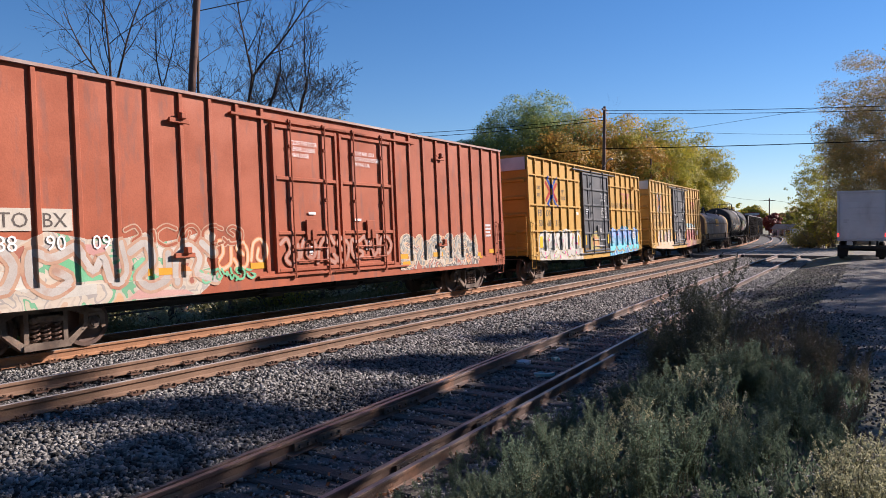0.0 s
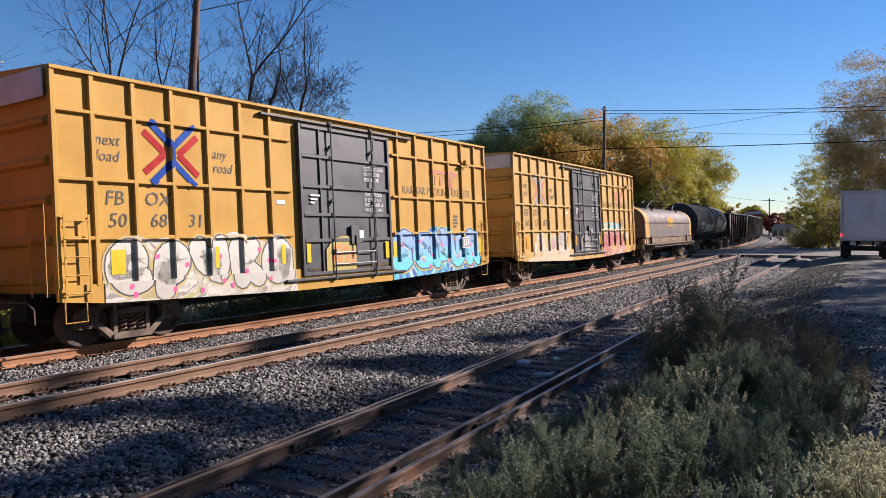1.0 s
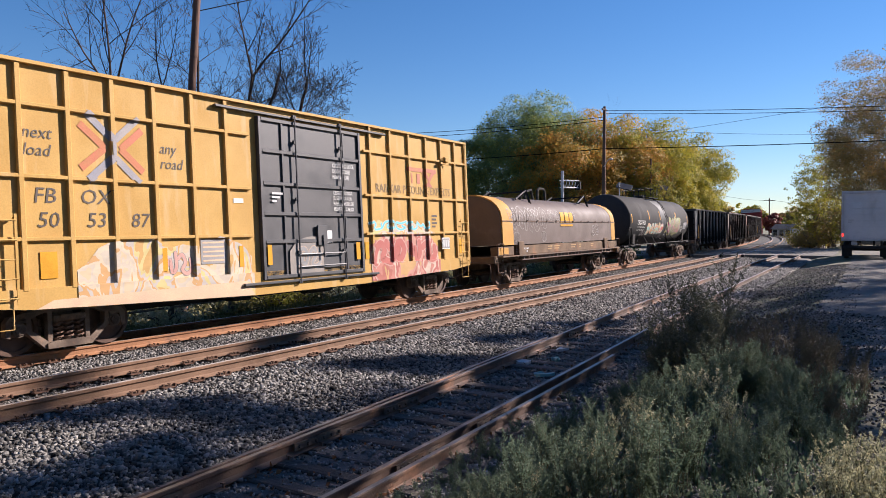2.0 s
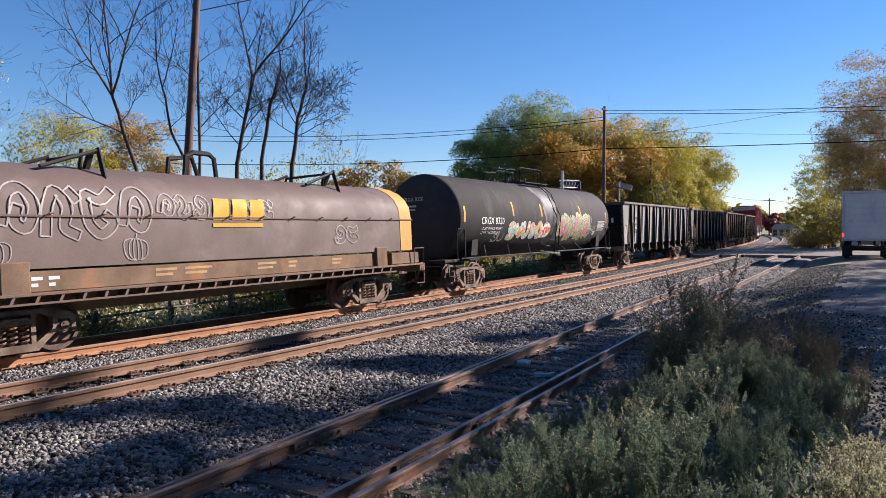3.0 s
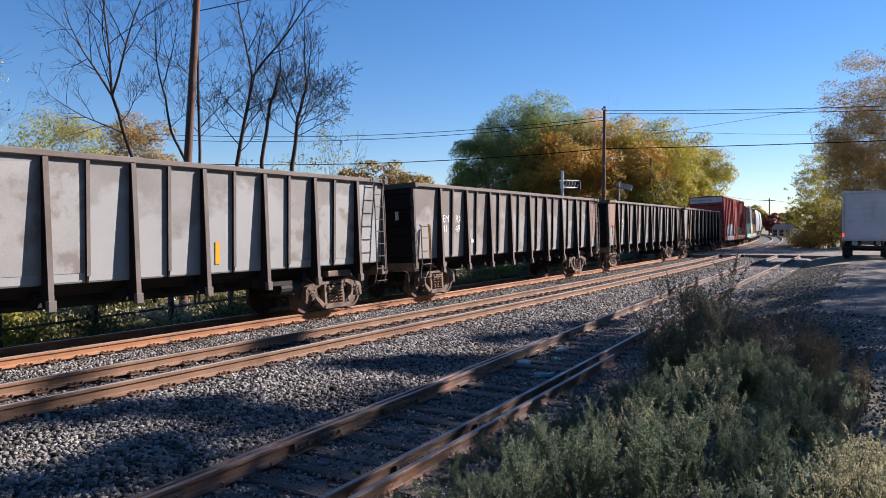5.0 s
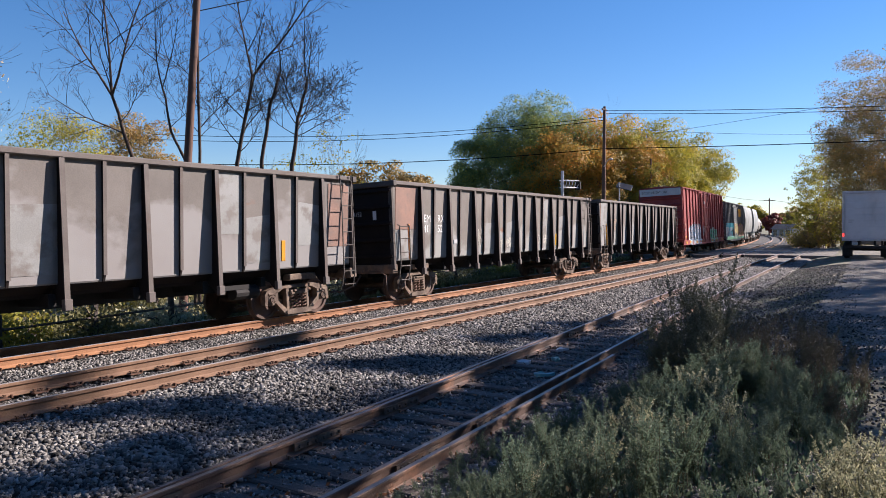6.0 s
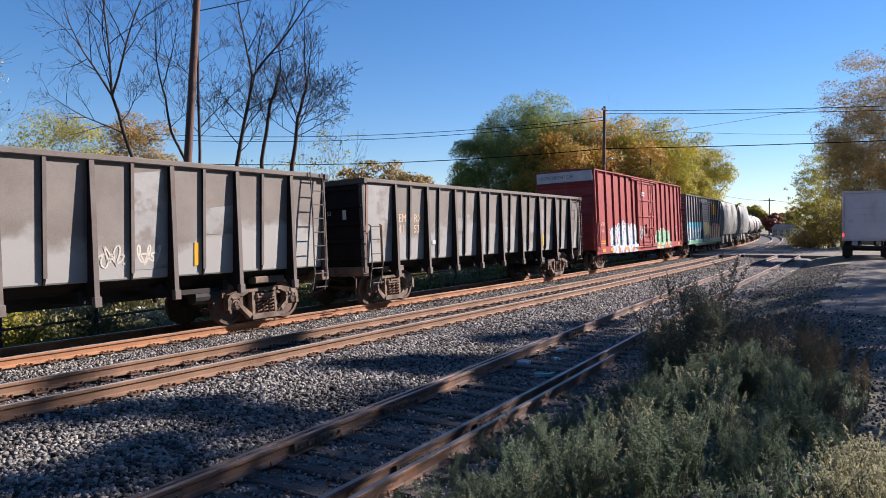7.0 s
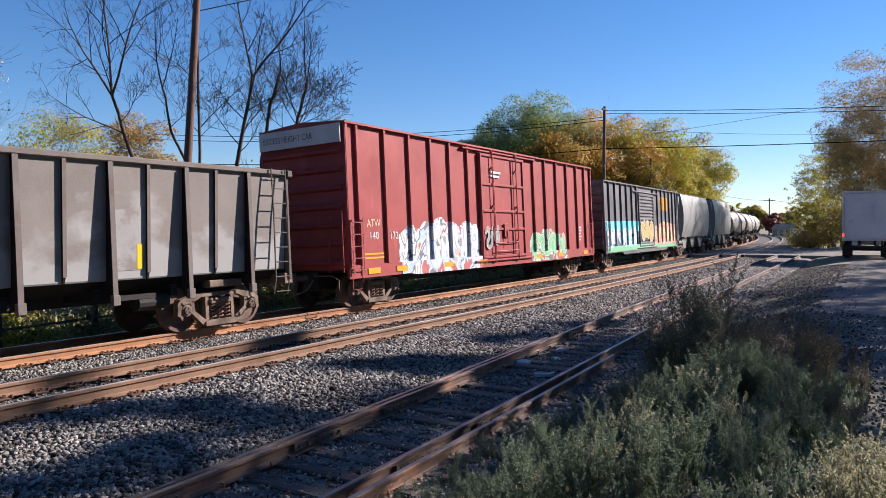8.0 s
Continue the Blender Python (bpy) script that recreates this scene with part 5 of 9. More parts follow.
    for x, word in ((-8.58, "TO"), (-7.85, "BX")):
        part("number_panel", Shape().box((x + .27, y - .012, 2.33), (.60, .012, .38)), M["cream_panel"], car, "cream number panel")
        letters_each(word, .36, M["ink"], car, x + .02, 2.20, y - .022)
    for x, word in ((-8.62, "88"), (-7.78, "90"), (-6.92, "09")):
        letters_each(word, .38, M["white"], car, x, 1.80, y - .016)
    letters("CLOSE THIS DOOR\nBEFORE CLOSING\nMAIN DOOR", .15, M["white"], car, -1.72, 4.18, -1.561, .72)
    letters("CLOSE AND LOCK\nBOTH DOORS BEFORE\nMOVING CAR", .15, M["white"], car, .68, 4.12, -1.561, .72)
    for x in (-9.0, -5.6, -2.95, 2.75, 4.7, 8.4):
        part("reflector", Shape().box((x + .1, y - .006, 1.32), (.56, .006, .14)), M["yellow_mark"], car, "yellow reflector strip")
    for x in (-4.95, 5.0):
        for z in (1.62, 4.35):
            part("bracket", Shape().box((x, -w - .02, z), (.5, .05, .10), bevel=.01).box((x + .05, -w - .06, z + .1), (.14, .12, .14), bevel=.02), M["oxide"], car)
    for x, z, n in ((-1.2, 2.5, 1), (.62, 2.35, 1), (1.05, 1.75, 3), (-1.3, 1.65, 3)):
        bars(car, x, z, -1.563, [.26, .2, .24][:n], .06, .03, M["white"])
    bars(car, 8.0, 2.2, y - .004, [.4, .4, .35, .4], .07, .05, M["panel_grey"])
    side_paint(car, w, posts, deep=.058)


def yellow_car(front, rear, number, paint, seed, fresh):
    w = 1.57
    posts = [-7.78, -7.05, -6.2, -5.33, -4.43, -3.52, -2.62] + [2.5, 3.45, 4.4, 5.33, 6.2, 7.05, 7.78]
    sp = [(-7.78, -1.95), (2.2, 7.78)]
    door = plain_door(-1.72, 2.0, 0.98, 4.72, M["door_black"], (-.95, 1.3), .0, 1.56, (1.85, 2.5, 3.2, 3.95), (-.55, 1.15), "closed black plug door with locking rods")
    car, length = boxcar("boxcar", "mustard-yellow ribbed boxcar with a black plug door and graffiti" if fresh else "faded yellow ribbed boxcar with a dark door, lightly tagged", front, rear, w, 5.02, paint, paint, posts,
                         [(4.27, sp), (3.06, sp), (2.0, sp)], door, None, end_panel=M["panel_grey"], end_ribs=6, post=(.10, .072), foot=[(-8, .90), (-6.8, .80), (-2.0, .66), (2.0, .66), (6.8, .80), (8, .90)])
    y = -w + .067
    # the crossed arrows, a plain sign in two colours
    cx, cz = -5.32, 3.66
    def band(x0, z0, x1, z1, r=.068):
        d = Vector((x1 - x0, z1 - z0)).normalized() * r
        return [(cx + x0 + d.y, cz + z0 - d.x), (cx + x1 + d.y, cz + z1 - d.x), (cx + x1 - d.y, cz + z1 + d.x), (cx + x0 - d.y, cz + z0 + d.x)]

    flat([(band(-.64, .40, -.15, .0), 0), (band(-.15, .0, -.64, -.40), 0), (band(.64, .40, .17, .0), 0), (band(.17, .0, .64, -.40), 0),
          (band(-.52, .62, .0, .17), 1), (band(-.52, -.62, .0, -.17), 1), (band(.54, .60, .06, .17), 1), (band(.54, -.60, .06, -.17), 1), (band(.02, .2, .02, -.2, .05), 1)],
         y - .004, [M["logo_red"], M["logo_blue"]] if fresh else [M["faded_orange"], M["faded_blue"]], "emblem", car, "red and blue crossed arrows", .0004)
    letters_each("next\nload", .30, M["ink"], car, -7.0, 3.72, y - .004, .95, shear=.25)
    letters_each("any\nroad", .30, M["ink"], car, -4.30, 3.66, y - .004, .95, shear=.25)
    for i, word in enumerate(("FB", "OX")):
        letters_each(word, .38, M["ink"], car, -6.85 + i * .84, 2.62, y - .004, 1.05, shear=.15)
    for i in range(3):
        letters_each(number[i * 2:i * 2 + 2], .38, M["ink"], car, -6.8 + i * .9, 2.20, y - .004, 1.05, shear=.15)
    letters_each("RAILCAR POOLING EXPERTS", .34, M["ink_thin"], car, 2.75, 3.18, y - .004, .92)
    flat([([(4.3, 3.86), (4.3, 3.98), (5.95, 3.98), (5.95, 3.86)], 0), ([(4.45, 3.5), (4.45, 3.80), (4.62, 3.80), (4.62, 3.5)], 0), ([(4.85, 3.5), (4.85, 3.80), (5.02, 3.80), (5.02, 3.5)], 0),
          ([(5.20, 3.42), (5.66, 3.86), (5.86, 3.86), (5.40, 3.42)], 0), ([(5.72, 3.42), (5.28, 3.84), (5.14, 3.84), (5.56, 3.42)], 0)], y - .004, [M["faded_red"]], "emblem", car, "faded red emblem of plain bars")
    letters("CLOSE AND LOCK\nDOOR BEFORE\nMOVING CAR", .15, M["white"], car, .82, 3.72, -1.60, .7)
    letters("CIERRE Y PONGA\nEL SEGURO A LA\nPUERTA ANTES DE\nMOVER EL CARRO", .14, M["white"], car, .82, 3.02, -1.60, .7)
    bars(car, -1.35, 2.95, -1.595, [.35, .25, .15], .05, .04, M["panel_grey"])
    for x, wide in ((-6.62, .30), (-4.28, .12), (-2.28, .12), (-1.5, .14), (1.75, .16), (2.25, .16), (7.35, .30)):
        part("reflector", Shape().box((x, y - .009 if abs(x) > 2.1 else -1.6, 1.55), (wide, .008, .46)), M["yellow_fresh" if fresh else "yellow_mark"], car, "yellow reflector strip")
    part("notice", Shape().box((-2.3, y - .004, 2.78), (.28, .006, .10)), M["white"], car, "white paper notice")
    sign = part("notice", Shape().box((6.25, -w - .012, 1.66), (.46, .008, .36)), M["white"], car, "white-framed grey placard")
    part("placard_face", Shape().box((6.25, -w - .018, 1.66), (.42, .008, .31)), M["graf_grey"], sign)
    for i in range(3):
        part("printed_bar", Shape().box((6.12 + i * .13, -w - .0235, 1.66), (.09, .003, .22)), M["panel_grey"], sign)
    part("notice", Shape().box((.55, -1.60, 1.95), (.30, .006, .30)), M["white"], car, "white paper notice")
    bars(car, 5.6, 2.5, y - .004, [.3, .25, .3, .2], .06, .05, M["ink"])
    part("bracket", Shape().box((6.3, -w - .04, 4.2), (.5, .06, .06)).box((6.35, -w - .07, 4.32), (.22, .12, .16), bevel=.02), paint, car)
    if fresh:
        field_of(car, y - .001, -6.95, -1.92, .60, 2.0, "old_white", 3, "cream and lime field of spray paint")
        field_of(car, y - .001, 2.05, 7.25, .60, 2.12, "old_blue", 4, "blue field of spray paint")
        piece(car, y - .004, -6.9, -2.0, .74, 2.14, "eP5Ka", "fade_chrome", "graf_ink", "graf_fade", "graf_pink", None, .235, seed, "white bubble letter with a dark edge", edge=1.14, uneven=.16)
        piece(car, y - .004, 2.12, 7.2, .72, 2.16, "SENUR", "fade_blue", "graf_navy", "graf_yellow", "graf_pink", "graf_white", .235, seed + 3, "blue and turquoise graffiti letter", edge=1.2, uneven=.14)
    else:
        field_of(car, y - .001, -6.15, -1.98, .60, 1.92, "old_pale", 8, "faded cream and ochre patches of old graffiti")
        flat([([(-6.9, .70), (-6.6, .95), (-2.2, 1.0), (-1.98, .60)], 0)], y - .002, [M["graf_tan"]], "graffiti", car, "faded cream paint along the sill")
        piece(car, y - .004, -4.35, -3.6, 1.15, 1.75, "52", "graf_rose", "graf_grey2", fat=.10, seed=seed + 2, label="faded plum graffiti letter", edge=1.3)
        board = part("notice", Shape().box((-3.06, y - .006, 1.68), (.66, .008, .52)), M["graf_grey"], car, "grey stencilled consolidated data panel")
        for i in range(5):
            part("printed_bar", Shape().box((-3.06, y - .0115, 1.49 + i * .095), (.56, .003, .035)), M["graf_tan"], board)
        field_of(car, y - .001, 2.35, 5.9, .70, 2.05, "old_rose", 12, "faded crimson field of graffiti")
        flat([([(2.3, 1.98), (2.8, 2.4), (3.5, 2.2), (4.4, 2.35), (5.6, 2.05), (5.6, 1.98)], 0)], y - .004, [M["old_pale"]], "graffiti", car, "pale cloud of old graffiti")
        piece(car, y - .007, 2.5, 5.8, 1.0, 1.9, "4152", "graf_rust", "graf_rose", fat=.13, seed=seed, label="faded crimson graffiti letter", edge=1.3)
        piece(car, y - .004, 2.4, 5.4, 2.05, 2.4, "21325", "graf_cyan", "graf_white", fat=.08, seed=seed + 1, label="small teal graffiti scrawl", edge=1.7)
    field_of(car, -1.6005, -.85, .35, 1.06, 1.95, "graf_lime" if fresh else "graf_grey2", 14, "dull olive patch of spray paint" if fresh else "dull grey patch of spray paint")
    piece(car, -1.602, -.62, .28, 1.12, 1.8, "12", "graf_orange" if fresh else "graf_grey", "graf_tan", fat=.12, seed=seed + 5, label="small orange graffiti tag" if fresh else "small grey graffiti tag", edge=1.2)
    side_paint(car, w, posts, deep=.072, levels=(2.0, 3.06, 4.27))
    letters("FBOX " + number, .2, M["ink"], car, 0, 0, 0).matrix_basis = pose(-7.83 - .105, 1.1, 4.62, 0, 0, -90)
    return car


def crimson_car():
    w = 1.53
    posts = [-9.3, -8.85, -7.57, -6.32, -5.12, -3.95, -2.75] + [2.69, 3.84, 5.05, 6.26, 7.45, 8.5, 9.3]
    door = plain_door(-1.95, 1.61, 1.05, 4.78, M["crimson"], (-.9, .55), .0, 1.52, (2.1, 2.75, 3.7), (-1.1, .85), "closed crimson plug door")
    car, length = boxcar("boxcar", "crimson ribbed boxcar with a pale end panel and white graffiti", 168.82, 187.58, w, 5.02, M["crimson"], M["crimson"], posts, [], door, None, end_panel=M["panel_grey"], sill_drop=.29)
    y = -w + .086
    letters_each("ATW", .30, M["graf_tan"], car, -8.46, 2.2, y - .004, .9)
    letters_each("140", .30, M["panel_grey"], car, -8.38, 1.85, y - .004)
    letters_each("172", .30, M["panel_grey"], car, -7.42, 1.85, y - .012)
    field_of(car, y - .001, -6.95, -1.98, .70, 2.4, "old_snow", 5, "grey and pale blue field of spray paint")
    field_of(car, y - .001, 2.2, 6.0, .80, 2.05, "old_mint", 6, "mint and grey field of spray paint")
    piece(car, y - .004, -5.5, -1.98, .72, 2.4, "3N5e", "fade_snow", "graf_grey", "graf_sky", "graf_sky", None, .15, 31, "white and pale blue graffiti letter", edge=1.16)
    piece(car, y - .004, 2.3, 5.9, .86, 2.0, "P215", "graf_green", "graf_white", "graf_ink", None, "graf_white", .13, 33, "green and white graffiti letter", edge=1.4)
    piece(car, -1.572, -1.75, -.7, 1.3, 2.3, "25", "graf_grey2", "old_snow", fat=.1, seed=35, label="grey graffiti stroke", edge=1.5)
    for x in (-8.32, -6.95, -4.3, -1.9, 2.9, 5.2, 8.2):
        part("reflector", Shape().box((x, -w - .004, .98), (.55, .012, .16)), M["yellow_mark"], car, "yellow reflector strip")
    bars(car, -8.6, 1.42, y - .004, [.9, .9], .05, .06, M["yellow_mark"])
    bars(car, -1.2, 4.1, -1.565, [.8, .7], .08, .06, M["panel_grey"])
    bars(car, 7.6, 2.1, y - .004, [.4, .4, .3, .4, .3], .08, .06, M["panel_grey"])
    side_paint(car, w, posts)
    letters("EXCESS HEIGHT CAR", .24, M["ink"], car, 0, 0, 0, .8).matrix_basis = pose(-9.38 - .105, 1.3, 4.62, 0, 0, -90)


def navy_car():
    w = 1.52
    posts = [-7.9, -7.0, -5.95, -4.9, -3.85, -2.8, -1.85] + [1.84, 2.9, 3.95, 5.0, 6.0, 6.95, 7.9]

    def door(car, k):
        plain_door(-1.6, 1.6, 1.0, 4.1, M["navy"], (), .0, 1.5, tuple(1.2 + i * .2 for i in range(15)), (), "closed ribbed sliding door")(car, k)

    car, length = boxcar("boxcar", "dark blue-grey boxcar covered low down in bright graffiti", 189.42, 205.28, w, 4.55, M["navy"], M["navy"], posts, [], door, None, sill_drop=.38)
    y = -w + .086
    flat([([(-7.6, 1.95), (-7.6, 2.45), (-1.75, 2.5), (-1.75, 1.9)], 0), ([(-7.6, .85), (-7.6, 1.15), (7.6, 1.15), (7.6, .85)], 1), ([(1.9, 1.1), (1.9, 2.1), (4.4, 2.5), (7.6, 2.3), (7.6, 1.1)], 2)], y - .003, [M["graf_cyan"], M["graf_green"], M["old_tan"]], "graffiti", car, "bright blue and green bands of graffiti", .001)
    piece(car, y - .008, -7.4, -1.9, .98, 2.2, "215436", "fade_snow", "graf_cyan", None, None, "graf_cyan", .16, 41, "white and cyan graffiti letter", edge=1.3)
    piece(car, -1.565, -1.4, 1.4, 1.2, 2.6, "316", "graf_lime", "graf_white", None, None, None, .15, 43, "yellow and white graffiti letter on the door", edge=1.4)
    piece(car, y - .008, 2.0, 7.4, .98, 2.3, "54216", "graf_tan", "graf_pink", None, None, "graf_yellow", .16, 44, "orange and pink graffiti letter", edge=1.35)
    flat([([(3.7, 3.2), (3.7, 4.05), (4.3, 4.05), (4.3, 3.2)], 0), ([(4.5, 3.2), (4.5, 4.05), (5.6, 4.05), (5.6, 3.2)], 0)], y - .003, [M["yellow_mark"]], "emblem", car, "yellow emblem of plain blocks")
    side_paint(car, w, posts)


def gondola(front, rear, number, variant):
    car, length = car_thing("gondola_car", "weathered black high-sided gondola car with patched grey panels", "gondola car", front, rear, 6.35)
    hl, w, h = length / 2, 1.585, 3.53
    wall = Shape()
    foot, head = 1.345, 1.475                     # the sheets lean outwards towards the top
    face = lambda z: foot + (head - foot) * (z - 1.30) / (h - 1.4)
    for k in (-1, 1):
        wall.prism([(k * (foot + .0), 1.36), (k * (foot - .008), 1.23), (k * (foot - .03), 1.20), (k * (foot - .07), 1.20), (k * (foot - .06), 1.40), (k * (head - .06), h - .1), (k * head, h - .1)], "x", -hl + .05, hl - .05)
        # the sloping sheet's black stands for shade below the side
        part("slope_sheet", Shape().prism([(k * (foot - .035), 1.197), (k * (foot - .30), 1.06), (k * (foot - .36), .98), (k * (foot - .45), .98), (k * (foot - .075), 1.17)], "x", -hl + .08, hl - .08), M["gond_shaded"], car, "sheet sloping in below the side, blackened for shade")
    part("floor_sheet", Shape().box((0, 0, 1.05), (length - .2, 1.9, .06)), M["gond_shaded"], car)
    part("side_wall", wall, GOND[variant], car, "dark steel side sheets")
    # pale patched sheets between the posts
    rnd = random.Random(60 + variant)
    majors = [-6.70, -5.0, -3.3, -1.6, .10, 1.78, 3.5, 5.2, 6.88]
    minors = [-5.86, -4.22, -2.50, -.80, .94, 2.64, 4.34, 6.0]
    xs = sorted([-hl + .1] + majors + minors + [hl - .1])
    for k in (-1, 1):
        for a, b in zip(xs, xs[1:]):
            top = (rnd.uniform(2.0, 2.75) if variant > 1 else rnd.uniform(2.3, 3.2)) if rnd.random() < .85 else h - .2
            zlo = rnd.choice((1.38, 1.38, 1.75, 2.05))
            f = lambda z: k * (face(z) + .005)
            s = Shape().add([(a + .03, f(zlo), zlo), (b - .03, f(zlo), zlo), (b - .03, f(top), top), (a + .03, f(top + .05), top + rnd.uniform(-.12, .12))], [(0, 1, 2, 3) if k < 0 else (3, 2, 1, 0)])
            if rnd.random() < .30 and top > zlo + .4:
                part("patch_sheet", s.mesh("patch_sheet", M["gond_pale"], fix=False), None, car, "paler grey repainted sheet")
    for k in (-1, 1):
        for x in majors:
            # web is black for the post's shaded faces, the cap keeps its paint
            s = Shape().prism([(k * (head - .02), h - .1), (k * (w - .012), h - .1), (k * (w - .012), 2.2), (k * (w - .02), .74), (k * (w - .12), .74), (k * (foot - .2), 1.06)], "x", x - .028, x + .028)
            post = part("side_post", s, M["gond_shaded"], car, "post web coloured black for shade")
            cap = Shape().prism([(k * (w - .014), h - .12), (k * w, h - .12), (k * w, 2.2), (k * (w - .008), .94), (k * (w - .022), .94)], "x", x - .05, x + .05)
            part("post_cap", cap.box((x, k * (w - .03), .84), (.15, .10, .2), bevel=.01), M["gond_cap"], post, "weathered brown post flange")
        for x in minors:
            # same split here: black web as shade, painted cap in front
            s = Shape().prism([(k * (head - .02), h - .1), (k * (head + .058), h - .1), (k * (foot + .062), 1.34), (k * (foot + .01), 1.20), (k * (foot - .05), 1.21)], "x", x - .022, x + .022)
            post = part("side_post", s, M["gond_shaded"], car, "post web coloured black for shade")
            part("post_cap", Shape().prism([(k * (head + .056), h - .12), (k * (head + .068), h - .12), (k * (foot + .072), 1.32), (k * (foot + .06), 1.32)], "x", x - .036, x + .036), M["gond_cap"], post, "weathered brown post flange")
        part("top_chord", Shape().box((0, k * (w - .14), h - .06), (length, .24, .12), bevel=.02), M["gond_cap"], car)
    for k in (-1, 1):
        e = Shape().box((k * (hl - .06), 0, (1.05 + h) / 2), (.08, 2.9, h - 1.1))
        part("end_chord", Shape().box((k * (hl - .04), 0, h - .08), (.18, 3.2, .16), bevel=.02), M["gond_post"], car)
        for y in (-1.42, 1.42):
            part("corner_post", Shape().box((k * (hl - .05), y, 2.2), (.12, .12, 2.5), bevel=.015), M["gond_post"], car)
        # wall and ribs carry the end's shade in their colour
        wall_ = part("end_wall", e, M["gond_shaded"], car, "end wall coloured black for shade")
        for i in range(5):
            part("end_rib", Shape().box((k * (hl + .0), 0, 1.35 + i * .48), (.12, 2.9, .09), bevel=.01), M["gond_shaded"], wall_)
        part("end_sill", Shape().box((k * (hl - .08), 0, .98), (.28, 2.9, .26), bevel=.02).box((k * (hl - 1.75), -1.1, .98), (1.0, .25, .16), bevel=.02).box((k * (hl - 1.75), 1.1, .98), (1.0, .25, .16), bevel=.02), M["cast"], car)
        for side in (-1, 1):
            if k * side < 0:
                s = Shape()
                for x in (hl - .22, hl - .66):
                    s.tube([(k * x, side * (w + .02), h + .02), (k * x, side * (w + .05), 2.6), (k * x, side * (w + .03), 1.0), (k * x, side * (w - .06), .62)], .018, 5)
                for i in range(9):
                    z = .70 + i * .34
                    s.tube([(k * (hl - .22), side * (w + .035), z), (k * (hl - .66), side * (w + .035), z)], .014, 5)
                part("ladder", s, M["gond_post"], car)
            else:
                s = Shape()
                for x in (hl - .12, hl - .62):
                    s.tube([(k * x, side * (w - .02), 2.25), (k * x, side * (w + .05), 2.22), (k * x, side * (w + .05), 1.2), (k * x, side * (w - .05), .6)], .02, 5)
                for z in (2.2, 1.85, 1.45, 1.05, .65):
                    s.tube([(k * (hl - .12), side * (w + .04), z), (k * (hl - .62), side * (w + .04), z)], .016, 5)
                part("ladder", s, M["gond_post"], car)
                part("grab_post", Shape().box((k * (hl - .66), side * (w + .0), 1.75), (.06, .04, 1.05)), M["yellow_mark"] if variant != 2 else M["graf_orange"], car, "yellow-painted grab post")
    u = Shape().box((0, 0, .90), (length - .6, .55, .36))
    for i in range(7):
        u.box((-5 + i * 1.67, 0, .93), (.14, 2.5, .22))
    u.lathe([(.16, -.35), (.16, .35)], "x", 12, (4.6, -1.05, .72)).box((4.2, -1.15, .85), (.9, .1, .1))
    part("underframe", u, M["black"], car)
    def leaned(ob, out=.006):
        for v in ob.data.vertices:
            v.co.y = -face(v.co.z) - out
        ob.data.update()

    def sheet(name, x0, x1, z0, z1, mat, label, out=.012):
        part(name, Shape().prism([(-face(z0) - out, z0), (-face(z1) - out, z1), (-face(z1) + .01, z1), (-face(z0) + .01, z0)], "x", x0, x1), mat, car, label)

    y = -head
    for xx, top, bot in ((-6.42, "EM", number[:2]), (-5.60, "RX", number[2:])):
        ink = M["graf_tan" if variant == 3 else "white"]
        for ob in letters_each(top, .34, ink, car, xx, 2.34, y, .95) + letters_each(bot, .34, ink, car, xx, 2.02, y, .95):
            leaned(ob)
    part("end_mark", Shape().box((-hl - .075, -.9, 2.55), (.01, .12, .26)), M["white"], car)
    letters("EMRX " + number, .18, M["panel_grey"], car, 0, 0, 0, .9).matrix_basis = pose(-hl - .075, .35, 2.55, 0, 0, -90)
    for x in ([-4.6, 2.2], [-2.9, 5.6], [4.18], [1.0, 4.18])[variant]:
        sheet("reflector", x - .06, x + .06, 1.40, 1.88, M["yellow_fresh" if variant == 3 else "yellow_mark"], "yellow reflector strip")
    sheet("notice", -4.55, -4.35, 1.64, 1.77, M["panel_grey"], "small white placard", .02)
    if variant == 2:
        for x, wide, z0, z1, c in ((-2.98, .42, 1.40, 2.15, 3), (-1.45, .55, 1.42, 1.80, 7), (-.62, .55, 1.42, 1.80, 2), (2.0, .52, 1.42, 1.86, 5), (2.78, .5, 1.42, 1.86, 9)):
            leaned(scrawl(car, x, x + wide, z0, z1, -head, c, r=.017))
    if variant == 0:
        for x in (-6.60, -5.78):
            sheet("patch_sheet", x, x + .62, 1.80, 2.72, M["gond_post"], "dark repainted patch behind the lettering", .003)
    if variant == 3:
        sheet("patch_sheet", -7.95, -6.85, 2.12, 3.36, M["gond_pale"], "pale grey corner sheet")
        sheet("patch_sheet", -8.0, -7.9, 1.36, 3.38, M["rust_sheet"], "strip of orange rust on the corner", .015)
    if variant == 2:
        sheet("patch_sheet", -7.95, -6.85, 2.12, 3.36, M["rust_sheet"], "orange rusted corner sheet")
        sheet("patch_sheet", -7.95, -6.85, 1.26, 2.1, M["gond_pale"], "pale grey corner sheet")
    if variant == 1:
        sheet("patch_sheet", 7.2, 8.0, 1.7, 3.3, M["rust_sheet"], "rust-orange corner sheet")
    return car


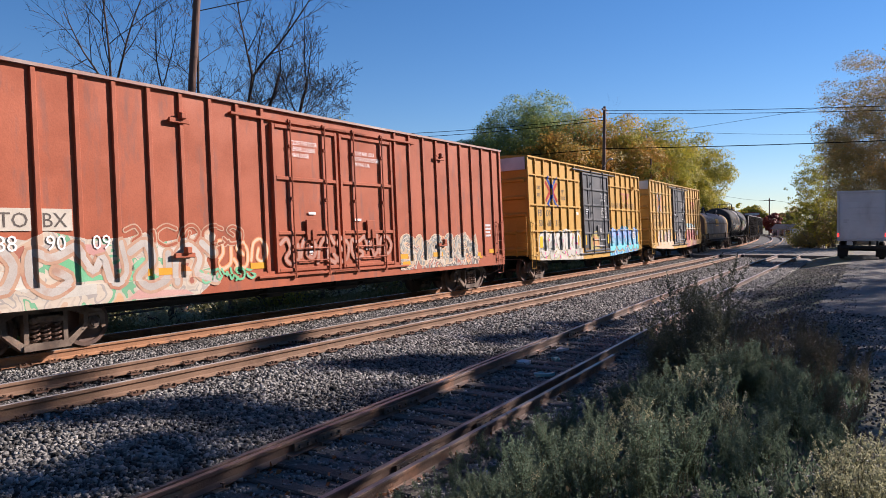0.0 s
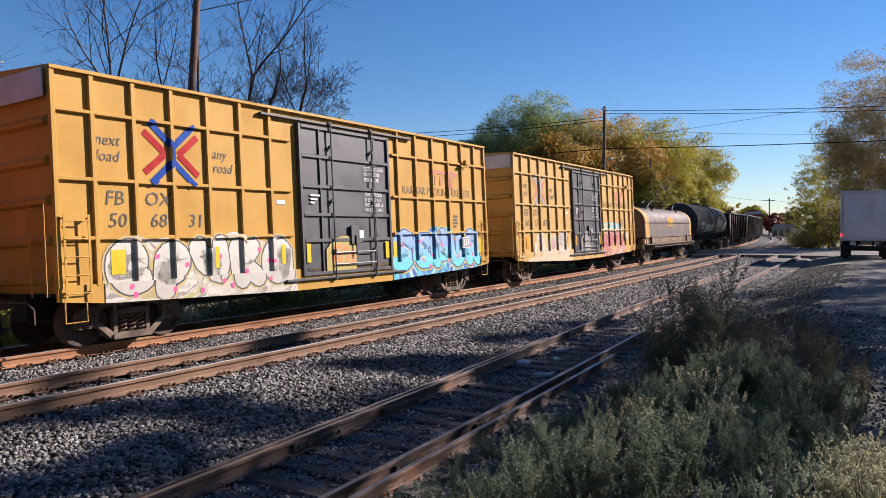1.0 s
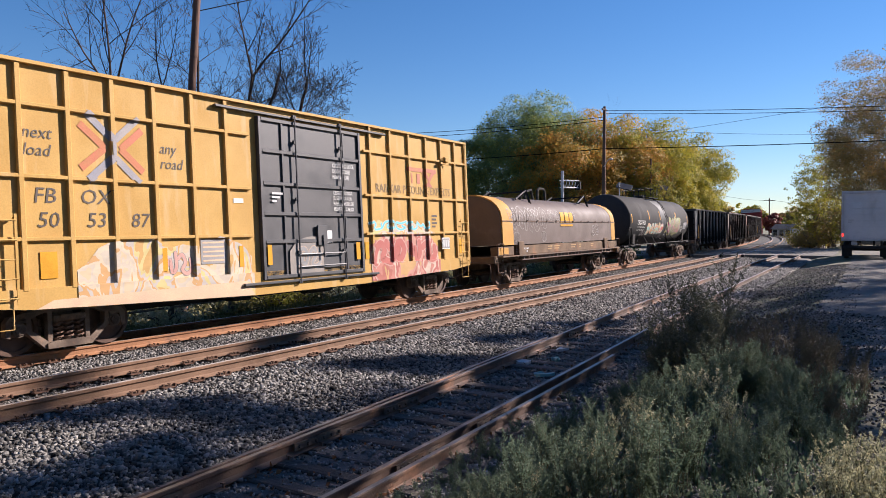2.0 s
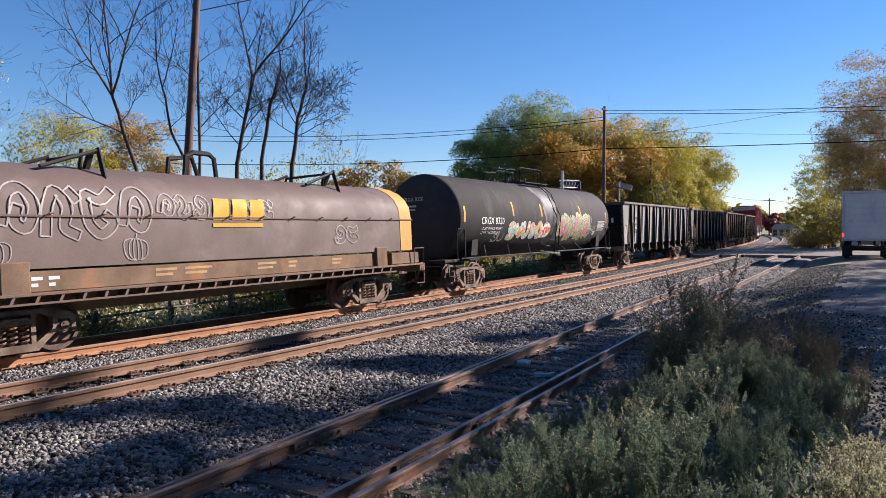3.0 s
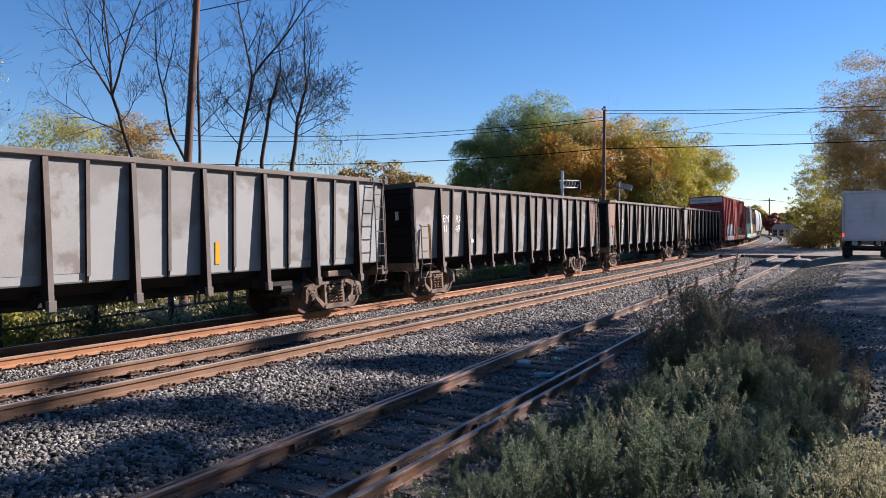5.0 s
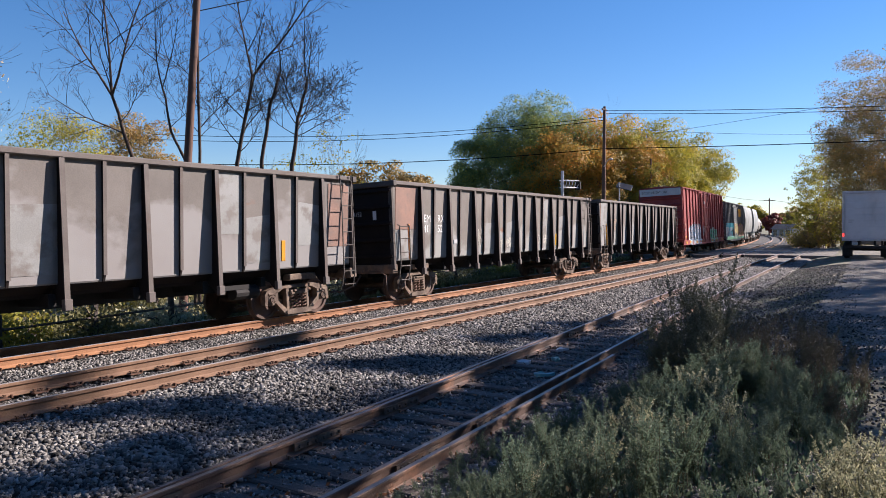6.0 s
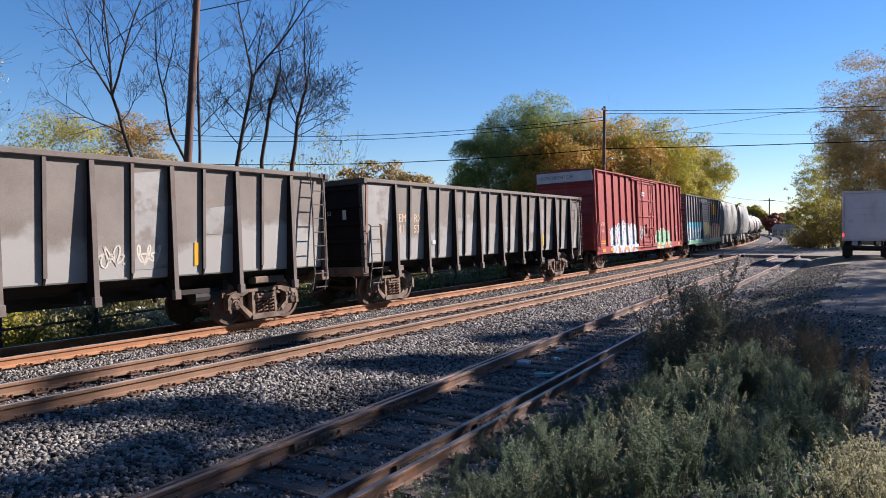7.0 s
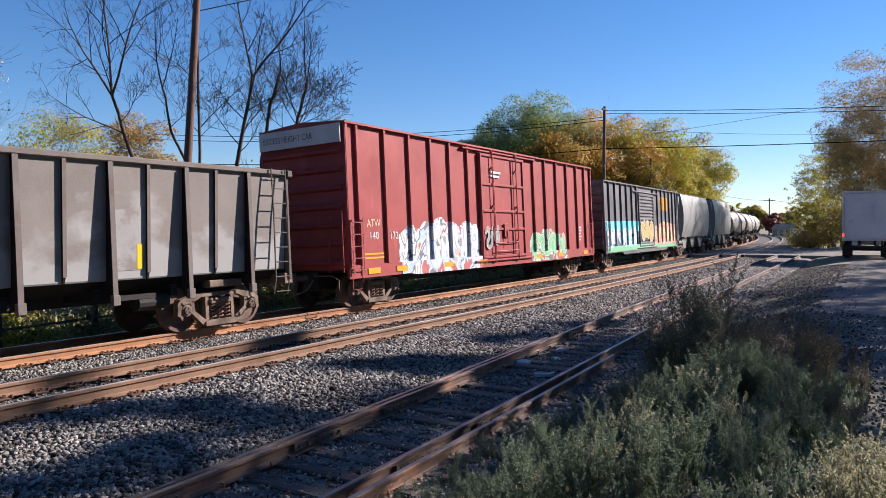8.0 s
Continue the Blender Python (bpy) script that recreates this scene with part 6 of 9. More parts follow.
def scrawl(parent, x0, x1, z0, z1, y, seed, mat="graf_white", r=.011):
    rnd = random.Random(seed)
    n = 60
    f1, f2, ph = rnd.uniform(3, 6), rnd.uniform(5, 9), rnd.uniform(0, 6)
    pts = []
    for i in range(n):
        u = i / (n - 1)
        pts.append((x0 + (x1 - x0) * (u + .10 * math.sin(f2 * 6.28 * u + ph)), y, (z0 + z1) / 2 + (z1 - z0) / 2 * math.sin(f1 * 6.28 * u) * (.6 + .4 * math.sin(2.3 * 6.28 * u + ph))))
    s = Shape()
    for a, b in zip(pts, pts[1:]):
        d = (Vector(b) - Vector(a))
        nrm = Vector((-d.z, 0, d.x)).normalized() * r
        s.add([Vector(a) - nrm, Vector(b) - nrm, Vector(b) + nrm, Vector(a) + nrm], [(0, 1, 2, 3)])
    me = s.mesh("graffiti", M[mat], fix=False)
    return part("graffiti", me, None, parent, "white scrawled graffiti tag")


def tank_body(length, r, zc, n=40):
    """Profile (radius, x) of a tank with dished heads."""
    hl = length / 2
    prof = []
    for i in range(9):
        a = i / 8 * math.pi / 2
        prof.append((max(r * math.sin(a), .02), -hl - .36 * math.cos(a)))
    return prof + [(q, -x) for q, x in prof[::-1]]


def tank_car(front, rear, style):
    black = style == "black"
    car, length = car_thing("tank_car", "black cylindrical tank car with graffiti and a pale spill streak" if black else "pale grimy cylindrical tank car", "tank car", front - .6, rear + .6, (rear - front) / 2 - 1.3)
    L, r, zc = rear - front, 1.50 if black else 1.42, 2.58 if black else 2.5
    hl = L / 2
    mat = M["tank"] if black else M["tan_tank"]
    part("shell", Shape().lathe([(q, x) for q, x in tank_body(L - .3, r, zc)], "x", 56, (0, 0, zc)), mat, car, "smooth black tank shell" if black else "", smooth=40)
    if black:
        # spilt load round the shell below the dome: a wide pale haze, and a glossy run down its middle
        for name, mat, grow_, lift, label, hi in (("spill_haze", "spill", 1.0, .004, "pale haze of spilt load", .70), ("spill_run", "spill_wet", .60, .008, "glossy dark run of spilt load", 1.0)):
            s, n = Shape(), 40
            for i in range(n + 1):
                a = math.pi * .78 * (.02 + .98 * hi * i / n)          # from the crown of the shell down its near side
                edge = [(.66 + .07 * math.sin(i * .45 + k) + .025 * math.sin(i * 1.9 + k) + (.9 if k == 0 else .5) * (1 - i / n) ** 2.5) * grow_ for k in (0, 2)]
                for x in (.1 - edge[0], .1 - edge[0] * .4, .1 + edge[1] * .4, .1 + edge[1]):
                    s.v.append((x, -(r + lift) * math.sin(a), zc + (r + lift) * math.cos(a)))
            s.f = [(i * 4 + k, i * 4 + k + 1, i * 4 + k + 5, i * 4 + k + 4) for i in range(n) for k in range(3)]
            s.m = [0] * len(s.f)
            part(name, s, M[mat], car, label, smooth=60)
    # sills, saddles, deck ends
    for k in (-1, 1):
        part("stub_sill", Shape().box((k * (hl - .75), 0, .95), (3.1, .6, .36), bevel=.03), M["black"], car)
        part("end_deck", Shape().box((k * (hl + .25), 0, 1.06), (1.0, 2.6, .10), bevel=.02), M["black"], car)
        part("saddle", Shape().prism([(-1.25, 1.2), (-1.05, 1.2), (-.75, 1.0), (.75, 1.0), (1.05, 1.2), (1.25, 1.2), (1.32, 1.75), (.9, 1.35), (0, 1.12), (-.9, 1.35), (-1.32, 1.75)], "x", k * (hl - 1.35) - .22, k * (hl - 1.35) + .22), M["black"], car)
        part("bolster", Shape().box((k * (hl - 1.35), 0, 1.08), (.7, 2.5, .12), bevel=.02), M["black"], car)
    rail = Shape()
    for side in (-1, 1):
        rail.tube([(-hl + .2, side * 1.38, 1.12), (hl - .2, side * 1.38, 1.12)], .028, 6)
        for i in range(7):
            x = -hl + 2.0 + i * (L - 4) / 6
            rail.tube([(x, side * 1.38, 1.12), (x + .4 * (1 if i < 3 else -1), side * 1.1, 1.52)], .022, 5)
        for k in (-1, 1):
            rail.tube([(k * (hl - .45), side * 1.40, 1.08), (k * (hl - .45), side * 1.42, 2.1), (k * (hl + .0), side * 1.42, 2.12), (k * (hl + .08), side * 1.42, 1.95), (k * (hl + .08), side * 1.40, 1.1)], .024, 6)
            rail.tube([(k * (hl + .5), side * 1.25, 1.06), (k * (hl + .5), side * 1.3, .55), (k * (hl + .05), side * 1.3, .55), (k * (hl + .05), side * 1.25, 1.06)], .02, 5)
    part("handrail", rail, M["black"], car)
    # dome, platform and ladder
    dome = Shape().lathe([(.36, zc + r - .12), (.36, zc + r + .12), (.30, zc + r + .18), (.02, zc + r + .2)], "z", 20)
    for i in range(8):
        a = i * math.pi / 4
        dome.lathe([(.03, zc + r + .05), (.03, zc + r + .24)], "z", 6, (.38 * math.cos(a), .38 * math.sin(a), 0))
    part("manway", dome, M["black"] if black else M["iron"], car)
    pf = Shape()
    for side in (-1, 1):
        for z in (zc + r + .62,) if black else (zc + r + .5,):
            pf.tube([(-1.0, side * .62, z - .12), (-.9, side * .62, z), (1.1, side * .62, z), (1.2, side * .62, z - .12)], .018, 5)
        for x in (-1.0, 1.2):
            pf.tube([(x, side * .62, zc + r - .15), (x, side * .62, zc + r + .5)], .018, 5)
        pf.box((.1, side * .72, zc + r - .02), (2.3, .36, .03))
        lad = [(.45, 1.62), (.85, 1.62)]
        for x in (.45, .85):
            pf.tube([(x, side * 1.42, 1.1), (x, side * (r + .12), zc), (x, side * (r * .80), zc + r * .70), (x, side * .62, zc + r + .05), (x, side * .62, zc + r + .62)], .02, 5)
        for i in range(11):
            a = radians(-62 + i * 13)
            pf.tube([(.45, side * (r + .1) * math.cos(a), zc + (r + .1) * math.sin(a)), (.85, side * (r + .1) * math.cos(a), zc + (r + .1) * math.sin(a))], .014, 5)
    pf.tube([(-1.0, .62, zc + r + .6), (-1.0, -.62, zc + r + .6)], .022, 5).tube([(1.2, .62, zc + r + .6), (1.2, -.62, zc + r + .6)], .022, 5)
    if black:
        pf.tube([(-2.1, -.5, zc + r - .1), (-2.1, -.5, zc + r + .45), (-1.6, -.5, zc + r + .52), (-1.0, -.5, zc + r + .5)], .022, 5).tube([(-2.1, .5, zc + r - .1), (-2.1, .5, zc + r + .45), (-1.0, .5, zc + r + .5)], .022, 5)
    part("top_platform", pf, M["black"], car)
    if not black:
        return car

    def curved(me):
        """Bends a flat sheet of paint (drawn on y = 0 about the middle height) round the shell."""
        bm = bmesh.new()
        bm.from_mesh(me)
        lo, hi = min(v.co.z for v in bm.verts), max(v.co.z for v in bm.verts)
        for i in range(1, int((hi - lo) / .08) + 1):
            bmesh.ops.bisect_plane(bm, geom=bm.verts[:] + bm.edges[:] + bm.faces[:], plane_co=(0, 0, lo + i * .08), plane_no=(0, 0, 1), dist=1e-5)
        bm.to_mesh(me)
        bm.free()
        for v in me.vertices:
            a = (v.co.z - zc) / r
            rr = r + .006 - v.co.y
            v.co.y, v.co.z = -rr * math.cos(a), zc + rr * math.sin(a)
        me.update()

    for x in (-7.4, -3.6, -.9, 3.6, 7.2):
        s = Shape()
        for i in range(7):
            z = zc + .02 + i * .09 - (.25 if abs(x) > 7 else 0)
            s.v += [(x - .06, 0, z), (x + .06, 0, z)]
        s.f = [(i * 2, i * 2 + 1, i * 2 + 3, i * 2 + 2) for i in range(6)]
        s.m = [0] * 6
        ob = part("reflector", s.mesh("reflector", M["yellow_mark"], fix=False), None, car, "yellow reflector strip")
        curved(ob.data)
    for word, size, x, z in (("CRGX 8320", .36, -6.2, 2.28), ("LD LMT 191600 LB 86910 KG", .13, -6.1, 2.08), ("LT WT 71400 LB 32390 KG", .13, -6.1, 1.92)):
        for ob in letters_each(word, size, M["white"], car, x, z, -.002) if size > .3 else [letters(word, size, M["white"], car, x, z, -.002)]:
            curved(ob.data)
    for ob in piece(car, -.003, -3.95, -.72, 1.60, 2.42, "S5U2O", "quilt", "graf_white", fat=.19, seed=70, label="patchwork-coloured graffiti letter", edge=1.14) + piece(car, -.003, -.85, .12, 1.66, 2.36, "6", "quilt_red", "graf_white", fat=.2, seed=71, label="red and white patchwork graffiti letter", edge=1.2):
        curved(ob.data)
    rnd = random.Random(3)
    cloud_ = [(blob(1.35 + i * .36, 2.16 + .10 * math.sin(i * 1.7), .36, .54, rnd, 14, .35), 0) for i in range(10)]
    curved(flat(cloud_, -.002, [M["neon"]], "graffiti", car, "lime and grey cloud of spray paint", .0002).data)
    for x, wd, zt in ((1.42, .34, 2.46), (1.98, .22, 2.30), (3.0, .34, 2.56), (3.75, .26, 2.40), (4.45, .30, 2.36)):
        dress = [(x - wd * .3, zt), (x + wd * .3, zt), (x + wd * .25, zt - .22), (x + wd * .62, zt - .62), (x - wd * .62, zt - .58), (x - wd * .22, zt - .22)]
        curved(flat([(dress, 0)], -.006, [M["graf_pink"]], "graffiti", car, "bright pink painted shape").data)
    for ob in piece(car, -.008, 1.2, 5.0, 1.62, 2.78, "241635", "graf_white", "graf_ink", fat=.035, seed=73, label="white and black graffiti stroke", edge=1.9) + piece(car, -.004, 4.75, 5.8, 1.72, 2.28, "25I", "graf_white", "graf_white", fat=.05, seed=74, label="white scrawled tag", edge=1.02) + piece(car, -.004, -5.1, -4.2, 1.55, 1.95, "6U", "graf_pale", "graf_pale", fat=.05, seed=75, label="faint white scrawl", edge=1.02):
        curved(ob.data)
    ob = bars(car, 5.95, 2.40, -.002, [1.05, .95, 1.05, .9, 1.0, .8, 1.0, .9], .034, .026, M["panel_grey"])
    curved(ob.data)
    ob = bars(car, 5.5, 1.86, -.002, [.3, .3], .10, .03, M["panel_grey"])
    curved(ob.data)
    ob = letters("CRGX 8320", .19, M["panel_grey"], car, 0, 0, 0, .9)
    ob.matrix_basis = pose(-hl - .33, .55, zc + .55, 0, 0, -90)
    for i, wd in enumerate((.6, .5)):
        part("stencil", Shape().box((-hl - .31, .3, zc + .38 - i * .12), (.01, wd, .06)), M["panel_grey"], car)
    return car


def coil_car():
    car, length = car_thing("coil_car", "brown covered coil car with a rounded hood and yellow end bands", "coil car", 61.9, 76.4, 4.9)
    hl = length / 2

    def hood_section(grow=0.0):
        out = []
        w, z0, zs, zt = 1.46 + grow, 1.50, 2.42, 3.45 + grow
        out += [(-w, z0), (-w, zs)]
        for i in range(1, 12):
            a = math.pi * i / 12
            out.append((-w * math.cos(a), zs + (zt - zs) * math.sin(a) ** .85))
        return out + [(w, zs), (w, z0)]

    x0, x1 = -hl + .6, hl - .6
    part("hood", Shape().prism(hood_section(), "x", x0 + .95, x1 - .6), M["hood"], car, "dull brown rounded hood", smooth=40)
    part("hood_end", Shape().prism(hood_section(.012), "x", x0 + .05, x0 + .97), M["hood_yellow"], car, "yellow hood end band", smooth=40)
    part("hood_end", Shape().prism(hood_section(.012), "x", x1 - .62, x1 - .05), M["hood_yellow"], car, "yellow hood end band", smooth=40)
    part("hood_face", Shape().prism(hood_section(-.04), "x", x0, x0 + .06), M["hood"], car, smooth=40)
    part("hood_face", Shape().prism(hood_section(-.04), "x", x1 - .06, x1), M["hood"], car, smooth=40)
    part("hood_seam", Shape().box((0, -1.475, 2.40), (x1 - x0, .03, .035)).box((0, 1.475, 2.40), (x1 - x0, .03, .035)), M["iron"], car)
    for i in range(12):
        x = x0 + 1.2 + i * 1.0
        part("hook", Shape().tube([(x - .08, -1.50, 2.37), (x, -1.54, 2.44), (x + .1, -1.50, 2.45)], .018, 5), M["iron"], car)
    for x in (-3.15, 3.75):
        s = Shape().box((x, -.55, 3.28), (.09, .1, .85), turn=Matrix.Rotation(radians(30), 3, "X"))
        s.tube([(x + .1, -1.1, 2.95), (x + .1, -.85, 3.75)], .05, 5).tube([(x - 1.1, -.95, 3.32), (x + .12, -.85, 3.72)], .04, 5).tube([(x - .2, -.7, 3.3), (x - .2, -.8, 3.72)], .04, 5)
        s.tube([(x + .1, 1.1, 2.95), (x + .1, .85, 3.75), (x - 1.1, .95, 3.32)], .045, 5).tube([(x + .1, -.85, 3.68), (x + .1, .85, 3.68)], .035, 5)
        part("lifting_bracket", s, M["black"], car)
    part("lifting_loop", Shape().tube([(-.6, -.3, 3.4), (-.55, -.3, 3.85), (-.35, -.3, 3.95), (.1, -.3, 3.95), (.25, -.3, 3.85), (.3, -.3, 3.4)], .06, 6).tube([(-.6, .3, 3.4), (-.55, .3, 3.85), (.1, .3, 3.95), (.3, .3, 3.4)], .06, 6), M["black"], car)
    d = Shape()
    for k in (-1, 1):
        d.box((0, k * 1.36, 1.28), (x1 - x0 - 2.6, .12, .38), bevel=.02)
        d.box((0, k * 1.46, 1.07), (length - .6, .34, .05), bevel=.01)
        d.prism([(-hl + .3, 1.04), (hl - .3, 1.04), (hl - 3.4, .86), (-hl + 3.4, .86)], "y", k * 1.28, k * 1.36)
        for e in (-1, 1):
            d.box((e * (hl - .95), k * 1.28, 1.27), (1.4, .3, .34), bevel=.02).box((e * (hl - 2.2), k * 1.40, 1.34), (.5, .22, .56), bevel=.02)
    d.box((0, 0, 1.0), (length - .2, 2.5, .18)).box((0, 0, .82), (length - 2, .5, .36))
    for e in (-1, 1):
        d.box((e * (hl - .1), 0, .98), (.3, 2.9, .26), bevel=.02)
    part("deck", d, M["deck"], car)
    g = Shape()
    for k in (-1, 1):
        for i in range(26):
            g.box((-5.2 + i * .416, k * 1.56, 1.0), (.05, .24, .16), turn=Matrix.Rotation(radians(25), 3, "Y"))
        for z in (.92, 1.07):
            g.box((0, k * 1.68, z), (10.9, .03, .035))
    part("walkway_grating", g, M["iron"], car)
    h = Shape()
    for k in (-1, 1):
        for e in (-1, 1):
            x = e * (hl - .1)
            part("handrail", Shape().tube([(x, k * 1.5, 1.05), (x, k * 1.52, 1.55), (x - e * .5, k * 1.52, 1.55), (x - e * .5, k * 1.5, 1.05)], .02, 5), M["iron"], car)
            part("step", Shape().tube([(x, k * 1.48, 1.0), (x, k * 1.5, .5), (x - e * .45, k * 1.5, .5), (x - e * .45, k * 1.48, 1.0)], .02, 5), M["iron"], car)
    h.lathe([(.28, -.02), (.28, .02)], "x", 20, (hl - .05, -.75, 1.95)).tube([(hl - .1, -.75, 1.0), (hl - .1, -.75, 1.95)], .03, 5)
    part("hand_brake", h, M["iron"], car)
    part("sill_patch", Shape().box((-hl + .75, -1.435, 1.28), (.8, .008, .24)), M["hood_yellow"], car, "yellow painted sill end")
    for i in range(4):
        bars(car, -5.35 + i * .30, 1.30, -1.425, [.20, .12], .06, .05, M["panel_grey"])
    for x, wd in ((-2.3, .5), (-1.6, .7), (.4, .6), (1.4, .3), (3.0, .4)):
        bars(car, x, 1.34, -1.425, [wd, wd * .8], .05, .05, M["faded_yellow"])
    # a plain yellow emblem and white outline graffiti on the hood, bent over its shoulder
    def bent(ob, out):
        bm = bmesh.new()
        bm.from_mesh(ob.data)
        for i in range(12):
            bmesh.ops.bisect_plane(bm, geom=bm.verts[:] + bm.edges[:] + bm.faces[:], plane_co=(0, 0, 2.42 + i * .06), plane_no=(0, 0, 1), dist=1e-5)
        for v in bm.verts:
            up = min(max((v.co.z - 2.42) / 1.03, 0), 1)
            v.co.y = -1.46 * math.cos(math.asin(min(up ** (1 / .85), 1))) - out
        bm.to_mesh(ob.data)
        bm.free()

    e = -1.42
    bent(flat([([(e + .55, 2.36), (e + .98, 2.36), (e + 1.06, 2.82), (e + .63, 2.82)], 0), ([(e + 1.08, 2.36), (e + 1.50, 2.36), (e + 1.58, 2.82), (e + 1.16, 2.82)], 0), ([(e + 1.60, 2.36), (e + 2.02, 2.36), (e + 2.10, 2.82), (e + 1.68, 2.82)], 0),
               ([(e + .55, 2.20), (e + 2.0, 2.20), (e + 2.0, 2.28), (e + .55, 2.28)], 0)], -1.485, [M["yellow_mark"]], "emblem", car, "yellow emblem of plain slanted blocks"), .016)
    rnd = random.Random(6)

    def trace(s, pts, r):
        for (xa, za), (xb, zb) in zip(pts, pts[1:]):
            ln = max(math.hypot(xb - xa, zb - za), 1e-4)
            nx, nz = -(zb - za) / ln * r, (xb - xa) / ln * r
            s.add([(xa - nx, -1.47, za - nz), (xb - nx, -1.47, zb - nz), (xb + nx, -1.47, zb + nz), (xa + nx, -1.47, za + nz)], [(0, 1, 2, 3)])

    for k, (a, b, zlo, zhi, n, r) in enumerate(((-6.0, -2.3, 2.0, 2.95, 5, .014), (-2.2, -.9, 2.38, 2.85, 3, .009), (-.2, 1.0, 2.45, 2.8, 2, .008), (3.1, 4.1, 1.8, 2.2, 2, .012))):
        s = Shape()
        wd = (b - a) / n
        for q in range(n):
            fat = wd * .13
            for pts in rnd.choice(STROKES):
                p = [(a + wd * (q + u * .9), zlo + v * (zhi - zlo)) for u, v in pts]
                fine = rounded(p, 5)
                sides = ([], [])
                for j, (px, pz) in enumerate(fine):
                    x2, z2 = fine[min(j + 1, len(fine) - 1)]
                    x1, z1 = fine[max(j - 1, 0)]
                    ln = max(math.hypot(x2 - x1, z2 - z1), 1e-4)
                    for side, sg in zip(sides, (1, -1)):
                        side.append((px - sg * (z2 - z1) / ln * fat, pz + sg * (x2 - x1) / ln * fat))
                loop = sides[0] + sides[1][::-1]
                trace(s, loop + loop[:1], r)
        bent(part("graffiti", s.mesh("graffiti", M["graf_pale"], fix=False), None, car, "white outline graffiti"), .013)
    for x in (-5.35, -2.75):
        s = Shape()
        for f in (1.0, .55, .2):
            o = blob(x, 1.78, .26 * f, .20, rnd, 20, .1)
            trace(s, o + o[:1], .009)
        trace(s, [(x, 1.98), (x + .03, 2.08)], .014)
        bent(part("graffiti", s.mesh("graffiti", M["graf_pale"], fix=False), None, car, "small white pumpkin drawing"), .013)


def hopper_car(front, rear):
    car, length = car_thing("hopper_car", "pale grey covered hopper car with rounded sides", "hopper car", front, rear, (rear - front) / 2 - 1.6)
    hl = length / 2
    sec = []
    for i in range(13):
        a = -1 + 2 * i / 12
        sec.append((-1.55 + .22 * abs(a) ** 2.2, 2.95 + a * 1.55))
    outline = sec + [(-y, z) for y, z in sec[::-1]]
    s = Shape()
    n = len(outline)
    for x, cut in ((-hl + .9, 0), (hl - .9, 0)):
        s.v += [(x, y, z) for y, z in outline]
    s.f = [(i, (i + 1) % n, n + (i + 1) % n, n + i) for i in range(n)] + [tuple(range(n))[::-1], tuple(range(n, 2 * n))]
    s.m = [0] * len(s.f)
    part("body", s, M["hopper"], car, smooth=40)
    for k in (-1, 1):
        e = Shape()
        e.prism([(k * (hl - .9), 4.3), (k * (hl - .35), 4.3), (k * (hl - .35), 4.15), (k * (hl - 2.2), 1.3), (k * (hl - 2.6), 1.3)], "y", -1.3, 1.3)
        e.box((k * (hl - .2), 0, 1.05), (.9, 2.8, .2), bevel=.02)
        for y in (-1.2, 1.2):
            e.box((k * (hl - .3), y, 2.6), (.1, .1, 3.2)).tube([(k * (hl - .3), y, 1.1), (k * (hl - 1.4), y, 2.2)], .06, 5)
        part("end_frame", e, M["hopper"], car)
    for x in (-hl / 2, 0, hl / 2):
        part("chute", Shape().prism([(x - 1.2, 1.5), (x + 1.2, 1.5), (x + .35, .55), (x - .35, .55)], "y", -1.1, 1.1), M["hopper"], car)
    part("centre_sill", Shape().box((0, 0, .9), (length - .4, .5, .3)), M["black"], car)
    r = Shape().box((0, -.75, 4.62), (length - 1.6, .5, .04)).box((0, .75, 4.62), (length - 1.6, .5, .04)).box((0, 0, 4.55), (length - 2, .5, .12), bevel=.03)
    for i in range(8):
        r.box((-hl + 1.2 + i * (length - 2.4) / 7, 0, 4.56), (.06, 2.2, .08))
    part("roof_walk", r, M["iron"], car)


oxide_car()
yellow_car(26.32, 41.97, "506831", M["yellow"], 21, True)
yellow_car(44.27, 59.85, "505387", M["yellow_faded"], 24, False)
coil_car()
tank_car(78.6, 94.1, "black")
for _a, _b, _n, _v in ((96.53, 112.89, "4146", 0), (114.35, 130.7, "4149", 1), (132.45, 148.8, "4152", 2), (150.3, 166.7, "4153", 3)):
    gondola(_a, _b, _n, _v)
crimson_car()
navy_car()
hopper_car(206.6, 218.9)
hopper_car(220.2, 232.5)
for _a in (234.6, 250.6, 266.6):
    tank_car(_a, _a + 13.2, "pale")


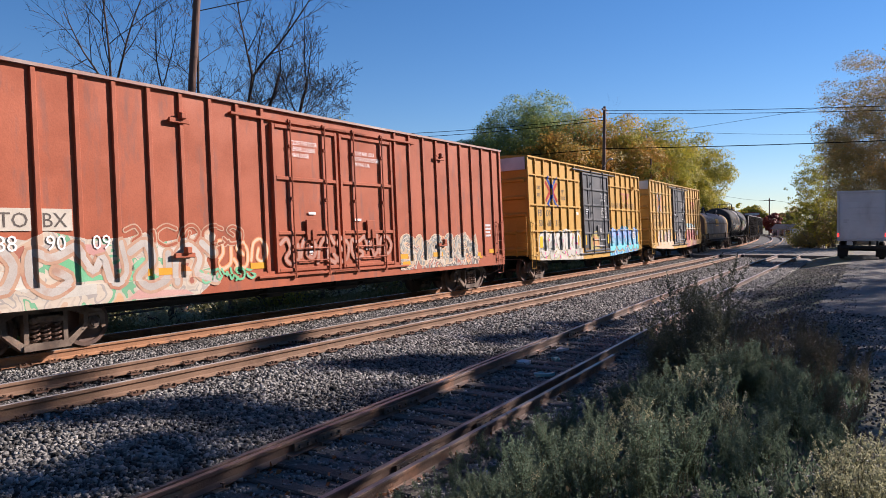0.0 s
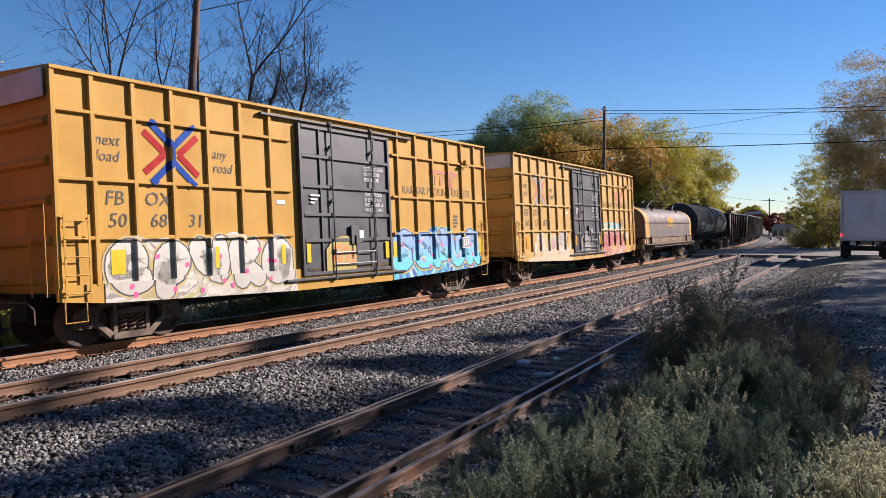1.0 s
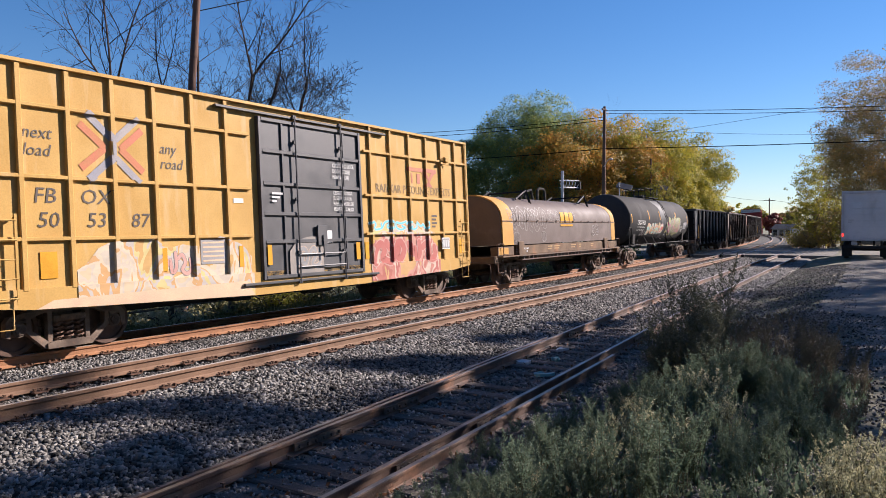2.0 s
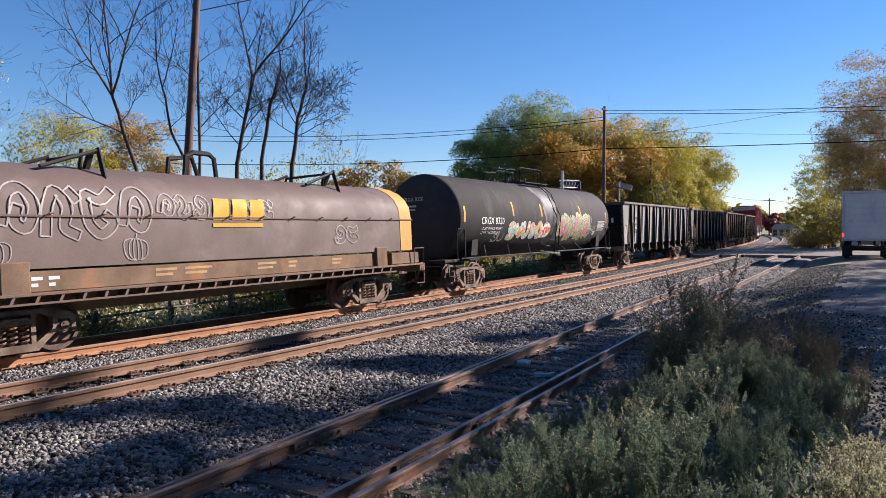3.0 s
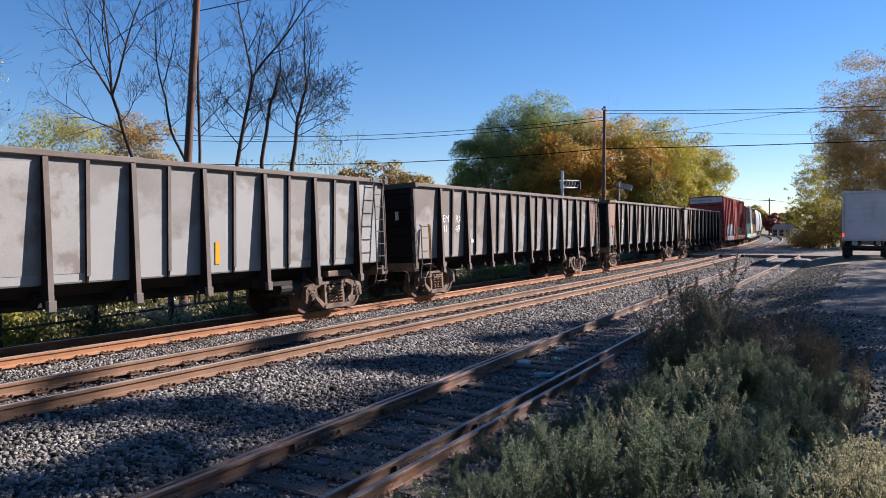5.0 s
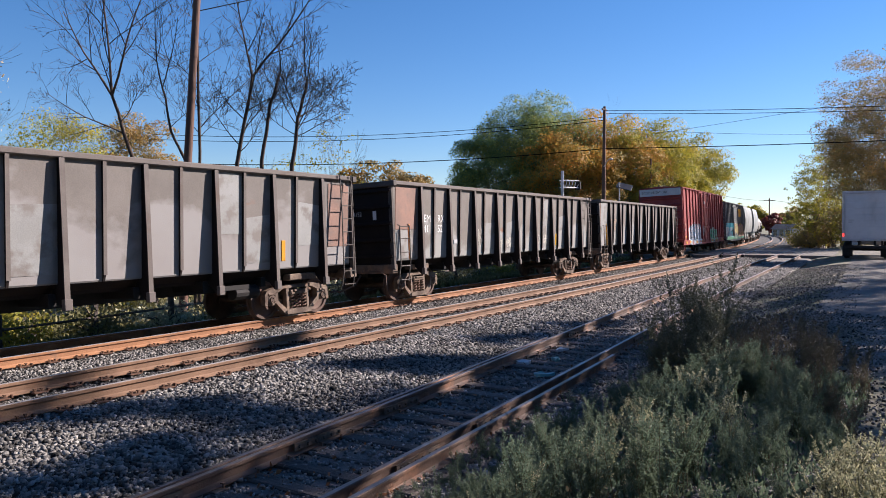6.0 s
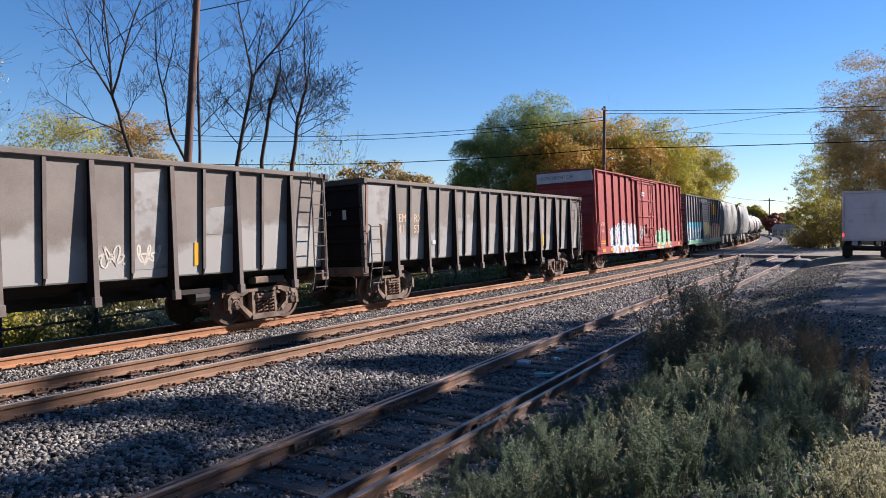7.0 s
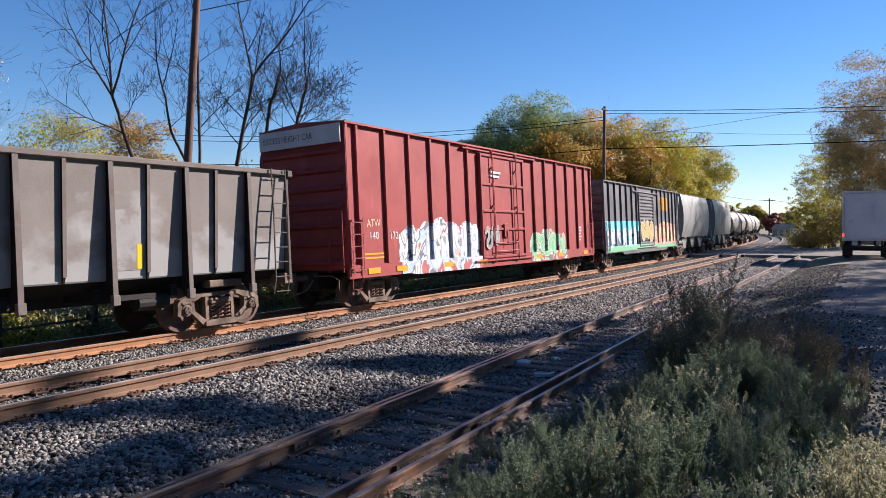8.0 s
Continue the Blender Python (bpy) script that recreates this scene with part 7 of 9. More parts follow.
# ---------------------------------------------------------------- plants
def leaf_material(name, cols, rough=0.6, thru=0.45):
    """Leaves that differ in colour from one to the next."""
    m = bpy.data.materials.new(name)
    m.use_nodes = True
    t = m.node_tree
    bsdf = t.nodes["Principled BSDF"]
    g = t.nodes.new("ShaderNodeNewGeometry")
    co = t.nodes.new("ShaderNodeTexCoord")
    n = node(t, "ShaderNodeTexNoise", Scale=0.45, Detail=3.0)
    t.links.new(co.outputs["Object"], n.inputs["Vector"])
    add = t.nodes.new("ShaderNodeMath")
    add.operation = "MULTIPLY_ADD"
    t.links.new(g.outputs["Random Per Island"], add.inputs[0])
    add.inputs[1].default_value = 0.45
    sub = t.nodes.new("ShaderNodeMath")
    sub.operation = "MULTIPLY_ADD"
    t.links.new(n.outputs["Fac"], sub.inputs[0])
    sub.inputs[1].default_value, sub.inputs[2].default_value = 1.5, -0.5
    t.links.new(sub.outputs[0], add.inputs[2])
    k = len(cols) - 1
    col = ramp(t, add.outputs[0], [(i / k, c) for i, c in enumerate(cols)])
    t.links.new(col, bsdf.inputs["Base Color"])
    bsdf.inputs["Roughness"].default_value = rough
    bsdf.inputs["Specular IOR Level"].default_value = 0.25
    tr = t.nodes.new("ShaderNodeBsdfTranslucent")
    t.links.new(col, tr.inputs[0])
    ms = node(t, "ShaderNodeMixShader", Fac=thru)
    t.links.new(bsdf.outputs[0], ms.inputs[1])
    t.links.new(tr.outputs[0], ms.inputs[2])
    t.links.new(ms.outputs[0], t.nodes["Material Output"].inputs[0])
    return m


M["leaf_green"] = leaf_material("leaf_green", [(0.11, 0.18, 0.085), (0.17, 0.235, 0.085), (0.28, 0.31, 0.08), (0.52, 0.44, 0.07)])
M["leaf_orange"] = leaf_material("leaf_orange", [(0.20, 0.20, 0.05), (0.38, 0.27, 0.055), (0.52, 0.28, 0.05), (0.54, 0.19, 0.045)])
M["leaf_gold"] = leaf_material("leaf_gold", [(0.18, 0.20, 0.035), (0.29, 0.28, 0.035), (0.42, 0.345, 0.035), (0.48, 0.30, 0.035)])
M["leaf_olive"] = leaf_material("leaf_olive", [(0.12, 0.135, 0.025), (0.215, 0.215, 0.035), (0.34, 0.285, 0.04), (0.41, 0.285, 0.04)])
M["leaf_brown"] = leaf_material("leaf_brown", [(0.17, 0.155, 0.07), (0.26, 0.205, 0.08), (0.36, 0.235, 0.075), (0.44, 0.23, 0.065)])
M["leaf_fallen"] = leaf_material("leaf_fallen", [(0.10, 0.05, 0.025), (0.24, 0.10, 0.04), (0.36, 0.15, 0.05)], thru=.15)
M["plastic_white"] = material("plastic_white", (0.55, 0.56, 0.56), rough=.4, bump=.1)
M["plastic_teal"] = material("plastic_teal", (0.18, 0.42, 0.42), rough=.4, bump=.1)
M["leaf_cream"] = leaf_material("leaf_cream", [(0.34, 0.25, 0.15), (0.46, 0.36, 0.22), (0.52, 0.42, 0.28)], thru=.3)
M["leaf_red"] = leaf_material("leaf_red", [(0.16, 0.04, 0.035), (0.22, 0.055, 0.04), (0.26, 0.10, 0.05)])
M["leaf_dark"] = leaf_material("leaf_dark", [(0.018, 0.032, 0.014), (0.03, 0.05, 0.02), (0.05, 0.07, 0.025)])
M["weed_leaf"] = leaf_material("weed_leaf", [(0.085, 0.128, 0.086), (0.128, 0.177, 0.113), (0.18, 0.225, 0.146), (0.27, 0.295, 0.19)], thru=0.4)
M["weed_tall"] = leaf_material("weed_tall", [(0.048, 0.060, 0.042), (0.07, 0.082, 0.055), (0.095, 0.10, 0.065), (0.14, 0.125, 0.08)], thru=0.35)
M["weed_dry"] = leaf_material("weed_dry", [(0.10, 0.075, 0.055), (0.14, 0.105, 0.07), (0.14, 0.125, 0.075), (0.22, 0.16, 0.10)], thru=0.3)
M["weed_pale"] = leaf_material("weed_pale", [(0.26, 0.27, 0.15), (0.42, 0.41, 0.24), (0.56, 0.52, 0.34), (0.66, 0.60, 0.44)], thru=0.3)
M["grass"] = leaf_material("grass", [(0.10, 0.105, 0.04), (0.17, 0.16, 0.06), (0.26, 0.23, 0.10), (0.36, 0.30, 0.16)], thru=0.3)
M["weed_stem"] = material("weed_stem", (0.11, 0.085, 0.05), (0.09, 0.10, 0.045), 4, 0.8, bump=0)


def leaf_mesh(name, pos, size, mat, rng, long=1.6, up=0.0, dirs=None):
    """One mesh of many small folded leaves at the given places."""
    n = len(pos)
    d = rng.normal(size=(n, 3)) if dirs is None else dirs + rng.normal(size=(n, 3)) * .45
    d[:, 2] += up
    d /= np.linalg.norm(d, axis=1)[:, None]
    a = np.cross(d, rng.normal(size=(n, 3)))
    a /= np.linalg.norm(a, axis=1)[:, None] + 1e-9
    c = np.cross(d, a)
    s = size * rng.uniform(.6, 1.3, n)
    L, W = d * (s * long)[:, None], a * (s * .5)[:, None]
    fold = c * (s * .18)[:, None]
    v = np.stack([pos, pos + L * .45 + W + fold, pos + L, pos + L * .45 - W + fold], 1)
    me = bpy.data.meshes.new(name)
    me.vertices.add(n * 4)
    me.vertices.foreach_set("co", v.reshape(-1))
    me.loops.add(n * 6)
    me.polygons.add(n * 2)
    idx = (np.array([0, 1, 2, 0, 2, 3])[None] + (np.arange(n) * 4)[:, None]).reshape(-1)
    me.loops.foreach_set("vertex_index", idx)
    me.polygons.foreach_set("loop_start", np.arange(n * 2) * 3)
    me.materials.append(mat)
    me.update(calc_edges=True)
    return me


def flat_leaves(name, pos, nrm, size, mat, rng, long=1.35):
    """One mesh of many small leaves whose faces look along nrm."""
    n = len(pos)
    a = np.cross(nrm, rng.normal(size=(n, 3)))
    a /= np.linalg.norm(a, axis=1)[:, None] + 1e-9
    c = np.cross(nrm, a)
    s = size * rng.uniform(.55, 1.35, n)
    L, W = a * (s * long * .5)[:, None], c * (s * .5)[:, None]
    v = np.stack([pos - L, pos + W - L * .15, pos + L, pos - W - L * .15], 1)
    me = bpy.data.meshes.new(name)
    me.vertices.add(n * 4)
    me.vertices.foreach_set("co", v.reshape(-1))
    me.loops.add(n * 4)
    me.polygons.add(n)
    me.loops.foreach_set("vertex_index", np.arange(n * 4))
    me.polygons.foreach_set("loop_start", np.arange(n) * 4)
    me.materials.append(mat)
    me.update(calc_edges=True)
    return me


def clumps(centres, radii, count, rng, squash=.66, hollow=.6):
    """Places and outward directions of leaves on rounded clumps, fuller on top than below."""
    centres, radii = np.asarray(centres, float), np.asarray(radii, float)
    share = radii ** 2
    pick = rng.choice(len(centres), count, p=share / share.sum())
    d = rng.normal(size=(count, 3))
    d[:, 2] += .6
    d /= np.linalg.norm(d, axis=1)[:, None]
    f = hollow + (1.08 - hollow) * rng.uniform(0, 1, count) ** .7
    pos = centres[pick] + d * (radii[pick] * f)[:, None] * np.array([1, 1, squash])
    nrm = d + rng.normal(size=(count, 3)) * .38 + np.array([0, 0, .35])
    nrm /= np.linalg.norm(nrm, axis=1)[:, None]
    return pos, nrm


def crown_clumps(rng, h0, height, reach, lean, n, size):
    """Centres and sizes of the clumps of an uneven rounded crown."""
    out, rad = [], []
    zc, rz = h0 + (height - h0) * .52, (height - h0) * .5
    bumps = rng.normal(size=(7, 3))
    bumps /= np.linalg.norm(bumps, axis=1)[:, None]
    while len(out) < n:
        d = rng.normal(size=3)
        d /= np.linalg.norm(d)
        env = .80 + .34 * max(0, float(np.max(bumps @ d)) - .55) / .45
        f = env * rng.uniform(.12, 1.0) ** .38
        r = size * rng.uniform(.6, 1.25)
        wide = 1.0 if d[2] > -.2 else .85
        q = (lean[0] + d[0] * max(reach * f * wide - r * .5, .1), lean[1] + d[1] * max(reach * f * wide - r * .5, .1), zc + d[2] * (rz * f - r * .35))
        out.append(q)
        rad.append(r)
    return out, rad


def grow(rnd, s, tips, start, d, length, r, level, spread, droop=0.0, kids=(3, 4), sides=6, min_r=.006, straight=1.0, stout=0.0):
    """One limb and what grows from it. Collects tips for the leaves."""
    steps = 5 if level > 0 else 4
    pts, q = [Vector(start)], Vector(start)
    d = Vector(d).normalized()
    bend = Vector((rnd.uniform(-1, 1), rnd.uniform(-1, 1), rnd.uniform(-.3, .6))) * .16 * straight
    for i in range(steps):
        d = (d + bend + Vector((rnd.uniform(-1, 1), rnd.uniform(-1, 1), rnd.uniform(-1, 1))) * .10 * straight - Vector((0, 0, droop))).normalized()
        q = q + d * (length / steps)
        pts.append(q.copy())
    radii = [max(r * (1 - (.62 - .2 * stout) * i / steps), min_r) for i in range(steps + 1)]
    s.tube(pts, radii, max(3, sides), caps=False)
    if level in (1, 2):
        tips.append((pts[rnd.randint(2, 4)], d.copy()))
    if level == 0:
        tips.append((pts[-1], d.copy()))
        tips.append((pts[2], d.copy()))
        return
    n = rnd.randint(*kids)
    for k in range(n):
        i = steps if k == 0 else rnd.randint(2, steps)
        a = rnd.uniform(0, 6.283)
        side = d.orthogonal().normalized()
        side = (Matrix.Rotation(a, 3, d) @ side)
        w = spread * (rnd.uniform(.25, .6) if k == 0 else rnd.uniform(.65, 1.15))
        nd = (d * math.cos(w) + side * math.sin(w) + Vector((0, 0, .10))).normalized()
        grow(rnd, s, tips, pts[i], nd, length * rnd.uniform(.60, .82), radii[i] * (.78 + .1 * stout if k == 0 else rnd.uniform(.45, .65) + .12 * stout), level - 1, spread, droop, kids, sides - 1, min_r, straight, stout)


def tree(name, label, at, height, mat, seed, leaves, leaf=.22, levels=4, trunk=.32, spread=.62, width=1.0, bare_low=.22, category="tree", kids=(3, 4), lean=(0, 0), trunk_mat=None, group="", twig=.006, straight=1.0, spread_to=.36, dense=True, fine=1.0):
    """A tree: tapered trunk, limbs and a crown of separate leaves, uneven and with gaps. The crown keeps within the given height."""
    rnd, rng = random.Random(seed), np.random.default_rng(seed)
    s, stem, tips = Shape(), Shape(), []
    h0 = height * bare_low
    top = Vector((lean[0], lean[1], h0))
    stem.tube([(0, 0, -.5), (lean[0] * .3, lean[1] * .3, h0 * .4), top], [trunk * 1.25, trunk, trunk * .85], 8)
    n = rnd.randint(3, 4) + (1 if width > 1.1 else 0)
    for k in range(n):
        a = 6.283 * k / n + rnd.uniform(-.4, .4)
        w = rnd.uniform(.25, .62) * width
        d = Vector((math.sin(w) * math.cos(a), math.sin(w) * math.sin(a), math.cos(w)))
        start, thick = top - Vector((0, 0, rnd.uniform(0, h0 * .2))), trunk * rnd.uniform(.55, .75)
        if not leaves:                          # a bare tree: its leader goes on, the other limbs leave the trunk lower down
            f = 1 if k == 0 else rnd.uniform(.62, .98)
            g = .3 + .7 * (f - .4) / .6
            start, thick = Vector((lean[0] * g, lean[1] * g, h0 * f)), trunk * (.84 if k == 0 else rnd.uniform(.42, .6))
            if k == 0:
                d = Vector((lean[0] * .1 + .1, lean[1] * .1, 1)).normalized()
        grow(rnd, s, tips, start, d, height * .34, thick, levels - 1, spread, 0.0, kids, 6, twig, straight, 0.0 if leaves else 1.0)
    # bring the whole crown to its height
    zmax = max(q.z for q, _ in tips)
    k = (height - h0) / max(zmax - h0, .1)
    reach = sorted(math.hypot(q.x - lean[0], q.y - lean[1]) for q, _ in tips)[int(len(tips) * .92)]
    kr = height * spread_to * width / max(reach, .1)
    fit = lambda q: Vector((lean[0] + (q.x - lean[0]) * kr, lean[1] + (q.y - lean[1]) * kr, h0 + (q.z - h0) * k)) if q.z > h0 else q
    if not leaves:
        def fit(q):
            g = min(max(.3 + .7 * (q.z / h0 - .4) / .6, 0), 1)
            m = 1 + (kr - 1) * smooth(.6 * h0, 1.25 * h0, q.z)
            return Vector((lean[0] * g + (q.x - lean[0] * g) * m, lean[1] * g + (q.y - lean[1] * g) * m, h0 + (q.z - h0) * k if q.z > h0 else q.z))
    s.v = [tuple(fit(Vector(q))) for q in s.v]
    tips = [(fit(q), d) for q, d in tips]
    t = thing(name, label, category, group, at=at)
    part("trunk", stem, trunk_mat or M["bark"], t, smooth=50)
    part("branching", s, trunk_mat or M["bark"], t, smooth=50)
    if leaves:
        n = max(10, int((12 + height * 4.0) * fine))
        size = height * (.125 if dense else .08) / fine ** .5 * min(width, 1.15) ** .5
        centres, radii = crown_clumps(rng, h0 * .8, height, height * spread_to * width * 1.12, lean, n, size)
        pos, nrm = clumps(centres, radii, int(leaves * (1 if dense else .8)), rng)
        pos[:, 2] = np.maximum(pos[:, 2], .05)
        part("crown", flat_leaves("crown", pos, nrm, leaf, mat, rng), None, t, "")
    return t


def twigs(rnd, s, start, d, length, r, level, twig):
    """A bare limb with side limbs at wide angles, finer and finer."""
    steps = 6 if level > 1 else 4
    q, d = Vector(start), Vector(d).normalized()
    pts = [q.copy()]
    sway = Vector((rnd.uniform(-1, 1), rnd.uniform(-1, 1), rnd.uniform(-.6, .8))) * .06
    for i in range(steps):
        d = (d + sway + Vector((rnd.uniform(-1, 1), rnd.uniform(-1, 1), rnd.uniform(-.8, 1.1))) * (.12 if level > 1 else .2)).normalized()
        q = q + d * (length / steps)
        pts.append(q.copy())
    radii = [max(r * (1 - .70 * i / steps), twig) for i in range(steps + 1)]
    s.tube(pts, radii, 6 if r > .05 else 3, caps=False)
    if level == 0:
        return
    n = (0, 3, 6, 8)[level]
    spin = rnd.uniform(0, 6.283)
    for k in range(n):
        f = .22 + .78 * (k + rnd.uniform(.1, .9)) / n
        i = min(int(f * steps), steps - 1)
        p = pts[i].lerp(pts[i + 1], f * steps - i)
        run = (pts[i + 1] - pts[i]).normalized()
        spin += 2.4 + rnd.uniform(-.5, .5)
        side = Matrix.Rotation(spin, 3, run) @ run.orthogonal().normalized()
        w = radians(rnd.uniform(28, 62))
        nd = run * math.cos(w) + side * math.sin(w) + Vector((0, 0, .12))
        twigs(rnd, s, p, nd, length * rnd.uniform(.36, .62) * (1.12 - .5 * f), max(radii[i] * .58, twig), level - 1, twig)


def bare_tree(at, seed, spine, r0, limbs, label, twig=.0048):
    """A leafless tree. spine: (sideways, up) points of its trunk; limbs: (share of the trunk, tilt sideways in degrees, length)."""
    rnd = random.Random(seed)
    side, away = Vector((.536, -.844, 0)), Vector((.844, .536, 0))
    pts = [side * a + Vector((0, 0, b)) for a, b in spine]
    fine = []
    for p, q in zip(pts, pts[1:]):
        fine += [p.lerp(q, i / 4) + Vector((rnd.uniform(-1, 1), rnd.uniform(-1, 1), 0)) * .03 for i in range(4)]
    fine.append(pts[-1])
    stem, s = Shape(), Shape()
    stem.tube(fine, [r0 * (.80 - .38 * i / (len(fine) - 1)) for i in range(len(fine))], 8)
    for f, tilt, length in limbs:
        i = min(int(f * (len(fine) - 1)), len(fine) - 2)
        p = fine[i].lerp(fine[i + 1], f * (len(fine) - 1) - i)
        w, deep = radians(tilt), rnd.uniform(-.45, .45)
        d = side * math.sin(w) + Vector((0, 0, math.cos(w))) + away * deep
        twigs(rnd, s, p, d, length, r0 * (.40 if f > .97 else .29) * min(1, length / 3.2), 3, twig)
    t = thing("bare_tree", label, "tree", "bare trees behind the track", at=at)
    part("trunk", stem, M["bark_dark"], t, smooth=50)
    part("branching", s, M["bark_dark"], t, smooth=50)
    return t


def stand(x, y, turn=0.0, scale=1.0, z=None):
    return Matrix.Translation((x, y, ground_z(x, y) if z is None else z)) @ Matrix.Rotation(radians(turn), 4, "Z") @ Matrix.Scale(scale, 4)


def trees():
    # leafless trees behind the far track
    bare_tree(pose(18.13, 24.7, -1), 11, [(0, 0), (-.7, 5.5), (-1.6, 8.3)], .13, [(1, -42, 4.8), (1, 0, 5.0), (1, 33, 4.8), (.74, -70, 3.2), (.82, 56, 2.0), (.92, -18, 3.0)], "leafless tree with a leaning forked trunk")
    bare_tree(pose(18.96, 23.4, -1), 12, [(0, 0), (-.35, 5.8), (-.85, 6.9), (-1.2, 8.6)], .085, [(1, -8, 3.2), (1, 25, 2.8), (.7, 42, 2.4), (.85, -45, 2.0)], "slender leafless tree beside the pole")
    bare_tree(pose(19.3, 23.6, -1), 13, [(0, 0), (.05, 6.2), (.03, 10.5)], .095, [(1, 0, 2.6), (.6, 28, 4.2), (.8, -38, 2.4), (.9, 38, 2.2), (.7, -20, 2.4), (.58, -45, 2.2), (.56, 50, 2.0)], "slender leafless tree behind the pole")
    bare_tree(pose(19.72, 22.2, -1), 14, [(0, 0), (.25, 5.7), (.85, 9.0)], .13, [(1, 37, 4.6), (1, -8, 3.4), (.75, -50, 2.2), (.8, 56, 2.6), (.68, 38, 2.6), (.9, 15, 2.8), (.6, -35, 2.2), (.56, 60, 2.0), (.62, 10, 2.0)], "leafless tree with one long slanting limb")
    bare_tree(pose(20.3, 21.35, -1), 15, [(0, 0), (.15, 5.8), (.5, 8.0), (.9, 9.2)], .11, [(1, 8, 2.0), (.8, -35, 2.0), (.85, 45, 1.6), (.7, 30, 1.8), (.62, -60, 1.8), (.58, 40, 2.0), (.55, -25, 2.2), (.66, 65, 1.6)], "leafless tree with many fine twigs")
    bare_tree(pose(20.9, 20.4, -1), 16, [(0, 0), (.2, 5.6), (.45, 7.4), (.8, 8.8)], .12, [(1, -8, 2.2), (1, 14, 1.9), (.8, 55, 2.0), (.7, -45, 2.2), (.75, 40, 1.8), (.62, 68, 2.2), (.66, -20, 2.4), (.58, 48, 2.0), (.55, -65, 2.0), (.60, 30, 2.4), (.54, 75, 2.2), (.62, -40, 2.0), (.57, 5, 2.2), (.68, 62, 2.2)], "dense leafless tree with a tangle of twigs", .0055)
    tree("shrub_tree", "thin nearly bare tree with scattered yellow leaves", stand(23.6, 20.9), 7.6, M["leaf_olive"], 41, 1500, .07, 5, .06, .6, .75, .2, kids=(3, 3), dense=False, fine=1.5)
    tree("shrub_tree", "thin nearly bare tree with scattered yellow leaves", stand(21.6, 22.0), 6.0, M["leaf_gold"], 43, 900, .075, 5, .06, .6, .8, .12, kids=(3, 3), dense=False)
    tree("pale_tree", "tree with sparse pale cream leaves", stand(11.0, 26.2), 11.5, M["leaf_cream"], 47, 5000, .06, 5, .2, .6, .8, .2, kids=(3, 3), dense=False)
    # gardens behind
    tree("yellow_tree", "yellow autumn tree with a thin crown", stand(35.5, 60, 0), 13.8, M["leaf_gold"], 51, 15000, .11, 4, .22, .6, .8, .25, fine=1.6)
    tree("amber_tree", "dense brown and amber autumn tree", stand(42.3, 61, 0), 13.0, M["leaf_brown"], 53, 26000, .14, 4, .25, .62, .9, .15, fine=1.4)
    tree("grey_tree", "bare grey-brown distant tree", stand(29.5, 64, 0), 11.5, None, 55, 0, .2, 6, .2, .6, 1.2, .2, kids=(3, 3))
    tree("red_tree", "small bright red autumn maple", stand(28.0, 52, 0), 7.0, M["leaf_red"], 57, 5000, .2, 4, .15, .6, 1.1, .15)
    for k, (x, y, h, m) in enumerate(((31, 47, 7, "leaf_olive"), (35, 44, 6.0, "leaf_green"), (39.5, 46, 6.5, "leaf_olive"), (45, 50, 6.0, "leaf_green"), (50, 52, 7.0, "leaf_olive"), (56, 54, 7.5, "leaf_brown"), (62, 55, 7, "leaf_olive"), (25, 44, 6, "leaf_olive"))):
        tree("garden_tree", "leafy garden tree turning yellow-green", stand(x, y, k * 70), h, M[m], 60 + k, 5500, .24, 4, .14, .66, 1.2, .08, group="garden trees")
    tree("brown_tree", "russet tree with thinning leaves", stand(80, 58), 12.0, M["leaf_brown"], 71, 9000, .28, 4, .25, .62, 1.3, .15)
    tree("brown_tree", "russet tree with thinning leaves", stand(76, 63), 10.5, M["leaf_orange"], 72, 7000, .28, 4, .25, .62, 1.2, .15)
    # the big clump beyond the crossing
    clump = ((74.5, 43.0, 13.2, "leaf_green", .6), (108, 26.6, 15.6, "leaf_olive", .85), (113, 25.6, 13.2, "leaf_gold", .85), (106, 25.2, 9.5, "leaf_gold", .9), (80, 36.2, 17.0, "leaf_green", .9), (86, 35.2, 16.8, "leaf_orange", .9), (77.0, 40.2, 17.2, "leaf_green", .72), (80.5, 38.2, 17.8, "leaf_green", .72), (84, 37.0, 16.6, "leaf_green", .8), (78, 34.0, 14.5, "leaf_orange", .9),
             (82, 31.3, 15.2, "leaf_orange", .9), (86, 30.5, 15.8, "leaf_gold", .9), (88, 28.3, 15.5, "leaf_orange", .9), (92, 27.6, 16.6, "leaf_gold", .9), (96, 26.6, 15.4, "leaf_olive", .85),
             (100, 26.0, 12.6, "leaf_gold", .8), (86, 25.6, 10.0, "leaf_olive", .9), (80, 28.5, 8.0, "leaf_orange", 1.1), (92, 24.6, 9.0, "leaf_gold", .8), (72, 36, 6.5, "leaf_orange", 1.2), (76, 31, 6.0, "leaf_brown", 1.2),
             (98, 25.0, 9.0, "leaf_gold", .8), (84, 26.5, 7.0, "leaf_olive", 1.1))
    for k, (x, y, h, m, wd) in enumerate(clump):
        kind = {"leaf_green": "dark green tree with yellowing tips", "leaf_olive": "tree with olive-yellow autumn leaves", "leaf_orange": "tree with orange-brown autumn leaves", "leaf_gold": "tree with golden-yellow autumn leaves", "leaf_brown": "tree with russet-brown autumn leaves"}[m]
        tree("autumn_tree", kind, stand(x, y, k * 47, z=-.4), h, M[m], 100 + k, 28000 if h > 12 else 11000, .15, 4, .3, .62, wd, .12, group="trees beyond the crossing")
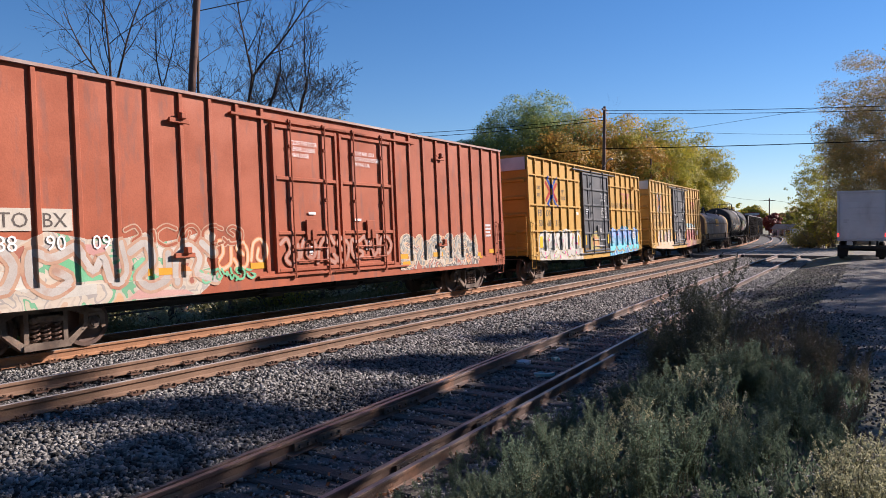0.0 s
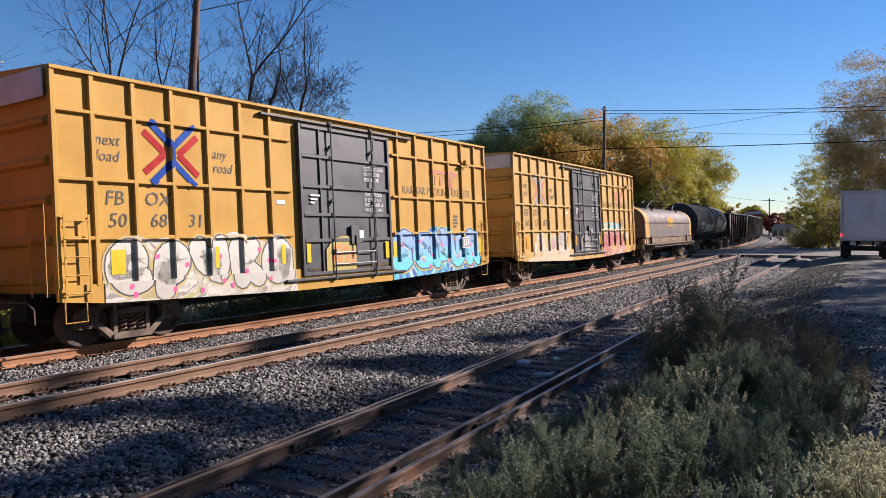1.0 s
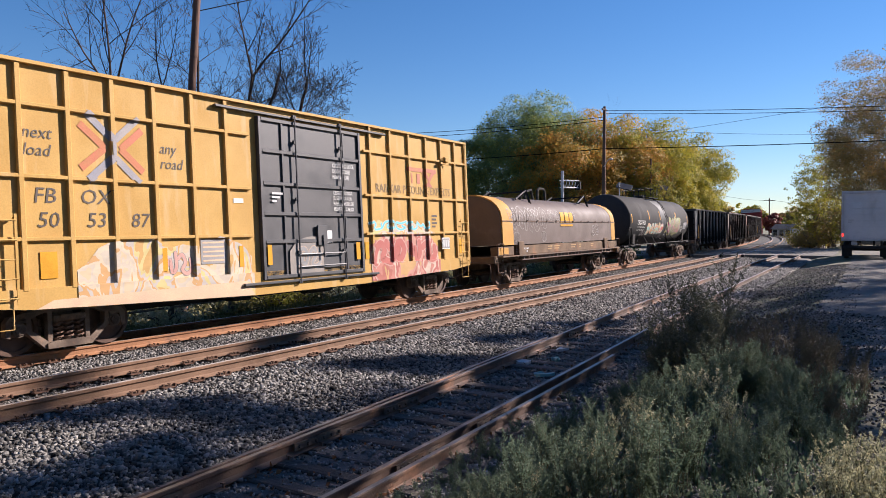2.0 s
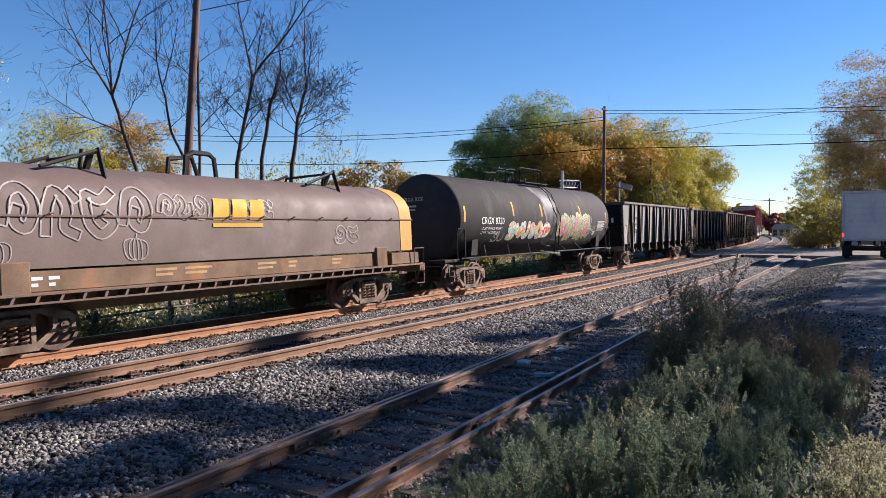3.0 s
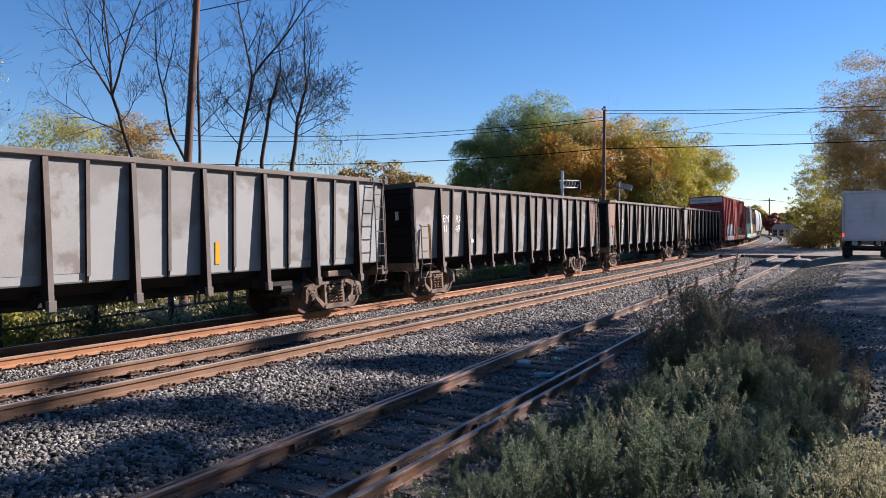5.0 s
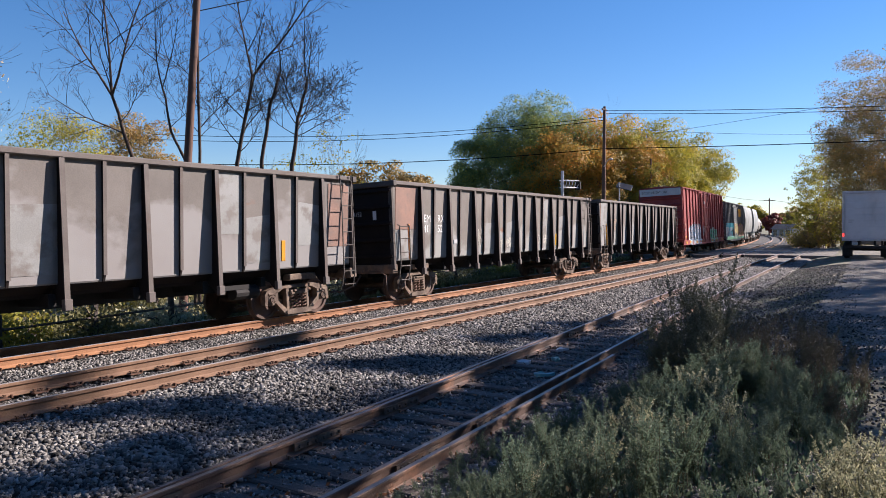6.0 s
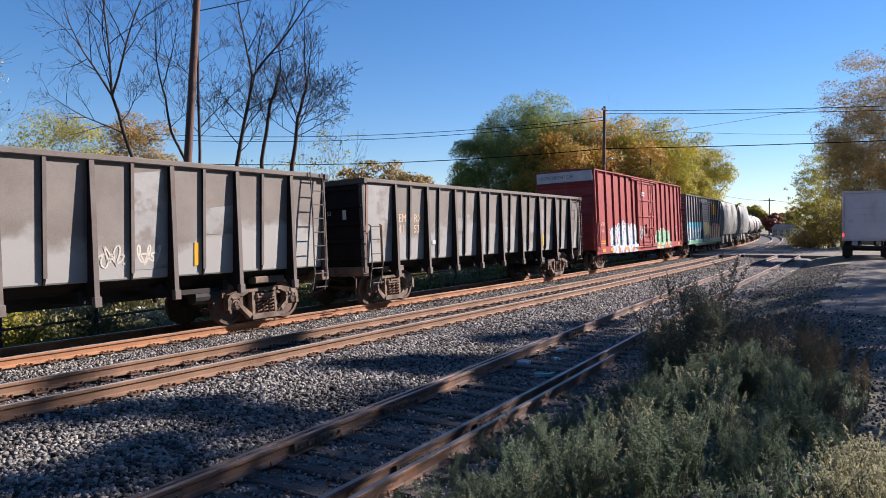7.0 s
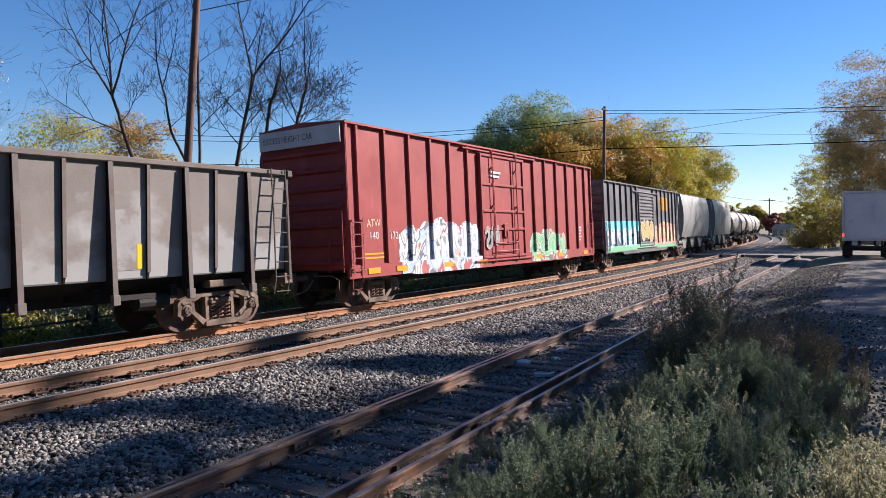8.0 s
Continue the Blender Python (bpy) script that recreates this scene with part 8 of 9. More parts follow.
    tree("bare_tree", "leafless treetop above the autumn crowns", stand(84, 33, z=-.4), 18.6, None, 131, 0, levels=6, trunk=.2, spread=.5, width=.7, bare_low=.3, kids=(2, 3))
    # the trees beside the road past the lot
    right = ((96, 9.6, 9.5, "leaf_olive", .8, 8000), (100, 9.0, 12.0, "leaf_olive", .8, 9000), (94, 7.8, 11.0, "leaf_olive", .8, 9000), (90, 6.2, 12.5, "leaf_gold", .8, 8000), (82, 2.6, 18.2, "leaf_brown", 1.0, 20000),
             (86, 1.0, 18.0, "leaf_brown", .9, 14000), (88, 3.2, 9.0, "leaf_dark", .6, 9000), (97, 7.9, 6.0, "leaf_olive", 1.1, 3000), (104, 10.0, 6.0, "leaf_olive", 1.1, 6000), (112, 12.5, 6, "leaf_olive", 1.0, 6000),
             (93, 8.9, 4.5, "leaf_olive", 1.2, 5000), (90, 7.4, 4.0, "leaf_brown", 1.3, 5000), (88, 5.8, 4.0, "leaf_olive", 1.3, 5000))
    for k, (x, y, h, m, wd, n) in enumerate(right):
        tree("roadside_tree", {"leaf_dark": "dense dark evergreen tree beside the road", "leaf_brown": "tall tree with thinning brown leaves"}.get(m, "yellow-green autumn tree beside the road"), stand(x, y, k * 61, z=.1), h, M[m], 200 + k, int(n * (2.7 if h > 15 else .8)), .115, 5, .17, .62, wd, .05, group="roadside trees",
             kids=(3, 3), dense=m == "leaf_dark" or h > 15, fine=3.0)
    tree("red_tree", "small crimson maple in the distance", stand(190, 27.6, z=-.4), 5.6, M["leaf_red"], 240, 3000, .4, 4, .2, .62, 1.2, .1)
    for k, (x, y, h, m) in enumerate(((170, 47, 6, "leaf_olive"), (180, 46, 6.5, "leaf_gold"), (215, 44, 8, "leaf_brown"), (230, 38, 9, "leaf_olive"), (240, 30, 9, "leaf_brown"), (250, 54, 10, "leaf_olive"), (200, 27, 5, "leaf_olive"), (260, 46, 10, "leaf_gold"))):
        tree("distant_tree", "hazy autumn tree in the distance", stand(x, y, k * 33, z=-.5), h, M[m], 250 + k, 3000, .5, 4, .25, .62, 1.2, .1, group="distant trees")
    # unseen thick growth added along the line behind the camera, blocking low sky light
    for k, (x, y, h) in enumerate(((-1, 31, 13), (-9, 28, 14), (-18, 27, 15), (-29, 25.5, 14), (-42, 24, 15), (-57, 22, 15), (-9, -7, 13), (-18, -5, 14), (-29, -4, 14), (-42, -3, 15), (-1, -13, 13), (9, -16, 12), (-58, 6, 14))):
        tree("sky_block_tree", "unseen thick brown-leaved tree added to block sky light", stand(x, y, k * 50), h, M["leaf_brown"], 700 + k, 5200, .42, 3, .25, .62, 1.15, .06, group="trees along the line")
    # the row of trees along the lot, which throws the dappled shade over siding and weeds
    row = ((24.0, 14.2, 3400, ()), (29.5, 15.6, 5200, ((30.9, 17.7, .6), (31.9, 17.5, .7), (32.5, 18.1, .45), (28.4, 16.2, .9), (29.9, 16.0, .9), (31.4, 16.1, .9))), (34.6, 16.2, 6000, ((35.0, 19.6, .8), (34.9, 18.8, .7), (33.6, 17.6, .8), (35.2, 17.1, .8), (32.9, 16.2, .9), (34.4, 16.0, .9), (35.9, 15.9, .9))),
           (39.6, 16.4, 6000, ((38.4, 18.7, .75), (38.1, 17.8, .8), (38.9, 18.2, .6), (38.9, 21.8, .5), (41.8, 18.3, .6), (37.4, 16.1, .9), (38.9, 15.9, .9), (40.4, 16.0, .8))), (44.4, 16.2, 5200, ((42.9, 21.4, .7), (43.6, 21.6, .5), (42.4, 17.8, .6), (44.5, 17.6, .7))),
           (50.5, 15.0, 3400, ()), (57, 14.5, 2600, ()), (64, 15.5, 3600, ()), (72, 15.5, 3600, ()))
    for k, (x, h, n, tops) in enumerate(row):
        m = stand(x, -11.2)
        t = tree("lot_tree", "half-bare autumn tree beside the lot", m, h, M["leaf_brown"], 300 + k, n, .24, 4, .2, .45, .85, .14, group="trees along the lot", dense=False)
        if tops:                                # unseen limbs over the crown, placed where their leaf clumps shade set spots
            rng, s = np.random.default_rng(330 + k), Shape()
            own = [Vector((a - x, 0, b - m.translation.z)) for a, b, _ in tops]
            for q in own:
                s.tube([(0, 0, h * .5), (q.x * .5, .2, h * .5 + (q.z - h * .5) * .6), q], [.10, .06, .02], 5)
            part("leading_limb", s, M["bark"], t)
            pos, nrm = clumps([tuple(q) for q in own], [r for _, _, r in tops], 190 * len(own), rng, .8, .1)
            part("crown", flat_leaves("crown", pos, nrm, .24, M["leaf_brown"], rng), None, t)


def shrub(at, w, h, mat, seed, n, leaf=.12, label="low tangled shrub with yellowing leaves", group="shrubs"):
    """A low shrub: several stems and uneven clumps of leaves from the ground up."""
    rnd, rng = random.Random(seed), np.random.default_rng(seed)
    s, centres = Shape(), []
    for i in range(9):
        a, r = rnd.uniform(0, 6.283), rnd.uniform(.1, .5) * w
        top = Vector((math.cos(a) * r, math.sin(a) * r, h * rnd.uniform(.45, .95)))
        s.tube([(top.x * .2, top.y * .2, -.2), (top.x * .5, top.y * .5, top.z * .6), top], [.05, .035, .012], 4, caps=False)
        for f in (.35, .6, .85, 1.0):
            centres.append((top.x * (.2 + .8 * f), top.y * (.2 + .8 * f), top.z * f))
    c = np.array(centres)
    pick = rng.integers(0, len(c), n)
    dv = rng.normal(size=(n, 3)) * np.array([.26 * w ** .5, .26 * w ** .5, .22 * h ** .5]) * .8
    pos = c[pick] + dv
    pos[:, 2] = np.abs(pos[:, 2])
    t = thing("shrub", label, "shrub", group, at=at)
    part("branching", s, M["bark"], t)
    part("foliage", leaf_mesh("foliage", pos, leaf, M[mat], rng), None, t)
    return t


def shrubs():
    rnd = random.Random(77)
    for k, (x, y, w, h, m) in enumerate(((93, 9.9, 4.5, 4.0, "leaf_olive"), (97, 11.2, 4, 3.2, "leaf_olive"), (90, 8.2, 4.5, 4.5, "leaf_gold"), (88, 6.6, 4.5, 4.0, "leaf_brown"), (86, 5.0, 4.5, 3.6, "leaf_olive"), (84, 4.2, 4, 3.0, "leaf_brown"),
                                         (100, 11.6, 4, 2.0, "leaf_brown"), (88, 8.8, 3, 2.6, "leaf_brown"), (91, 10.0, 3, 2.2, "leaf_brown"))):
        shrub(stand(x, y, k * 40), w, h * .8, m, 500 + k, 1000, .12, "roadside shrub with yellow-brown leaves", "roadside shrubs")
    for k in range(16):
        x = rnd.uniform(8, 46)
        y = rnd.uniform(21.5, 29) + .01 * x
        shrub(stand(x, y, k * 40), rnd.uniform(1.5, 3), rnd.uniform(1.0, 2.6), rnd.choice(("leaf_olive", "leaf_brown", "leaf_green", "leaf_olive")), 520 + k, 1800, .09, "wild shrub behind the track", "shrubs behind the track")
    for k in range(26):
        q = beside(10 + k * 2.1, rnd.uniform(4.4, 5.6))
        shrub(stand(q.x, q.y, k * 50), rnd.uniform(2.0, 2.8), rnd.uniform(.5, 1.0), ("leaf_olive", "grass", "weed_pale", "grass")[k % 4], 580 + k, 1300, .07, "low tangle of dry yellow-green weeds behind the track", "weeds behind the track")
    for k, x in enumerate((24.5, 25.6, 26.8, 28.0, 29.2)):
        shrub(stand(x, 25.8 + .3 * (k % 2), k * 60), 2.4, 6.2 - .5 * (k % 3), "leaf_olive", 540 + k, 1100, .07, "tall thin shrub with few yellow leaves", "shrubs behind the track")
    for k in range(10):
        shrub(stand(22 + k * 5, 38 + 3 * rnd.random() + .25 * k, k * 40), 4.5, rnd.uniform(3, 4.5), rnd.choice(("leaf_olive", "leaf_green", "leaf_gold", "leaf_green")), 550 + k, 3500, .14, "garden shrub with green and yellow leaves", "garden shrubs")


def weed_variant(kind, seed):
    """Meshes of one weed: stems and leaves."""
    rnd, rng = random.Random(seed), np.random.default_rng(seed)
    s, pos, dirs = Shape(), [], []
    if kind == "tall":
        n, h0, h1, lean, leaf, per = 5, .9, 1.75, .11, .013, 330
    elif kind == "bush":
        n, h0, h1, lean, leaf, per = 10, .45, 1.2, .26, .011, 330
    elif kind == "dry":
        n, h0, h1, lean, leaf, per = 8, .7, 1.5, .22, .012, 150
    else:
        n, h0, h1, lean, leaf, per = 8, .45, .95, .24, .017, 190
    for i in range(n):
        a = rnd.uniform(0, 6.283)
        h = rnd.uniform(h0, h1)
        w = rnd.uniform(.03, lean)
        b = Vector((rnd.uniform(-.14, .14), rnd.uniform(-.14, .14), -.05))
        d = Vector((math.cos(a) * w, math.sin(a) * w, 1)).normalized()
        pts = [b + d * h * f + Vector((math.cos(a), math.sin(a), 0)) * (w * .5 * h * f * f) for f in (0, .35, .7, 1)]
        s.tube(pts, [.007, .006, .004, .002], 4, caps=False)
        branches = [(pts, h)]
        for _ in range(rnd.randint(5, 9)):
            f = rnd.uniform(.3, .9)
            q = b + d * h * f + Vector((math.cos(a), math.sin(a), 0)) * (w * .5 * h * f * f)
            aa = rnd.uniform(0, 6.283)
            ln = h * rnd.uniform(.14, .34)
            bd = Vector((math.cos(aa) * .6, math.sin(aa) * .6, .9)).normalized()
            bp = [q, q + bd * ln * .5, q + bd * ln + Vector((0, 0, ln * .12))]
            s.tube(bp, [.004, .003, .0015], 3, caps=False)
            branches.append((bp, ln))
        for bp, ln in branches:
            m = max(6, int(per * ln / h * .5))
            for _ in range(m):
                f = rnd.uniform(.08 if kind != "pale" else .35, 1) * (len(bp) - 1)
                k = min(int(f), len(bp) - 2)
                pos.append(tuple(bp[k].lerp(bp[k + 1], f - k)))
                aa = rnd.uniform(0, 6.283)
                dirs.append((math.cos(aa), math.sin(aa), rnd.uniform(.2, .9)))
    mats = {"tall": M["weed_tall"], "dry": M["weed_dry"], "bush": M["weed_leaf"], "pale": M["weed_pale"]}
    return s.mesh("stems", M["weed_stem"]), leaf_mesh("leaves", np.array(pos), leaf, mats[kind], rng, 3.6 if kind != "pale" else 1.7, 0, np.array(dirs))


SWAY = []


def weeds():
    rnd = random.Random(8)
    var = {k: [weed_variant(k, 10 * i + j) for j in range(4)] for i, k in enumerate(("tall", "bush", "pale", "dry"))}
    names = {"tall": ("tall_weed", "tall feathery dark green weed"), "dry": ("dry_weed", "dry brown weed with thin bare branches"), "bush": ("bushy_weed", "low bushy green weed"), "pale": ("flowering_weed", "weed with pale yellowish flower tips")}

    def put(kind, x, y, sc, sway=0.0):
        st, lv = rnd.choice(var[kind])
        m = stand(x, y, rnd.uniform(0, 360), sc)
        t = thing(names[kind][0], names[kind][1], "weed", "weeds beside the siding", at=m)
        part("stalk", st, None, t)
        part("foliage", lv, None, t)
        if sway:
            ph, ax = rnd.uniform(0, 6.28), rnd.uniform(-.4, .4)
            rows = []
            for i in range(33):
                a = sway * (math.sin(i * .25 * 3.1 + ph) + .5 * math.sin(i * .25 * 5.3 + ph * 2)) - sway * .4
                rows.append((i * .25, Matrix.Translation(m.translation) @ Matrix.Rotation(radians(a), 4, Vector((ax, 1, 0)).normalized()) @ m.to_3x3().to_4x4()))
            SWAY.append((t, rows))

    # the tall dark clump beside the siding
    for i in range(17):
        x = rnd.uniform(8.8, 12.6)
        put("tall", x, x * rnd.uniform(.20, .30), rnd.uniform(.55, .95), rnd.uniform(1.5, 3.0))
    for x, y, sc in ((11.6, 2.45, 1.06), (10.9, 2.75, 1.0), (12.2, 3.0, .95), (11.0, 3.2, .85), (12.8, 2.9, .9)):
        put("tall", x, y, sc, 2.4)
    for i in range(26):
        x = rnd.uniform(8.6, 12.6)
        put("dry", x, x * rnd.uniform(.07, .20), rnd.uniform(.34, .62), 1.2)
    # low green growth from the siding's near rail down to the camera
    for i in range(175):
        x = rnd.uniform(4.4, 10.6)
        y = rnd.uniform(.3 + .06 * (x - 4.4), 4.45)
        put("bush", x, y, rnd.uniform(.38, .70) * (1 - .42 * smooth(3.0, 4.4, y)) * (1 - .45 * smooth(1.7, .5, y)) * (1 - .3 * smooth(8.5, 10.6, x)), 2.0 if i % 4 == 0 else 0)
    for i in range(86):
        x = rnd.uniform(4.3, 9.5)
        put("bush", x, rnd.uniform(3.2, 4.35), rnd.uniform(.28, .50), 1.5 if i % 3 == 0 else 0)
    for i in range(22):
        x = rnd.uniform(9.5, 14.5)
        put("bush", x, siding_at(x)[0] - rnd.uniform(1.0, 1.9), rnd.uniform(.2, .42), 1.5)
    for x, y, sc in ((4.35, 3.02, .5), (4.9, 2.35, .5), (5.3, 2.0, .55), (5.9, 1.8, .6), (6.6, 2.1, .6), (6.9, 1.5, .7), (7.7, 1.9, .65), (5.0, 1.6, .5), (6.0, 2.7, .45), (8.2, 2.6, .6), (5.6, 1.35, .5), (9.3, 1.9, .7), (8.9, 3.0, .6), (5.1, 2.9, .5), (6.3, 1.2, .6), (7.2, 2.6, .5)):
        put("pale", x, y, sc, 2.2)
    for x, y, sc in ((4.9, .36, .52), (5.3, .42, .55), (5.7, .32, .60), (5.2, .16, .60), (4.6, .40, .42), (4.4, .25, .42), (4.8, .12, .52), (5.6, .06, .62), (5.0, .26, .56), (5.45, .30, .58), (5.15, .02, .60)):
        put("pale", x, y, sc, 2.4)
    for i in range(34):
        x = rnd.uniform(6.8, 12.5)
        put("dry", x, x * rnd.uniform(.035, .14), rnd.uniform(.16, .36), 1.2)
    for x, y in ((4.0, 5.2), (4.4, 4.65), (7.4, 4.75), (6.2, 5.6), (5.1, 5.0), (8.3, 5.1), (5.6, 6.5), (9.6, 5.9), (11.8, 5.0), (3.9, 6.2)):
        put("bush", x, y, .26)
    # grass and low weeds along the far side of the line
    rng = np.random.default_rng(4)
    n = 80000
    s_, o = rng.uniform(0, 60, n), 2.7 + 20 * rng.uniform(0, 1, n) ** 1.7
    keep = np.array([noise.noise((a * .35, b * .5, 2.0)) for a, b in zip(s_, o)]) > -.28
    s_, o = s_[keep], o[keep]
    pts = np.array([tuple(beside(a, b)) for a, b in zip(s_, o)])
    pts[:, 2] = [ground_z(x, y) - .02 for x, y in pts[:, :2]]
    up = np.tile([0, 0, 1.6], (len(pts), 1))
    tagged(new("grass", leaf_mesh("grass", pts, .10, M["grass"], rng, 2.4, 0, up * .5)), "long yellow-green grass and weeds behind the tracks", "grass", kind="stuff")
    n = 22000
    x, y = rng.uniform(4.2, 11, n), rng.uniform(.4, 4.4, n)
    pts = np.column_stack([x, y, [ground_z(a, b) - .01 for a, b in zip(x, y)]])
    tagged(new("undergrowth", leaf_mesh("undergrowth", pts, .024, M["weed_leaf"], rng, 4.0, 0, np.tile([0, 0, .7], (n, 1)))), "short green undergrowth between the weeds", "grass", kind="stuff")
    n = 5000
    x = rng.uniform(4, 19, n)
    y = np.array([siding_at(q)[0] for q in x]) - 1.5 - 2.2 * rng.uniform(0, 1, n) ** 1.5
    pts = np.column_stack([x, y, [ground_z(a, b) - .01 for a, b in zip(x, y)]])
    tagged(new("verge_grass", leaf_mesh("verge_grass", pts, .045, M["weed_dry"], rng, 2.6, 0, np.tile([0, 0, .6], (n, 1)))), "short dry weeds along the siding's verge", "grass", kind="stuff")


# ---------------------------------------------------------------- poles, wires, signals, buildings, the truck
def sag(a, b, drop, n=14):
    a, b = Vector(a), Vector(b)
    return [a.lerp(b, i / n) - Vector((0, 0, drop * 4 * (i / n) * (1 - i / n))) for i in range(n + 1)]


def poles():
    p = thing("utility_pole", "tall brown wooden utility pole behind the track", "utility pole", at=pose(17.0, 21.2, -.9))
    part("shaft", Shape().tube([(-.38, 0, 0), (-.1, 0, 5.5), (.38, 0, 11.2), (.56, 0, 14.5)], [.15, .14, .125, .11], 12), M["pole_wood"], p, smooth=60)
    part("crossarm", Shape().box((.5, 0, 13.6), (.12, 2.4, .12), bevel=.015), M["pole_wood"], p)
    p = thing("utility_pole", "wooden utility pole with a crossarm beside the crossing", "utility pole", at=pose(67.5, 24.7, -.4))
    part("shaft", Shape().tube([(0, 0, 0), (.05, 0, 7), (.15, 0, 14.0)], [.2, .17, .13], 10), M["pole_wood"], p, smooth=60)
    part("crossarm", Shape().box((.15, 0, 13.7), (1.2, .14, .14), bevel=.02), M["pole_wood"], p)
    part("street_lamp", Shape().tube([(0, 0, 8.2), (-.7, -.7, 8.9), (-1.0, -1.0, 8.9)], .04, 6).box((-1.1, -1.1, 8.88), (.5, .3, .14), bevel=.04), M["panel_grey"], p, "grey street-lamp arm")
    p = thing("utility_pole", "slim wooden pole in front of the yellow trees", "utility pole", at=pose(84.9, 25.4, -.4))
    part("shaft", Shape().tube([(0, 0, 0), (0, 0, 10.4)], [.17, .13], 8), M["pole_wood"], p, smooth=60)
    p = thing("utility_pole", "distant utility pole with a short crossarm", "utility pole", at=pose(216.5, 32.3, -.5))
    part("shaft", Shape().tube([(0, 0, 0), (-.3, 0, 10.2)], [.2, .15], 8), M["pole_wood"], p, smooth=60)
    part("crossarm", Shape().box((-.3, 0, 9.6), (.2, 3.0, .15)), M["pole_wood"], p)
    top = Vector((67.6, 24.7, 13.3))
    runs = (((67.6, 24.7, 13.2), (72, -25, 11.4), .5, .03), ((67.6, 24.5, 12.9), (72, -25, 11.0), .5, .03), ((67.6, 24.7, 9.6), (71.5, -25, 9.2), .35, .045), ((67.6, 24.7, 9.6), (46, 62, 8.5), .7, .045),
            ((67.6, 24.7, 12.6), (45, 62, 11.2), .9, .03), ((67.6, 24.7, 12.3), (45, 62, 10.7), .9, .03), ((80, 24, 12.2), (64, -25, 14.8), .3, .018), ((67.6, 24.6, 11.6), (75, -25, 11.0), 1.5, .014),
            ((17.4, 21.2, 9.8), (33.8, 24.4, 17.0), .1, .024))
    for a, b, d, r in runs:
        tagged(solid("overhead_wire", Shape().tube(sag(a, b, d), r, 4), M["wire"]), "black overhead wire between poles", "wire", "overhead wires")
    for a, b in (((216.2, 31, 9), (120, 40, 12.0)), ((216.2, 31, 9), (330, 10, 12))):
        tagged(solid("overhead_wire", Shape().tube(sag(a, b, 1.5), .03, 4), M["wire"]), "thin overhead wire far off", "wire", "overhead wires")


def signals():
    # crossing signal cantilever, solar panels on masts
    s = thing("signal_gantry", "grey steel signal mast with a short lattice arm", "signal mast", at=pose(57.9, 24.8, -.5))
    part("mast", Shape().tube([(0, 0, 0), (0, 0, 7.4)], .13, 8), M["panel_grey"], s, smooth=60)
    arm = Shape()
    for z in (6.0, 6.6):
        for y in (-.25, .25):
            arm.tube([(0, y, z), (1.6, y - .6, z)], .035, 5)
    for i in range(5):
        arm.tube([(i * .35, -.25 - i * .13, 6.0), (i * .35 + .3, -.3 - i * .13, 6.6)], .02, 4).tube([(i * .35, .25 - i * .13, 6.6), (i * .35 + .3, .2 - i * .13, 6.0)], .02, 4)
    part("lattice_arm", arm, M["panel_grey"], s)
    part("signal_head", Shape().box((1.7, -.7, 6.2), (.3, .5, .7), bevel=.05), M["black"], s, "black signal head")
    for x, y, z in ((70.0, 24.0, 6.5), (84.6, 24.6, 7.1)):
        s = thing("solar_mast", "slim mast with a tilted solar panel", "solar panel", "solar masts", at=pose(x, y, -.4))
        part("mast", Shape().tube([(0, 0, 0), (0, 0, z + .4)], .06, 6), M["panel_grey"], s)
        part("solar_panel", Shape().box((.3, -.4, z), (.9, 1.5, .06), turn=Matrix.Rotation(radians(-35), 3, "Y") @ Matrix.Rotation(radians(18), 3, "X"), bevel=.01), M["door_black"], s, "dark glossy solar panel")
    # fence of rails and posts behind the far track, a broken line of old posts
    for i in range(24):
        st = 2 + i * 2.4
        q = beside(st, 4.6 + .2 * math.sin(i), 0)
        q.z = ground_z(q.x, q.y)
        f = thing("fence_post", "dark weathered fence post behind the track", "fence post", "fence posts behind the track", at=Matrix.Translation(q))
        part("post", Shape().box((0, 0, .45), (.14, .14, 1.1), bevel=.02), M["tie"], f)
    for i in range(23):
        a, b = beside(2 + i * 2.4, 4.55 + .2 * math.sin(i)), beside(4.4 + i * 2.4, 4.55 + .2 * math.sin(i + 1))
        a.z, b.z = ground_z(a.x, a.y) + .62, ground_z(b.x, b.y) + .62
        tagged(solid("fence_rail", Shape().tube([a, b], .035, 5), M["tie"]), "dark sagging fence rail", "fence rail", "fence rails behind the track")


M["siding_grey"] = material("siding_grey", (0.36, 0.37, 0.38), (0.30, 0.31, 0.32), .6, .7, bump=.1)
M["shingle"] = material("shingle", (0.07, 0.07, 0.075), (0.10, 0.10, 0.10), 1.0, .9, bump=.3)
M["pane"] = material("pane", (0.03, 0.035, 0.04), rough=.12, bump=0, spec=.8)


